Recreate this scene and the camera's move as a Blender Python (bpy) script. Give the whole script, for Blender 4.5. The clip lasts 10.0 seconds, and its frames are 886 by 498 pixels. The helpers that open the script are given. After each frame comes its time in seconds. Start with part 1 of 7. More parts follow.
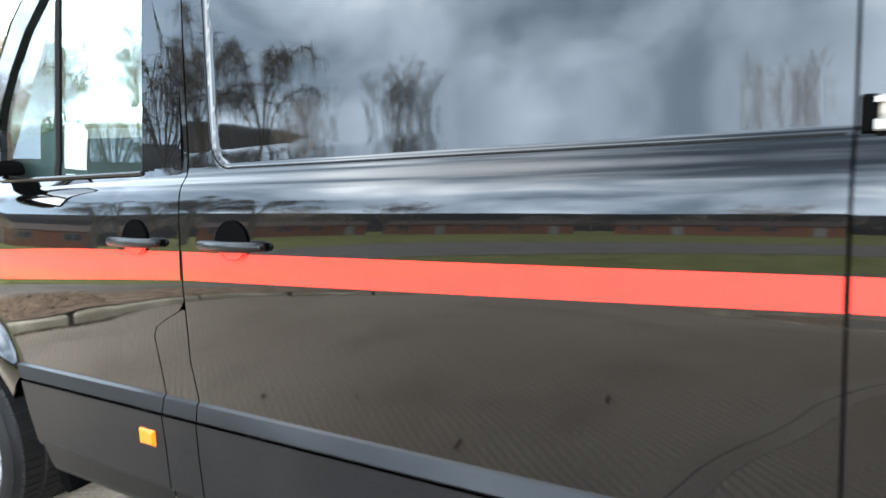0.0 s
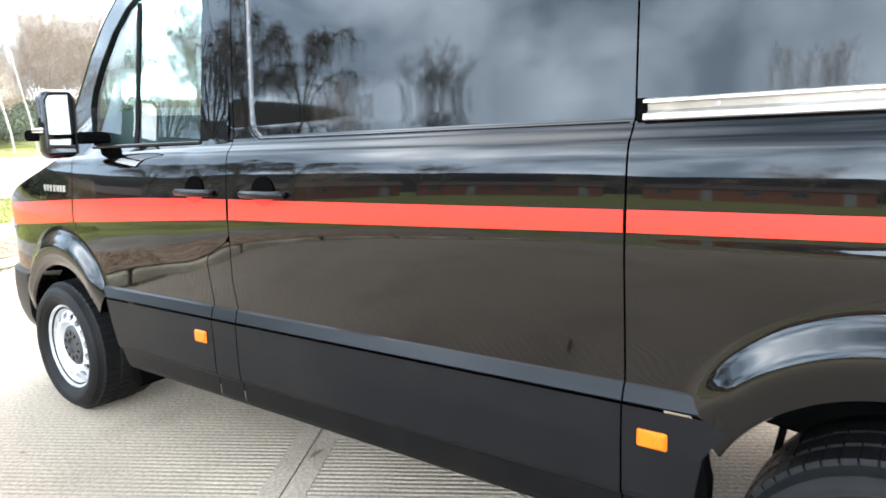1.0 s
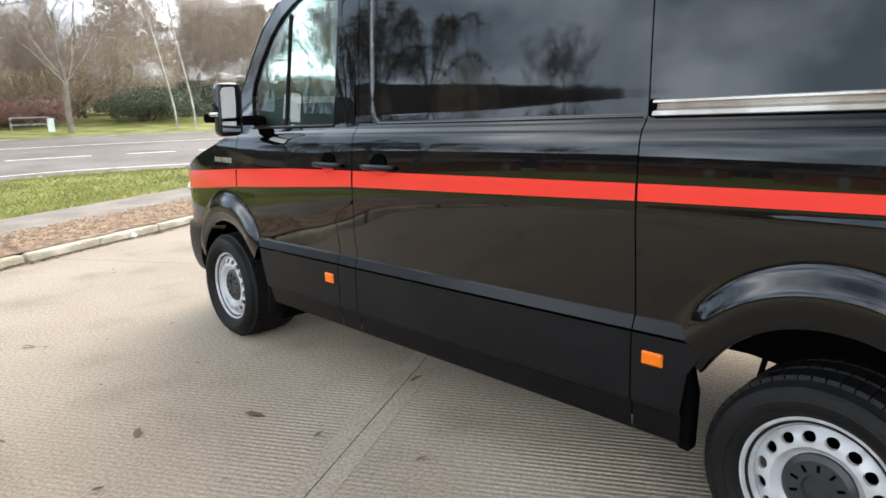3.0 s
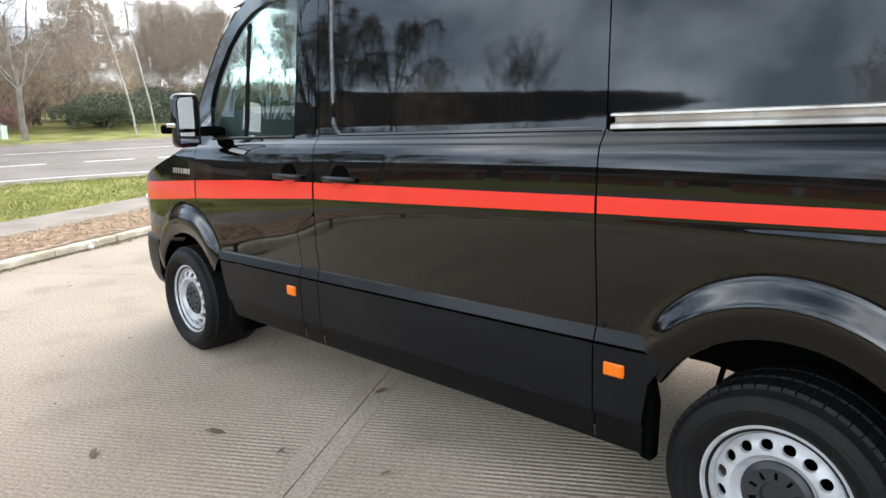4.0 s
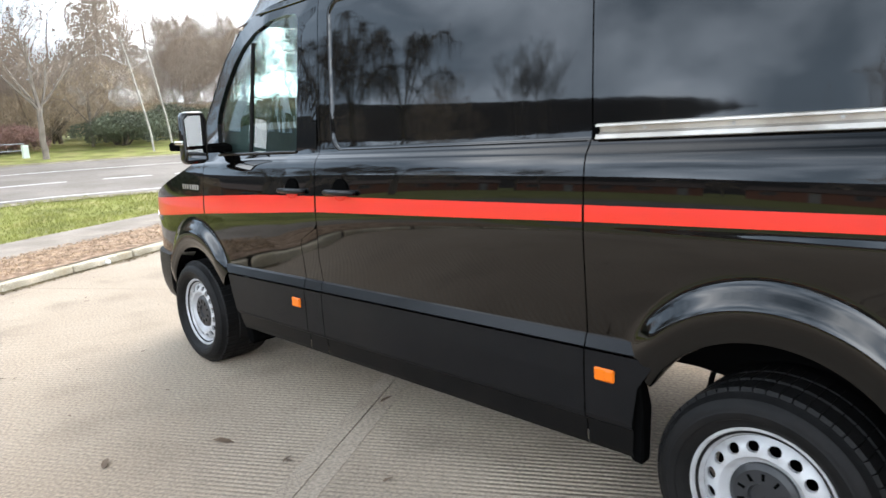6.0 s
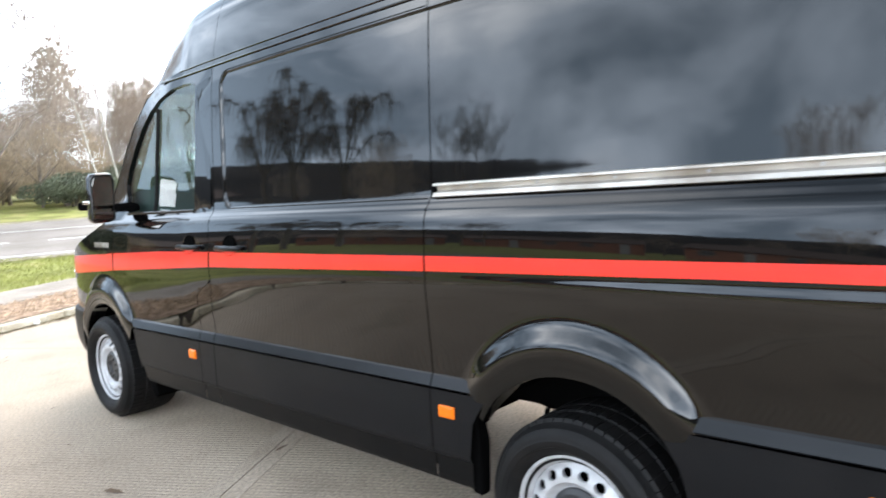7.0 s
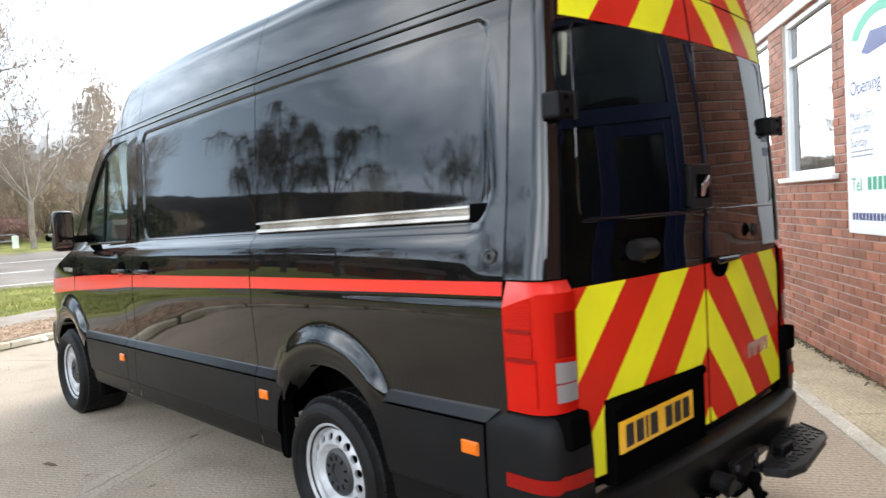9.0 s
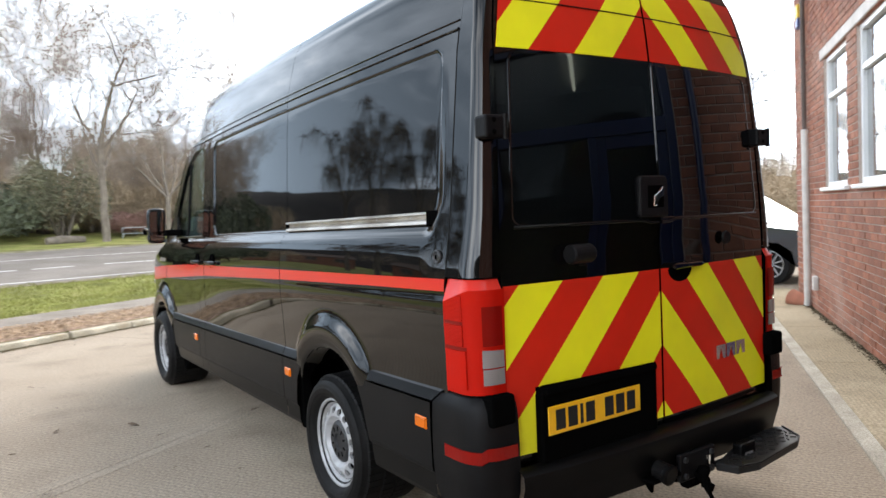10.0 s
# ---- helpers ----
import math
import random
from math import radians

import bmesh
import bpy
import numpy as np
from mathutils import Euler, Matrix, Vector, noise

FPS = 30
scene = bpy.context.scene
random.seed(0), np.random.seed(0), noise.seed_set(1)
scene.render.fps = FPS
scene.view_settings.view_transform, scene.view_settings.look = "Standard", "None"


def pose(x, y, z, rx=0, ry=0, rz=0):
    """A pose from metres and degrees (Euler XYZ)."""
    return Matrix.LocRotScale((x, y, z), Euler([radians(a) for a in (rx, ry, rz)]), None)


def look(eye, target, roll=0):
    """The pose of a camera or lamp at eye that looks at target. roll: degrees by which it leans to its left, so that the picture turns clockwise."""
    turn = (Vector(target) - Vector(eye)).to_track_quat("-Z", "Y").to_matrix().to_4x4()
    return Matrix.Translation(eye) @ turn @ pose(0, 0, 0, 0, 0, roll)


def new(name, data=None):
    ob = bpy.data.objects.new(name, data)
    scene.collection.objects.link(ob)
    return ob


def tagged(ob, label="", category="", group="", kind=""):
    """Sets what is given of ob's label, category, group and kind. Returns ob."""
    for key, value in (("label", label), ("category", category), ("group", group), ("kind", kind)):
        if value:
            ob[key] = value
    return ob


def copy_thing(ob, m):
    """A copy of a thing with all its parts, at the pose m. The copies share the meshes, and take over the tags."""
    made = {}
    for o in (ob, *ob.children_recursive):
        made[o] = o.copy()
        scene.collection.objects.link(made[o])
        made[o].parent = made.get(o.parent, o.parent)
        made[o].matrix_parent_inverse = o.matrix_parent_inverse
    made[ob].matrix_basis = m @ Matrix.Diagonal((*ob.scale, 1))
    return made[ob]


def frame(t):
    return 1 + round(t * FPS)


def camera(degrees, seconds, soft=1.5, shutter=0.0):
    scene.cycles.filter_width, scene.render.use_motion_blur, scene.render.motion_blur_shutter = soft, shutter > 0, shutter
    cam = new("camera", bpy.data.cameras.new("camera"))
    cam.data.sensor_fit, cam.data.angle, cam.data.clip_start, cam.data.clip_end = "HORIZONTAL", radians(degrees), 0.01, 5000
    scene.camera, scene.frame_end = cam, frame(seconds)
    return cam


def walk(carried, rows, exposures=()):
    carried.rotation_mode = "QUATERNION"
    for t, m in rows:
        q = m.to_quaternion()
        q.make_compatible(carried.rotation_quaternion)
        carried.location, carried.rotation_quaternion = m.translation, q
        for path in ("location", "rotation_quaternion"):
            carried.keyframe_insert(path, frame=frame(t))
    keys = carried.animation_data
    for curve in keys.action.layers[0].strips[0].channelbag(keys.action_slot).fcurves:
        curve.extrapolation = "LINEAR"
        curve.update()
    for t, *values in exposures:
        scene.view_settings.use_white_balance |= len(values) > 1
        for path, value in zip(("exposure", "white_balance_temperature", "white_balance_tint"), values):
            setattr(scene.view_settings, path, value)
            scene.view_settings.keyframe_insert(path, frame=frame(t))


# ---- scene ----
cam = camera(64.3, 10.0, 1.5, 0.4)
PATH = [
    (0, (-0.525, -1.182, 1.428), (-1.622, 0.463, 1.123), -3.1),
    (0.5, (-0.172, -1.386, 1.44), (-1.334, 0.205, 1.097), -3.5),
    (1, (0.077, -1.629, 1.42), (-1.111, -0.059, 1.068), -2.1),
    (1.5, (0.31, -1.754, 1.456), (-1.07, -0.354, 1.088), -3.3),
    (2, (0.509, -1.86, 1.467), (-1.031, -0.635, 1.108), -2.1),
    (2.5, (0.628, -1.981, 1.438), (-0.909, -0.756, 1.069), -1.5),
    (3, (0.651, -1.994, 1.465), (-0.796, -0.672, 1.064), -1.9),
    (4.5, (0.649, -1.963, 1.495), (-0.729, -0.566, 1.108), -2.0),
    (5, (0.606, -1.976, 1.499), (-0.795, -0.601, 1.117), -2.3),
    (6.5, (0.952, -1.905, 1.501), (-0.458, -0.528, 1.158), -3.7),
    (7, (1.213, -1.838, 1.479), (-0.143, -0.381, 1.277), -3.4),
    (7.5, (1.481, -1.856, 1.437), (0.185, -0.339, 1.306), -3.0),
    (8, (1.828, -1.813, 1.467), (0.35, -0.472, 1.338), -4.3),
    (8.5, (2.199, -1.774, 1.44), (0.745, -0.404, 1.344), -3.2),
    (9, (2.563, -1.706, 1.469), (1.123, -0.323, 1.358), -3.4),
    (9.5, (2.882, -1.562, 1.488), (1.353, -0.279, 1.359), -2.9),
    (10, (3.238, -1.474, 1.468), (1.585, -0.352, 1.369), -2.6),
]
walk(cam, [(t, look(eye, target, roll)) for t, eye, target, roll in PATH], exposures=[(0.0, 0.02, 6750, 10), (0.6, -0.08, 6750, 10), (1.0, -0.28, 6800, 11), (1.5, -0.58, 6850, 12), (2.0, -1.08, 7050, 13), (2.5, -1.43, 7150, 14), (3.1, -1.54, 7150, 14), (4.5, -1.40, 6950, 13), (5.2, -1.38, 6950, 13), (6.4, -1.31, 6950, 13), (7.0, -1.03, 6850, 13), (8.0, -1.03, 6850, 13), (9.0, -1.33, 7050, 13), (10.0, -1.68, 7150, 14)])

# ---------------------------------------------------------------- light
SUN_ELEV, SUN_ROT = radians(34), radians(-62)
world = bpy.data.worlds.new("overcast_sky")
scene.world = world
world.use_nodes = True
wn, wl = world.node_tree.nodes, world.node_tree.links
wn.clear()
w_out, w_bg = wn.new("ShaderNodeOutputWorld"), wn.new("ShaderNodeBackground")
w_sky = wn.new("ShaderNodeTexSky")
w_sky.sky_type, w_sky.sun_disc = "NISHITA", False
w_sky.sun_elevation, w_sky.sun_rotation = SUN_ELEV, SUN_ROT
w_sky.air_density, w_sky.dust_density = 1.0, 3.0
w_geo = wn.new("ShaderNodeTexCoord")
w_map = wn.new("ShaderNodeMapping")
w_map.inputs["Scale"].default_value = (1.0, 1.0, 1.05)
w_n1, w_n2 = wn.new("ShaderNodeTexNoise"), wn.new("ShaderNodeTexNoise")
w_n1.inputs["Scale"].default_value, w_n1.inputs["Detail"].default_value = 3.1, 8.0
w_n1.inputs["Distortion"].default_value = 0.6
w_n2.inputs["Scale"].default_value, w_n2.inputs["Detail"].default_value = 1.5, 5.0
w_sum = wn.new("ShaderNodeMix"); w_sum.inputs["Factor"].default_value = 0.55
w_ramp = wn.new("ShaderNodeValToRGB")
w_ramp.color_ramp.elements[0].position, w_ramp.color_ramp.elements[0].color = 0.40, (0.30, 0.42, 0.56, 1)
w_ramp.color_ramp.elements[1].position, w_ramp.color_ramp.elements[1].color = 0.62, (1.95, 2.20, 2.45, 1)
w_ramp.color_ramp.elements.new(0.50).color = (0.80, 1.01, 1.26, 1)
# the cloud deck is brighter towards the hidden sun
w_dot = wn.new("ShaderNodeVectorMath"); w_dot.operation = "DOT_PRODUCT"
w_dot.inputs[1].default_value = (-0.08, 0.74, 0.66)
w_rng = wn.new("ShaderNodeMapRange")
for key, value in (("From Min", 0.25), ("From Max", 0.95), ("To Min", 2.75), ("To Max", 4.9)):
    w_rng.inputs[key].default_value = value
# and paler low down, under the cloud's edge
w_sep, w_low, w_both = wn.new("ShaderNodeSeparateXYZ"), wn.new("ShaderNodeMapRange"), wn.new("ShaderNodeMath")
for key, value in (("From Min", 0.10), ("From Max", 0.80), ("To Min", 2.7), ("To Max", 0.62)):
    w_low.inputs[key].default_value = value
w_both.operation = "MULTIPLY"
w_mul = wn.new("ShaderNodeMix"); w_mul.data_type, w_mul.blend_type = "RGBA", "MULTIPLY"
w_mul.inputs["Factor"].default_value = 1.0
w_mix = wn.new("ShaderNodeMix"); w_mix.data_type = "RGBA"
w_mix.inputs["Factor"].default_value = 0.9
w_skys = wn.new("ShaderNodeMix"); w_skys.data_type, w_skys.blend_type = "RGBA", "MULTIPLY"
w_skys.inputs["Factor"].default_value = 1.0
w_skys.inputs["B"].default_value = (0.12, 0.12, 0.12, 1)
wl.new(w_geo.outputs["Generated"], w_map.inputs["Vector"])
wl.new(w_map.outputs["Vector"], w_n1.inputs["Vector"])
wl.new(w_map.outputs["Vector"], w_n2.inputs["Vector"])
wl.new(w_n1.outputs["Fac"], w_sum.inputs["A"])
wl.new(w_n2.outputs["Fac"], w_sum.inputs["B"])
wl.new(w_sum.outputs["Result"], w_ramp.inputs["Fac"])
wl.new(w_geo.outputs["Generated"], w_dot.inputs[0])
wl.new(w_dot.outputs["Value"], w_rng.inputs["Value"])
wl.new(w_ramp.outputs["Color"], w_mul.inputs["A"])
wl.new(w_geo.outputs["Generated"], w_sep.inputs["Vector"])
wl.new(w_sep.outputs["Z"], w_low.inputs["Value"])
wl.new(w_rng.outputs["Result"], w_both.inputs[0])
wl.new(w_low.outputs["Result"], w_both.inputs[1])
wl.new(w_both.outputs["Value"], w_mul.inputs["B"])
wl.new(w_sky.outputs["Color"], w_skys.inputs["A"])
wl.new(w_skys.outputs["Result"], w_mix.inputs["A"])
wl.new(w_mul.outputs["Result"], w_mix.inputs["B"])
wl.new(w_mix.outputs["Result"], w_bg.inputs["Color"])
w_bg.inputs["Strength"].default_value = 1.95
wl.new(w_bg.outputs["Background"], w_out.inputs["Surface"])

sun = new("sun", bpy.data.lights.new("sun", "SUN"))
sun.data.energy, sun.data.angle, sun.data.color = 12.5, radians(48), (1.0, 0.945, 0.87)
sun.matrix_world = look((0, 0, 0), (0.45, -0.62, -0.64))


# ---------------------------------------------------------------- materials
def material(name, colour, rough=0.5, metal=0.0, var=0.0, scale=4.0, bump=0.0, bscale=60.0, coat=0.0, coat_rough=0.03,
             spec=0.4, dirt=None, dirt_scale=1.5, dirt_amount=0.0, random_tint=0.0, rvar=0.0):
    m = bpy.data.materials.new(name)
    m.use_nodes = True
    n, l = m.node_tree.nodes, m.node_tree.links
    b = n["Principled BSDF"]
    b.inputs["Base Color"].default_value = (*colour, 1)
    b.inputs["Roughness"].default_value, b.inputs["Metallic"].default_value = rough, metal
    b.inputs["Coat Weight"].default_value, b.inputs["Coat Roughness"].default_value = coat, coat_rough
    b.inputs["Specular IOR Level"].default_value = spec
    tc = n.new("ShaderNodeTexCoord")
    last = None
    if var or random_tint:
        mixn = n.new("ShaderNodeHueSaturation")
        mixn.inputs["Color"].default_value = (*colour, 1)
        nz = n.new("ShaderNodeTexNoise")
        nz.inputs["Scale"].default_value, nz.inputs["Detail"].default_value = scale, 8
        l.new(tc.outputs["Object"], nz.inputs["Vector"])
        mr = n.new("ShaderNodeMapRange")
        mr.inputs["From Min"].default_value, mr.inputs["From Max"].default_value = 0.3, 0.7
        mr.inputs["To Min"].default_value, mr.inputs["To Max"].default_value = 1 - var, 1 + var
        l.new(nz.outputs["Fac"], mr.inputs["Value"])
        val = mr.outputs["Result"]
        if random_tint:
            oi = n.new("ShaderNodeObjectInfo")
            mr2 = n.new("ShaderNodeMapRange")
            mr2.inputs["To Min"].default_value, mr2.inputs["To Max"].default_value = 1 - random_tint, 1 + random_tint
            l.new(oi.outputs["Random"], mr2.inputs["Value"])
            mm = n.new("ShaderNodeMath"); mm.operation = "MULTIPLY"
            l.new(val, mm.inputs[0]); l.new(mr2.outputs["Result"], mm.inputs[1])
            val = mm.outputs["Value"]
        l.new(val, mixn.inputs["Value"])
        last = mixn.outputs["Color"]
    if dirt is not None:
        dz = n.new("ShaderNodeTexNoise")
        dz.inputs["Scale"].default_value, dz.inputs["Detail"].default_value = dirt_scale, 6
        l.new(tc.outputs["Object"], dz.inputs["Vector"])
        dr = n.new("ShaderNodeMapRange")
        dr.inputs["From Min"].default_value, dr.inputs["From Max"].default_value = 0.45, 0.75
        dr.inputs["To Max"].default_value = dirt_amount
        l.new(dz.outputs["Fac"], dr.inputs["Value"])
        dm = n.new("ShaderNodeMix"); dm.data_type = "RGBA"
        dm.inputs["A"].default_value, dm.inputs["B"].default_value = (*colour, 1), (*dirt, 1)
        if last is not None:
            l.new(last, dm.inputs["A"])
        l.new(dr.outputs["Result"], dm.inputs["Factor"])
        last = dm.outputs["Result"]
    if last is not None:
        l.new(last, b.inputs["Base Color"])
    if rvar:
        rz = n.new("ShaderNodeTexNoise")
        rz.inputs["Scale"].default_value, rz.inputs["Detail"].default_value = scale * 1.7, 5
        l.new(tc.outputs["Object"], rz.inputs["Vector"])
        rr = n.new("ShaderNodeMapRange")
        rr.inputs["From Min"].default_value, rr.inputs["From Max"].default_value = 0.3, 0.7
        rr.inputs["To Min"].default_value, rr.inputs["To Max"].default_value = max(0.0, rough - rvar), rough + rvar
        l.new(rz.outputs["Fac"], rr.inputs["Value"])
        l.new(rr.outputs["Result"], b.inputs["Roughness"])
    if bump:
        bz = n.new("ShaderNodeTexNoise")
        bz.inputs["Scale"].default_value, bz.inputs["Detail"].default_value = bscale, 6
        l.new(tc.outputs["Object"], bz.inputs["Vector"])
        bp = n.new("ShaderNodeBump")
        bp.inputs["Strength"].default_value, bp.inputs["Distance"].default_value = bump, 0.01
        l.new(bz.outputs["Fac"], bp.inputs["Height"])
        l.new(bp.outputs["Normal"], b.inputs["Normal"])
    return m


def glass(name, tint, gloss=1.0):
    m = bpy.data.materials.new(name)
    m.use_nodes = True
    n, l = m.node_tree.nodes, m.node_tree.links
    n.clear()
    out = n.new("ShaderNodeOutputMaterial")
    tr, gl, mix = n.new("ShaderNodeBsdfTransparent"), n.new("ShaderNodeBsdfGlossy"), n.new("ShaderNodeMixShader")
    lw, pw, ml = n.new("ShaderNodeLayerWeight"), n.new("ShaderNodeMath"), n.new("ShaderNodeMath")
    lw.inputs["Blend"].default_value = 0.5
    pw.operation, pw.inputs[1].default_value = "POWER", 4.5
    ml.operation, ml.inputs[1].default_value, ml.inputs[2].default_value = "MULTIPLY_ADD", 0.9, 0.05
    tr.inputs["Color"].default_value = (*tint, 1)
    gl.inputs["Roughness"].default_value = 0.01
    l.new(lw.outputs["Facing"], pw.inputs[0])
    l.new(pw.outputs["Value"], ml.inputs[0])
    l.new(ml.outputs["Value"], mix.inputs["Fac"])
    l.new(tr.outputs["BSDF"], mix.inputs[1])
    l.new(gl.outputs["BSDF"], mix.inputs[2])
    l.new(mix.outputs["Shader"], out.inputs["Surface"])
    return m


def lamp_material(name, colour, strength):
    m = bpy.data.materials.new(name)
    m.use_nodes = True
    b = m.node_tree.nodes["Principled BSDF"]
    b.inputs["Base Color"].default_value = (*colour, 1)
    b.inputs["Emission Color"].default_value = (*colour, 1)
    b.inputs["Emission Strength"].default_value = strength
    return m


def lens_material(name, colour, wave_scale, coat=0.6, spec=0.3, relief=0.3):
    """Coloured ribbed plastic of a lamp lens."""
    m = material(name, colour, 0.2, coat=coat, coat_rough=0.03, spec=spec)
    n, l = m.node_tree.nodes, m.node_tree.links
    tc, wv, bp = n.new("ShaderNodeTexCoord"), n.new("ShaderNodeTexWave"), n.new("ShaderNodeBump")
    wv.wave_type, wv.bands_direction = "BANDS", "Z"
    wv.inputs["Scale"].default_value, wv.inputs["Distortion"].default_value = wave_scale, 0.0
    bp.inputs["Strength"].default_value, bp.inputs["Distance"].default_value = relief, 0.006
    l.new(tc.outputs["Object"], wv.inputs["Vector"])
    l.new(wv.outputs["Fac"], bp.inputs["Height"])
    l.new(bp.outputs["Normal"], n["Principled BSDF"].inputs["Normal"])
    return m


PAINT = material("black_paint", (0.0014, 0.0013, 0.0013), 0.4, coat=1.0, coat_rough=0.03, spec=0.0, bump=0.012, bscale=1.6)
PAINT.node_tree.nodes["Principled BSDF"].inputs["Coat IOR"].default_value = 1.47
DARK_GLASS = material("privacy_glass", (0.002, 0.0025, 0.003), 0.02, coat=1.0, coat_rough=0.005, spec=0.0)
DARK_GLASS.node_tree.nodes["Principled BSDF"].inputs["Coat IOR"].default_value = 1.42
PLASTIC = material("grey_black_plastic", (0.0048, 0.0048, 0.0054), 0.44, spec=0.12, var=0.12, scale=8, bump=0.12, bscale=700, dirt=(0.018, 0.016, 0.014), dirt_amount=0.22, dirt_scale=3)
BUMPER = material("black_bumper_plastic", (0.0032, 0.0032, 0.0034), 0.35, spec=0.10, var=0.2, scale=9, dirt=(0.012, 0.010, 0.009), dirt_amount=0.3, dirt_scale=5)
RUBBER = material("seal_rubber", (0.006, 0.006, 0.006), 0.6, spec=0.08)
BLACK = material("matt_black", (0.0022, 0.0022, 0.0022), 0.85, spec=0.0)
TYRE = material("tyre_rubber", (0.0055, 0.0055, 0.0057), 0.55, spec=0.12, var=0.2, scale=20, bump=0.15, bscale=90, dirt=(0.014, 0.012, 0.011), dirt_amount=0.4, dirt_scale=8)
STEEL = material("painted_steel_rim", (0.38, 0.385, 0.395), 0.35, metal=0.15, var=0.08, scale=12, dirt=(0.12, 0.1, 0.085), dirt_amount=0.5, dirt_scale=14)
CAP = material("wheel_cap_plastic", (0.016, 0.017, 0.019), 0.45, var=0.15, scale=20)
RED = material("red_vinyl", (0.58, 0.018, 0.010), 0.28, coat=0.5, coat_rough=0.06, var=0.05, scale=3)
REDREFLEX = material("red_reflective_vinyl", (0.60, 0.022, 0.010), 0.4, coat=0.10, coat_rough=0.1, spec=0.1, var=0.07, scale=5, dirt=(0.22, 0.03, 0.02), dirt_amount=0.3)
YELLOW = material("yellow_reflective_vinyl", (0.80, 0.77, 0.02), 0.4, coat=0.12, coat_rough=0.1, spec=0.2, var=0.05, scale=5, dirt=(0.3, 0.28, 0.06), dirt_amount=0.3)
ALU = material("brushed_aluminium", (0.44, 0.415, 0.38), 0.42, metal=0.6, var=0.12, scale=9, dirt=(0.17, 0.14, 0.11), dirt_amount=0.7, dirt_scale=6)
CHROME = material("chrome", (0.75, 0.75, 0.76), 0.12, metal=1.0)
AMBER = lens_material("amber_lens", (0.62, 0.13, 0.006), 60.0, 0.3, 0.2, 0.12)
REDLENS = lens_material("red_lens", (0.58, 0.017, 0.010), 60.0, 0.15, 0.0, 0.8)
REDDARK = material("dark_red_lens", (0.20, 0.006, 0.004), 0.15, coat=0.4, spec=0.0)
# paler copy of the lens red, with the sky's sheen in its colour
REDSHEEN = material("red_with_painted_sheen", (0.60, 0.030, 0.020), 0.2, coat=0.4, coat_rough=0.08, spec=0.1)
REDSMOOTH = material("smooth_red_lens", (0.44, 0.010, 0.005), 0.15, coat=0.25, spec=0.0)
CLEARLENS = lens_material("clear_lens", (0.22, 0.205, 0.20), 40.0, 0.6, 0.3, 0.2)
PLATE = material("yellow_plate", (0.86, 0.46, 0.015), 0.3, coat=0.5)
PLATEBAR = material("plate_black", (0.01, 0.01, 0.012), 0.4)
SIDE_GLASS = glass("side_window_glass", (0.60, 0.72, 0.70))
MIRROR = material("mirror_silver", (0.5, 0.5, 0.5), 0.01, metal=1.0)
CABGREY = material("cab_trim_grey", (0.07, 0.085, 0.082), 0.75, var=0.1, scale=6, spec=0.15)
CABLIGHT = material("cab_trim_light", (0.26, 0.30, 0.285), 0.75, var=0.06, scale=4, spec=0.15)


# ---------------------------------------------------------------- building tools
def part(name, bm, mat, parent=None, label="", smooth=False):
    """Links a bmesh as one mesh object under a thing or a part."""
    me = bpy.data.meshes.new(name)
    bmesh.ops.recalc_face_normals(bm, faces=bm.faces)
    if smooth:
        for fc in bm.faces:
            fc.smooth = True
    bm.to_mesh(me)
    bm.free()
    if smooth:
        me.set_sharp_from_angle(angle=radians(38))
    me.materials.append(mat)
    ob = new(name, me)
    if parent is not None:
        ob.parent = parent
        ob.matrix_parent_inverse = base_of(parent).inverted()
    if label:
        tagged(ob, label)
    return ob


def base_of(ob):
    """Parts are modelled in place, so only a thing's Empty has a pose of its own."""
    return ob.matrix_basis if ob.parent is None else Matrix.Identity(4)


def raw(name, verts, faces, mat, parent=None, label="", smooth=True):
    me = bpy.data.meshes.new(name)
    me.from_pydata([tuple(map(float, v)) for v in verts], [], [tuple(f) for f in faces])
    me.materials.append(mat)
    if smooth:
        me.shade_smooth()
    me.update()
    ob = new(name, me)
    if parent is not None:
        ob.parent = parent
        ob.matrix_parent_inverse = base_of(parent).inverted()
    if label:
        tagged(ob, label)
    return ob


def thing(name, at, label, category, group="", kind=""):
    ob = new(name)
    ob.location = at
    ob.matrix_basis = Matrix.Translation(at)
    ob.empty_display_size = 0.2
    return tagged(ob, label, category, group, kind)


def add_box(bm, lo, hi, bevel=0.0, m=None, seg=1):
    """A box from corner to corner, its edges rounded, into bm."""
    r = bmesh.ops.create_cube(bm, size=1.0)
    vs = r["verts"]
    lo, hi = Vector(lo), Vector(hi)
    for v in vs:
        v.co = Vector([lo[i] + (v.co[i] + 0.5) * (hi[i] - lo[i]) for i in range(3)])
    if bevel:
        es = {e for v in vs for e in v.link_edges}
        out = bmesh.ops.bevel(bm, geom=list(es), offset=bevel, segments=seg, affect="EDGES", profile=0.5)
        vs = list({v for f in out["faces"] for v in f.verts} | {v for v in vs if v.is_valid})
    if m is not None:
        bmesh.ops.transform(bm, matrix=m, verts=vs)
    return vs


def box(lo, hi, bevel=0.0, m=None, seg=1):
    bm = bmesh.new()
    add_box(bm, lo, hi, bevel, m, seg)
    return bm


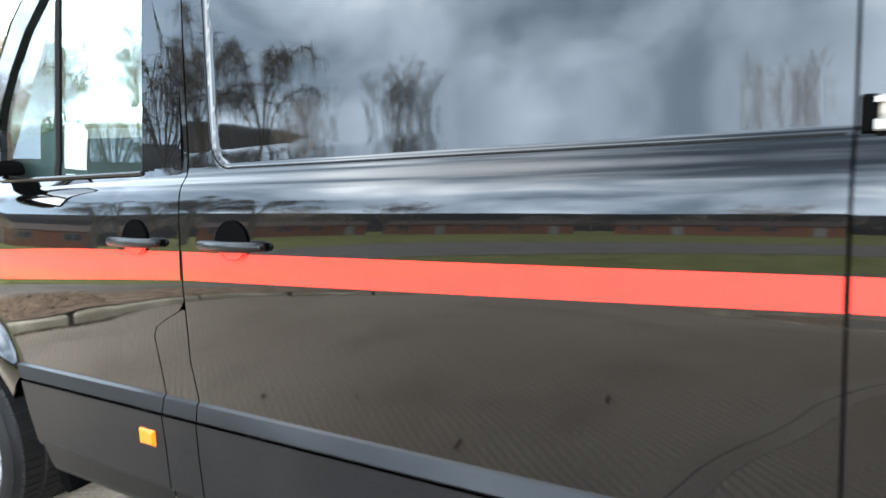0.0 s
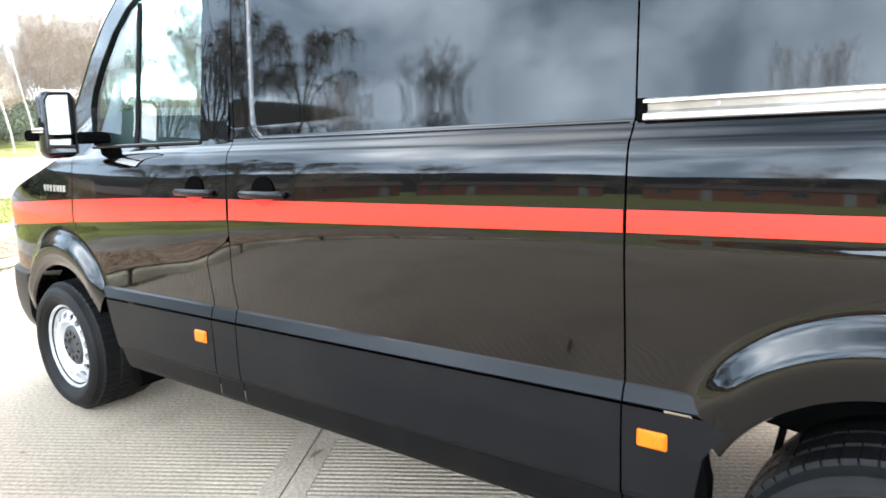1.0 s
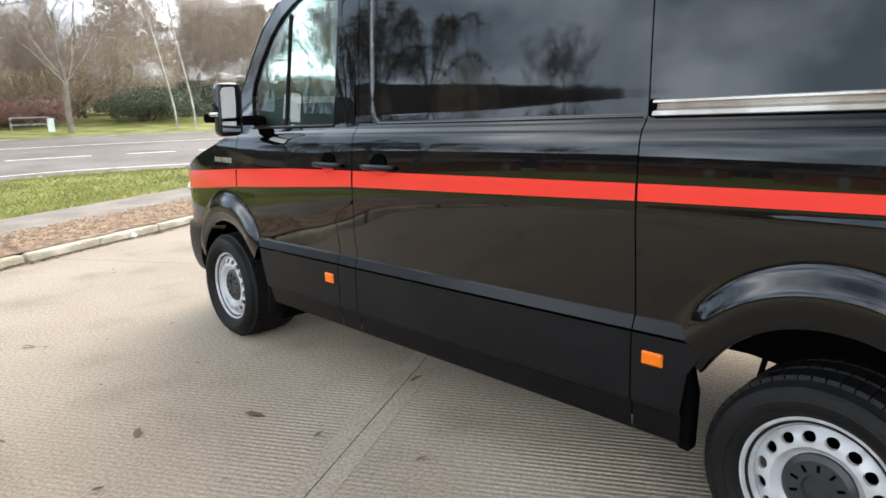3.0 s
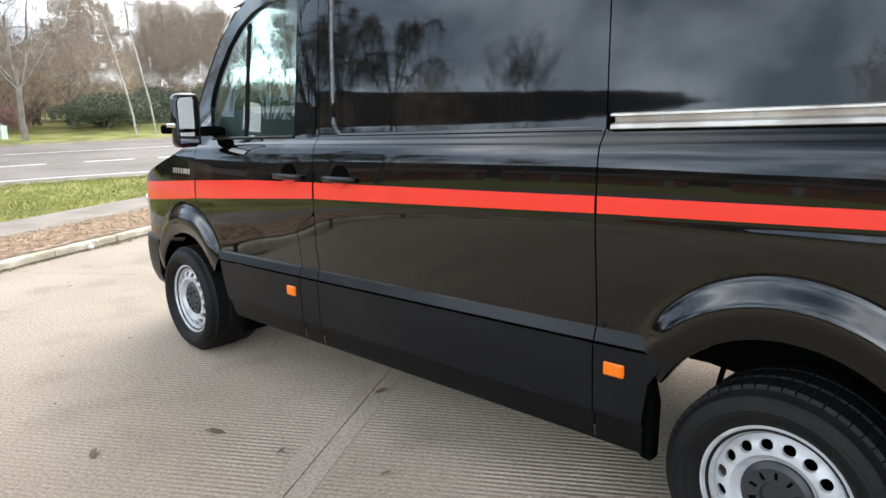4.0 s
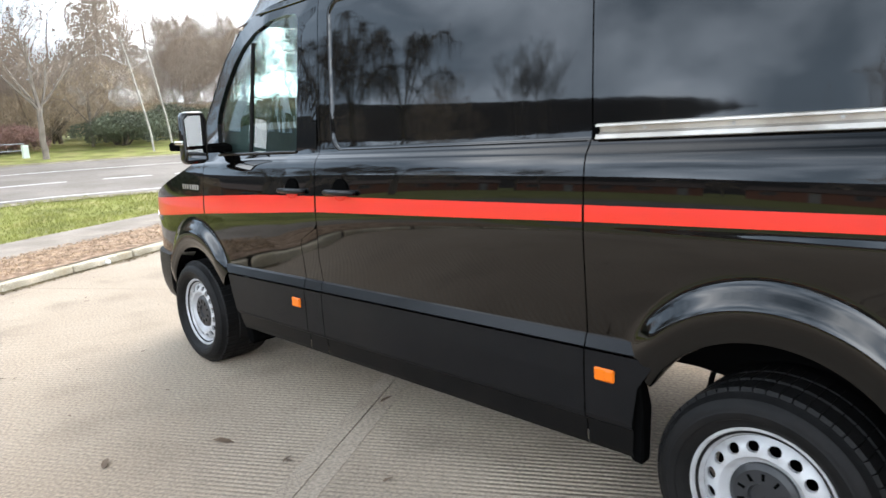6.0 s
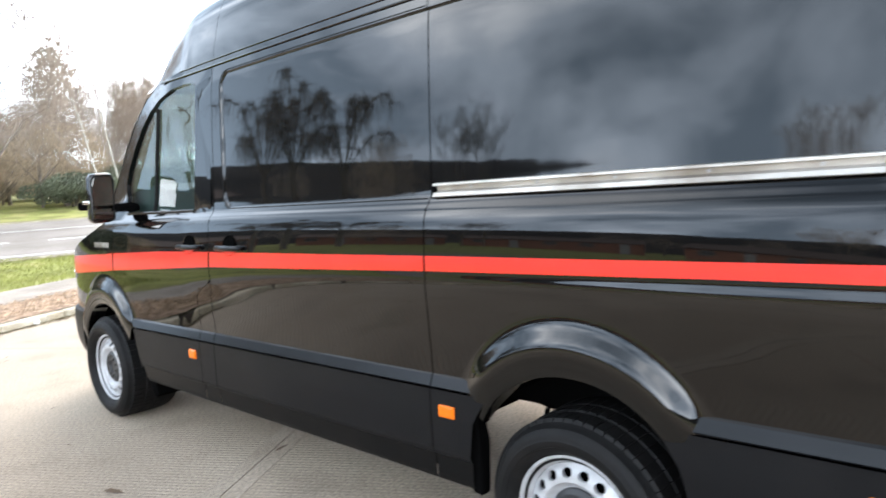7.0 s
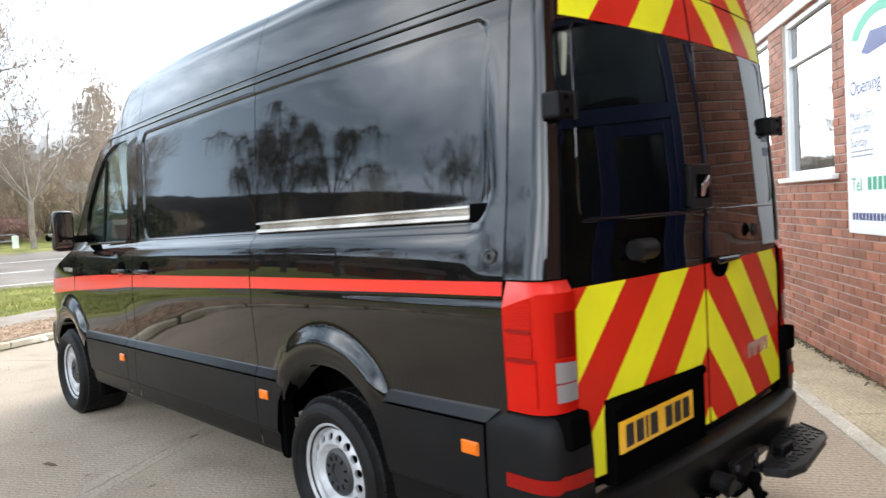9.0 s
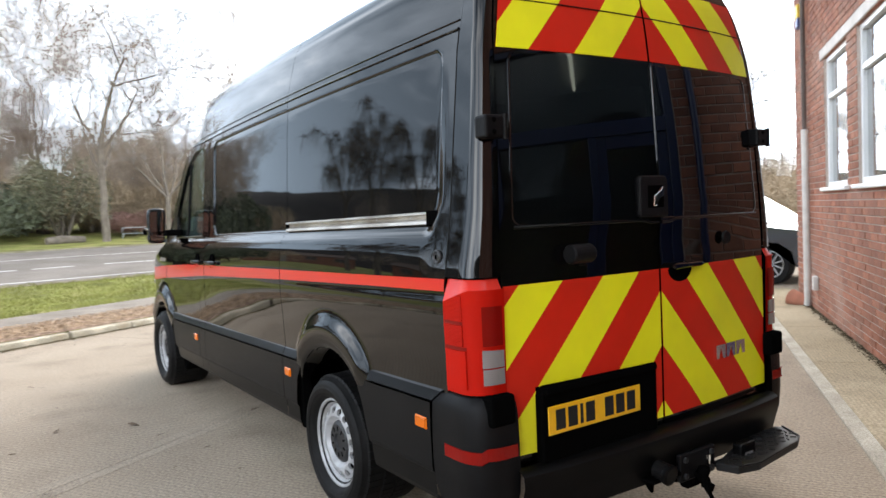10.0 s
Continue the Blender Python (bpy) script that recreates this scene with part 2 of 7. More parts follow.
def add_tube(bm, pts, radii, sides=8, caps=True):
    """A tapered tube along points."""
    pts = [Vector(p) for p in pts]
    if not hasattr(radii, "__len__"):
        radii = [radii] * len(pts)
    rings = []
    for i, p in enumerate(pts):
        d = (pts[min(i + 1, len(pts) - 1)] - pts[max(i - 1, 0)]).normalized()
        a = d.orthogonal().normalized() if i == 0 else (a - d * a.dot(d)).normalized()
        b = d.cross(a)
        rings.append([bm.verts.new(p + (a * math.cos(2 * math.pi * k / sides) + b * math.sin(2 * math.pi * k / sides)) * radii[i]) for k in range(sides)])
    for r0, r1 in zip(rings, rings[1:]):
        for k in range(sides):
            bm.faces.new((r0[k], r0[(k + 1) % sides], r1[(k + 1) % sides], r1[k]))
    if caps:
        bm.faces.new(rings[0][::-1])
        bm.faces.new(rings[-1])


def tube(pts, radii, sides=8):
    bm = bmesh.new()
    add_tube(bm, pts, radii, sides)
    return bm


def add_prism(bm, outline, axis, lo, hi):
    """A flat outline of (u, v) pairs swept along an axis: 0 (y, z), 1 (x, z) or 2 (x, y)."""
    def at(u, v, w):
        return ((w, u, v), (u, w, v), (u, v, w))[axis]
    a = [bm.verts.new(at(u, v, lo)) for u, v in outline]
    b = [bm.verts.new(at(u, v, hi)) for u, v in outline]
    bm.faces.new(a)
    bm.faces.new(b[::-1])
    for i in range(len(a)):
        j = (i + 1) % len(a)
        bm.faces.new((a[i], b[i], b[j], a[j]))


def prism(outline, axis, lo, hi, bevel=0.0):
    bm = bmesh.new()
    add_prism(bm, outline, axis, lo, hi)
    if bevel:
        bmesh.ops.bevel(bm, geom=list(bm.edges), offset=bevel, segments=1, affect="EDGES")
    return bm


def lathe(profile, centre, axis_dir, sides=48):
    """A turned shape: profile of (distance along axis, radius)."""
    bm = bmesh.new()
    ax = Vector(axis_dir).normalized()
    u = ax.orthogonal().normalized()
    v = ax.cross(u)
    c = Vector(centre)
    rings = [[bm.verts.new(c + ax * d + (u * math.cos(2 * math.pi * k / sides) + v * math.sin(2 * math.pi * k / sides)) * r) for k in range(sides)] for d, r in profile]
    for r0, r1 in zip(rings, rings[1:]):
        for k in range(sides):
            bm.faces.new((r0[k], r0[(k + 1) % sides], r1[(k + 1) % sides], r1[k]))
    return bm


def hermite(xs, ys):
    """A smooth curve through (x, y) pairs without overshoot."""
    xs, ys = np.array(xs, float), np.array(ys, float)
    d = np.diff(ys) / np.diff(xs)
    m = np.concatenate(([d[0]], np.where(d[:-1] * d[1:] > 0, 2 * d[:-1] * d[1:] / (d[:-1] + d[1:] + 1e-12), 0), [d[-1]]))

    def at(x):
        x = float(min(max(x, xs[0]), xs[-1]))
        i = int(min(max(np.searchsorted(xs, x) - 1, 0), len(xs) - 2))
        h = xs[i + 1] - xs[i]
        t = (x - xs[i]) / h
        return float((1 + 2 * t) * (1 - t) ** 2 * ys[i] + t * (1 - t) ** 2 * h * m[i] + t * t * (3 - 2 * t) * ys[i + 1] + t * t * (t - 1) * h * m[i + 1])
    return at


def lin(pairs):
    a, b = [p[0] for p in pairs], [p[1] for p in pairs]
    return lambda v: float(np.interp(v, a, b))


def steps(lo, hi, step, extra=()):
    n = max(1, round((hi - lo) / step))
    out = sorted({round(lo + (hi - lo) * i / n, 5) for i in range(n + 1)} | {e for e in extra if lo < e < hi})
    keep = [out[0]]
    for v in out[1:]:
        if v - keep[-1] > 1e-4:
            keep.append(v)
    return keep


# ---------------------------------------------------------------- the van
# x runs from nose (-) to tail (+), rear hub at x = 0; the near side is y = 0, the middle y = MID
MID, WB, HUB = 0.992, -3.64, 0.340
van = thing("van", (-1.7, MID, 0), "black high-roof panel van with red stripe on concrete yard", "van")

section = hermite([0.34, 0.45, 0.70, 0.80, 0.95, 1.10, 1.22, 1.32, 1.36, 1.395, 1.415, 1.60, 1.80, 2.02, 2.06, 2.10, 2.20, 2.32, 2.42, 2.49, 2.55, 2.60, 2.63],
                  [0.030, 0.018, 0.011, 0.009, 0.003, -0.003, 0.001, 0.009, 0.021, 0.046, 0.051, 0.060, 0.071, 0.086, 0.090, 0.097, 0.114, 0.142, 0.174, 0.217, 0.287, 0.40, 0.54])
nose = hermite([-4.75, -4.62, -4.50, -4.30, -4.05, -3.80, -3.50, -3.2], [0.50, 0.26, 0.160, 0.085, 0.042, 0.022, 0.008, 0.0])


def barrel(x, z):
    """The upper side is barrelled along its length."""
    d = max(-1.9, min(x, 1.05) + 0.6)
    t = min(1.0, max(0.0, (z - 0.60) / 0.85))
    return d * d / 76.0 * t ** 1.2


def rake(x, z):
    return z + 0.014 * (x + 0.56) * min(1.0, max(0.0, (z - 0.36) / 0.25))


def rounded_inside(x, z, x0, x1, z0, z1, r):
    """Distance into a rounded rectangle, negative outside."""
    qx, qz = abs(x - (x0 + x1) / 2) - (x1 - x0) / 2 + r, abs(z - (z0 + z1) / 2) - (z1 - z0) / 2 + r
    return -(math.hypot(max(qx, 0), max(qz, 0)) + min(max(qx, qz), 0) - r)


def recess(x, z):
    """The blank window panels are pressed in."""
    d = max(rounded_inside(x, z, -2.10, -0.30, 1.402, 2.102, 0.075) if x < -0.593 else -1,
            rounded_inside(x, z, -0.80, 0.950, 1.402, 2.102, 0.075) if x >= -0.593 else -1)
    t = min(1.0, max(0.0, d / 0.012))
    return 0.009 * t * t * (3 - 2 * t)


def ledge(x, z):
    """Body line under the stripe, stronger towards the tail."""
    g = min(1.0, max(0.0, (x + 1.1) / 1.7))
    t = min(1.0, max(0.0, (z - 1.108) / 0.032))
    u = min(1.0, max(0.0, (z - 0.80) / 0.25))
    return -0.0042 * g * (1 - t * t * (3 - 2 * t)) * u


def tail_section(z):
    """Side profile at the tail, where the belt shoulder has died out."""
    return section(z) if z <= 1.22 or z >= 2.04 else section(1.22) + (section(2.04) - section(1.22)) * (z - 1.22) / 0.82


def side(x, z):
    """The belt shoulder sweeps up and fades towards the tail."""
    k = min(1.0, max(0.0, (x - 0.90 + 0.05 * min(1.0, max(0.0, (1.50 - z) / 0.1))) / 0.10))
    k = k * k * (3 - 2 * k)
    return section(z) * (1 - k) + tail_section(z) * k if k else section(z)


def skin(x, z, off=0.0):
    return Vector((x, side(x, z) + nose(x) + barrel(x, z) + recess(x, z) + ledge(x, z) - off, rake(x, z)))


def sheet(rows, rim=0.02):
    """A skin panel from rows of points, its edges turned inwards."""
    bm = bmesh.new()
    vs = [[bm.verts.new(p) for p in r] for r in rows]
    for a, b in zip(vs, vs[1:]):
        for i in range(len(a) - 1):
            bm.faces.new((a[i], a[i + 1], b[i + 1], b[i]))
    if rim:
        loop = vs[0] + [r[-1] for r in vs[1:]] + vs[-1][-2::-1] + [r[0] for r in vs[-2:0:-1]]
        inner = [bm.verts.new(v.co + Vector((0, rim, 0))) for v in loop]
        for i in range(len(loop)):
            j = (i + 1) % len(loop)
            bm.faces.new((loop[i], inner[i], inner[j], loop[j]))
    return bm


gap_b = lin([(0.34, -2.165), (0.70, -2.168), (0.87, -2.200), (1.03, -2.195), (1.12, -2.196), (1.4, -2.208), (2.15, -2.188)])
door_rear = lin([(0.34, -2.325), (0.58, -2.315), (0.74, -2.328), (0.93, -2.358), (0.965, -2.340), (1.025, -2.205), (1.045, -2.195), (1.12, -2.196), (1.4, -2.208)])
GAP_C, PILLAR = -0.595, 1.036
Z_STRIP, Z_EAVE = 0.752, 2.148
fine_z = [1.09, 1.1, 1.105, 1.11, 1.115, 1.12, 1.125, 1.13, 1.135, 1.14, 1.145, 0.45, 0.70, 0.705, 0.71, 0.76, 1.35, 1.36, 1.37, 1.38, 1.39, 1.397, 1.402, 1.406, 1.41, 1.415, 1.42, 2.08, 2.085, 2.09, 2.095, 2.10, 2.105, 2.11, 2.12]
corner_z = [1.43, 1.44, 1.45, 1.46, 1.47, 2.07, 2.06, 2.05, 2.04, 2.03]


def rows_between(z0, z1, xl, xr, dz=0.03, us=None, off=0.0):
    us = us or steps(0, 1, 0.03)
    return [[skin(xl(z) + (xr(z) - xl(z)) * u, z, off) for u in us] for z in steps(z0, z1, dz, fine_z + corner_z)]


G = 0.0028
# sliding door
slide = part("sliding_door", sheet(rows_between(Z_STRIP, Z_EAVE, lambda z: gap_b(z) + G, lambda z: GAP_C - G,
             us=steps(0, 1, 0.025, [0.05, 0.054, 0.058, 0.062, 0.066, 0.07, 0.08, 0.083, 0.086, 0.089, 0.092, 0.095, 0.1, 0.105, 0.11, 0.115, 0.12, 0.13]))), PAINT, van, smooth=True)
# front door below the window
front_edge = lin([(0.34, -3.03), (0.45, -3.075), (0.70, -3.14), (0.78, -3.22), (0.90, -3.34), (1.0, -3.42), (1.16, -3.44), (1.36, -3.45), (1.41, -3.45)])
fdoor = part("front_door", sheet(rows_between(Z_STRIP, 1.40, lambda z: front_edge(z) + G, lambda z: door_rear(z) - G)), PAINT, van, smooth=True)
part("lower_pillar_panel", sheet(rows_between(Z_STRIP, 1.02, lambda z: door_rear(z) + G, lambda z: gap_b(z) - G, us=steps(0, 1, 0.25))), PAINT, van, smooth=True)


AZ, R_OUT, R_IN = 0.40, 0.535, 0.418


def arch_x(cx):
    """Middle of a wheel opening, a little behind its hub."""
    return cx + (0.008 if cx == 0 else 0.03)


def arch_z(x, cx, floor, r=R_OUT - 0.02):
    """Lower edge of a side panel over a wheel, hidden behind the flare."""
    d = r * r - (x - arch_x(cx)) ** 2
    return max(floor, AZ + 0.07 + math.sqrt(d)) if d > 0 else floor


qz = steps(1.06, Z_EAVE, 0.03, fine_z + corner_z)
qcols = []
for x in steps(GAP_C + G, PILLAR - G, 0.028, [0.86, 0.87, 0.88, 0.89, 0.90, 0.91, 0.92, 0.93, 0.94, 0.95, 0.955, 0.96, 0.965, 0.97, 0.975, 0.98, 0.985, 0.99, 1.0, 1.01, 1.02]):
    lo = arch_z(x, 0, Z_STRIP)
    qcols.append([skin(x, lo + (1.06 - lo) * k / 12) for k in range(12)] + [skin(x, z) for z in qz])
quarter = part("rear_side_panel", sheet(qcols), PAINT, van, smooth=True)

# front wing
bonnet_line = lin([(-4.66, 1.02), (-4.5, 1.10), (-4.2, 1.20), (-3.8, 1.30), (-3.6, 1.36), (-3.45, 1.40), (-3.1, 1.41)])
wcols = []
for x in steps(-4.64, -3.40, 0.03) + [-3.36, -3.30, -3.24, -3.18, -3.14]:
    lo, hi = arch_z(x, WB, 0.735), bonnet_line(x)
    xr = x
    wcols.append([skin(min(xr, front_edge(lo + (hi - lo) * k / 24) - G) if x > -3.50 else xr, lo + (hi - lo) * k / 24) for k in range(25)])
wing = part("front_wing", sheet(wcols), PAINT, van, smooth=True)


# glossy strip that tops the skirt, and the plastic skirt below it
def strip_pt(x, z, off=0.0):
    return Vector((x, section(0.74) + nose(x) - off, rake(x, z)))


def skirt(name, xl, xr, parent, label="", dz=0.0):
    """Lower trim panel: chamfered top strip, flat face, tucked-in foot."""
    prof = [(0.756, -0.004), (0.749, 0.006), (0.709, 0.020), (0.703, 0.016), (0.700, 0.024), (0.60, 0.026), (0.47, 0.024), (0.452, 0.020), (0.445, 0.010), (0.365, 0.006), (0.345, 0.0), (0.340, -0.03)]
    us = steps(0, 1, 0.1)
    rows = []
    for z, off in prof:
        rows.append([strip_pt(xl(z) + (xr(z) - xl(z)) * u, z + dz * min(1, max(0, (z - 0.5) / 0.2)), off) for u in us])
    a = part(name + "_strip", sheet(rows[:4], 0.03), STRIP, parent, "satin black moulding strip", smooth=False)
    b = part(name, sheet(rows[4:8], 0.0), PLASTIC, parent, label, smooth=False)
    # darker black than the face, also standing for shade under the tuck
    part("trim_foot", sheet(rows[7:], 0.0), BUMPER, b, "black foot of the trim, darkened for its shade", smooth=False)
    return b


LOCKMETAL = material("dull_lock_metal", (0.04, 0.04, 0.042), 0.4, metal=0.5, var=0.15, scale=30)
STRIP = material("satin_black_moulding", (0.004, 0.004, 0.0045), 0.30, spec=0.10, coat=0.2, coat_rough=0.10, var=0.2, scale=3)
skirt("front_door_trim", lambda z: front_edge(z) + G, lambda z: door_rear(z) - G, fdoor)
skirt("pillar_trim", lambda z: door_rear(z) + G, lambda z: gap_b(z) - G, van)
skirt("sliding_door_trim", lambda z: gap_b(z) + G, lambda z: GAP_C - G, slide)
arch_fore = lin([(0.34, -0.42), (0.53, -0.408), (0.62, -0.385), (0.70, -0.325), (0.7029, -0.325), (0.703, -0.40), (0.8, -0.42)])
arch_aft = lin([(0.34, 0.435), (0.52, 0.410), (0.646, 0.352), (0.70, 0.31), (0.7029, 0.30), (0.703, 0.32), (0.76, 0.42)])
skirt("arch_front_trim", lambda z: GAP_C + G, arch_fore, van)
skirt("rear_side_trim", arch_aft, lambda z: 0.945 + (0.07 * (z - 0.703) / 0.06 if z > 0.703 else 0), van, dz=0.016)


def flare(cx, a0, a1, parent, name="wheel_arch_flare"):
    """Raised arch round a wheel opening: hollow outer fillet, rolled crown, inner lip. Each profile point: place across (0 inner, 1 outer), height."""
    prof = [(1.18, -0.003), (1.05, 0.000), (0.95, 0.003), (0.87, 0.008), (0.79, 0.016), (0.71, 0.025), (0.63, 0.033), (0.56, 0.038), (0.50, 0.0405), (0.44, 0.041), (0.36, 0.040), (0.27, 0.037), (0.22, 0.034), (0.18, 0.034), (0.08, 0.029), (0.02, 0.022), (0.0, 0.010), (0.02, -0.08)]
    rows = []
    for a in steps(a0, a1, 2.5):
        c, s_ = math.cos(radians(a)), math.sin(radians(a))
        k = min(1.0, max(0.0, (a - a0) / 14), max(0.0, (a1 - a) / 14))
        row = []
        for f_, off in prof:
            r = R_IN + (R_OUT - R_IN) * f_
            x, z = arch_x(cx) + r * c, AZ + 0.075 * f_ + r * s_
            row.append(Vector((x, section(max(z, 0.72)) + nose(x) + barrel(x, z) + ledge(x, z) - off * (0.45 + 0.55 * k), rake(x, z))))
        rows.append(row)
    return part(name, sheet(rows, 0.0), PAINT, parent, smooth=True)


flare(0.0, 30, 150, van)
flare(WB, 30, 165, wing)
for cx in (0.0, WB):
    # dark liner inside the opening
    bm = bmesh.new()
    rings = []
    for y in (0.05, 0.12, 0.40):
        rings.append([bm.verts.new((arch_x(cx) + (R_IN + 0.012) * math.cos(radians(a)), y, AZ + (R_IN + 0.012) * math.sin(radians(a)))) for a in range(0, 181 if cx else 138, 8)])
    for r0, r1 in zip(rings, rings[1:]):
        for i in range(len(r0) - 1):
            bm.faces.new((r0[i], r0[i + 1], r1[i + 1], r1[i]))
    part("wheel_arch_liner", bm, BLACK, van, smooth=True)
part("inner_arch_wall", prism([(-0.46, 0.92), (-0.46, 0.60), (-0.33, 0.60), (-0.22, 0.585), (-0.16, 0.52), (-0.10, 0.42), (0.0, 0.40), (0.55, 0.40), (0.55, 0.92)], 1, 0.30, 0.32), BLACK, van)
# mud flap before the rear wheel and behind the front wheel
part("mud_flap", prism([(-0.46, 0.66), (-0.40, 0.62), (-0.385, 0.52), (-0.388, 0.33), (-0.400, 0.315), (-0.418, 0.335), (-0.46, 0.36)], 1, 0.015, 0.07, 0.008), BLACK, van)
part("mud_flap", prism([(-3.13, 0.46), (-3.07, 0.46), (-3.03, 0.24), (-3.06, 0.22), (-3.10, 0.25)], 1, 0.05, 0.30, 0.006), BLACK, van)

# dark backing behind the shut lines, floor and far side close the body
part("body_backing", box((-2.30, 0.19, 0.45), (-0.56, 0.20, 2.02)), BLACK, van)
part("body_backing", box((-0.56, 0.19, 0.90), (1.10, 0.20, 2.02)), BLACK, van)
for x0, x1 in ((-3.02, -0.52), (0.52, 1.05)):
    part("sill_backing", box((x0, 0.055, 0.37), (x1, 0.07, 1.10)), BLACK, van)
part("sill_backing", box((-0.56, 0.11, 0.86), (1.05, 0.12, 1.36)), BLACK, van)
part("underbody", box((-4.4, 0.30, 0.42), (-0.75, 1.74, 0.48)), BLACK, van)
part("load_floor", box((-0.75, 0.20, 0.84), (1.05, 1.84, 0.90)), BLACK, van)
part("rear_axle", tube([(0, 0.3, 0.34), (0, 1.74, 0.34)], 0.05, 10), BLACK, van)
part("bulkhead", box((-2.28, 0.20, 0.5), (-2.24, 1.84, 2.25)), CABGREY, van)
part("brake_hose", tube([(-0.27, 0.28, 0.60), (-0.28, 0.26, 0.53), (-0.265, 0.25, 0.475), (-0.22, 0.25, 0.45), (-0.16, 0.26, 0.46)], 0.010, 8), BLACK, van)
part("chassis_rail", box((-2.9, 0.42, 0.38), (-0.75, 0.52, 0.44), 0.01), BLACK, van)


# far side, mirrored
def mirrored(name, rows, mat, parent, rim=0.0):
    return part(name, sheet([[Vector((p.x, 2 * MID - p.y, p.z)) for p in r] for r in rows], rim), mat, parent, smooth=True)


mirrored("far_side_panel", [[skin(x, z) for x in steps(-2.12, PILLAR, 0.4)] for z in steps(0.95, Z_EAVE, 0.1)], PAINT, van)
mirrored("far_side_sill", [[skin(x, z) for x in steps(-3.1, -0.5, 0.4)] for z in steps(0.36, 0.95, 0.1)], PAINT, van)
mirrored("far_side_rear_sill", [[skin(x, z) for x in steps(0.5, PILLAR, 0.2)] for z in steps(0.36, 0.95, 0.1)], PAINT, van)
mirrored("far_wing", [[skin(x, arch_z(x, WB, 0.5) + (bonnet_line(x) - arch_z(x, WB, 0.5)) * k / 8) for k in range(9)] for x in steps(-4.64, -3.1, 0.08)], PAINT, van)
mirrored("far_door", [[skin(x, z) for x in steps(-3.27, -2.1, 0.2)] for z in steps(0.95, 1.40, 0.09)], PAINT, van)

# roof with its tall cap sloping down to the windscreen
top = hermite([-3.28, -3.16, -2.88, -2.58, -2.22, -1.7, 1.05], [0.02, 0.28, 0.75, 0.93, 0.99, 1.0, 1.0])


def roof_pt(x, s):
    """s from 0 at the eave to 1 at the middle."""
    zs = [2.151, 2.16, 2.175, 2.195, 2.225, 2.27, 2.32, 2.38, 2.44, 2.49, 2.53, 2.56, 2.59, 2.612, 2.63]
    k = s * (len(zs) + 3)
    if k <= len(zs) - 1:
        i = min(int(k), len(zs) - 2)
        z = zs[i] + (zs[i + 1] - zs[i]) * (k - i)
        y = section(z) + barrel(x, z)
    else:
        f = (k - len(zs) + 1) / 4
        z, y = 2.63 + 0.022 * (1 - (1 - f) ** 2), 0.54 + barrel(x, 2.6) * (1 - f) + (MID - 0.54) * f
    h = top(x)
    z2 = 2.151 + (z - 2.151) * h
    pull = max(0.0, -2.55 - x) * 0.16 * (1 + (z - 2.151))
    lift = 0.016 * max(0.0, -0.6 - x) * min(1.0, max(0.0, (z2 - 2.2) / 0.3))
    return Vector((x, y + pull, rake(x, z2) + lift))


rrows = []
svals = steps(0, 1, 1 / 60)
for x in steps(-3.27, 1.045, 0.06):
    half = [roof_pt(x, s) for s in svals]
    rrows.append(half + [Vector((p.x, 2 * MID - p.y, p.z)) for p in half[-2::-1]])
part("roof", sheet(rrows, 0.0), PAINT, van, smooth=True)
# gutter line and roof joint seams
for pts, r in (([skin(x, 2.149, 0.002) for x in steps(-2.80, PILLAR, 0.12)], 0.006),
               ([roof_pt(x, 0.135) + Vector((0, -0.001, 0)) for x in steps(-2.8, PILLAR, 0.12)], 0.0045)):
    part("roof_gutter_bead", tube(pts, r, 8), PAINT, van, smooth=True)
for x in (-2.188, GAP_C, PILLAR + 0.01):
    part("roof_seam", tube([roof_pt(x, s) + Vector((0, 0.0028, 0)) for s in steps(0.0, 0.8, 0.04)], 0.0035, 6), RUBBER, van)

# window pressings: bead round the blank panels
def bead(x0, x1, z0, z1, r, open_right=False):
    pts = []
    for cx, cz, a0 in ((x0 + r, z0 + r, 270), (x0 + r, z1 - r, 180)):
        for k in range(7):
            a = radians(a0 - 15 * k)
            pts.append((cx + r * math.cos(a), cz + r * math.sin(a)))
    pts = [(x1, z0)] + pts + [(x1, z1)]
    full = []
    for (ax, az), (bx, bz) in zip(pts, pts[1:]):
        n = max(1, int(math.hypot(bx - ax, bz - az) / 0.08))
        full += [(ax + (bx - ax) * i / n, az + (bz - az) * i / n) for i in range(n)]
    return full + [pts[-1]]


part("panel_bead", tube([skin(x, z, -0.001) for x, z in bead(-2.105, GAP_C - 0.012, 1.405, 2.107, 0.075)], 0.0032, 6), RUBBER, slide, smooth=True)

# front side window: frame, glass, divider
A_POST = [(-3.66, 1.36), (-3.575, 1.50), (-3.49, 1.635), (-3.36, 1.82), (-3.23, 1.96), (-3.05, 2.085), (-2.86, 2.155), (-2.62, 2.180)]


def on_side(x, z, off=0.0):
    return Vector((x, section(z) + nose(x) + barrel(x, z) + max(0.0, -2.7 - x) * 0.14 * max(0, z - 1.39) - off, rake(x, z)))


outer = [(-2.212, 1.395), (-2.19, 2.150)] + A_POST[::-1]
inner = [(-2.43, 1.40), (-2.372, 2.065), (-2.40, 2.092), (-2.50, 2.104), (-2.66, 2.098), (-2.84, 2.062), (-2.99, 2.005), (-3.12, 1.915), (-3.235, 1.795), (-3.32, 1.675), (-3.345, 1.59), (-3.325, 1.47), (-3.30, 1.405)]


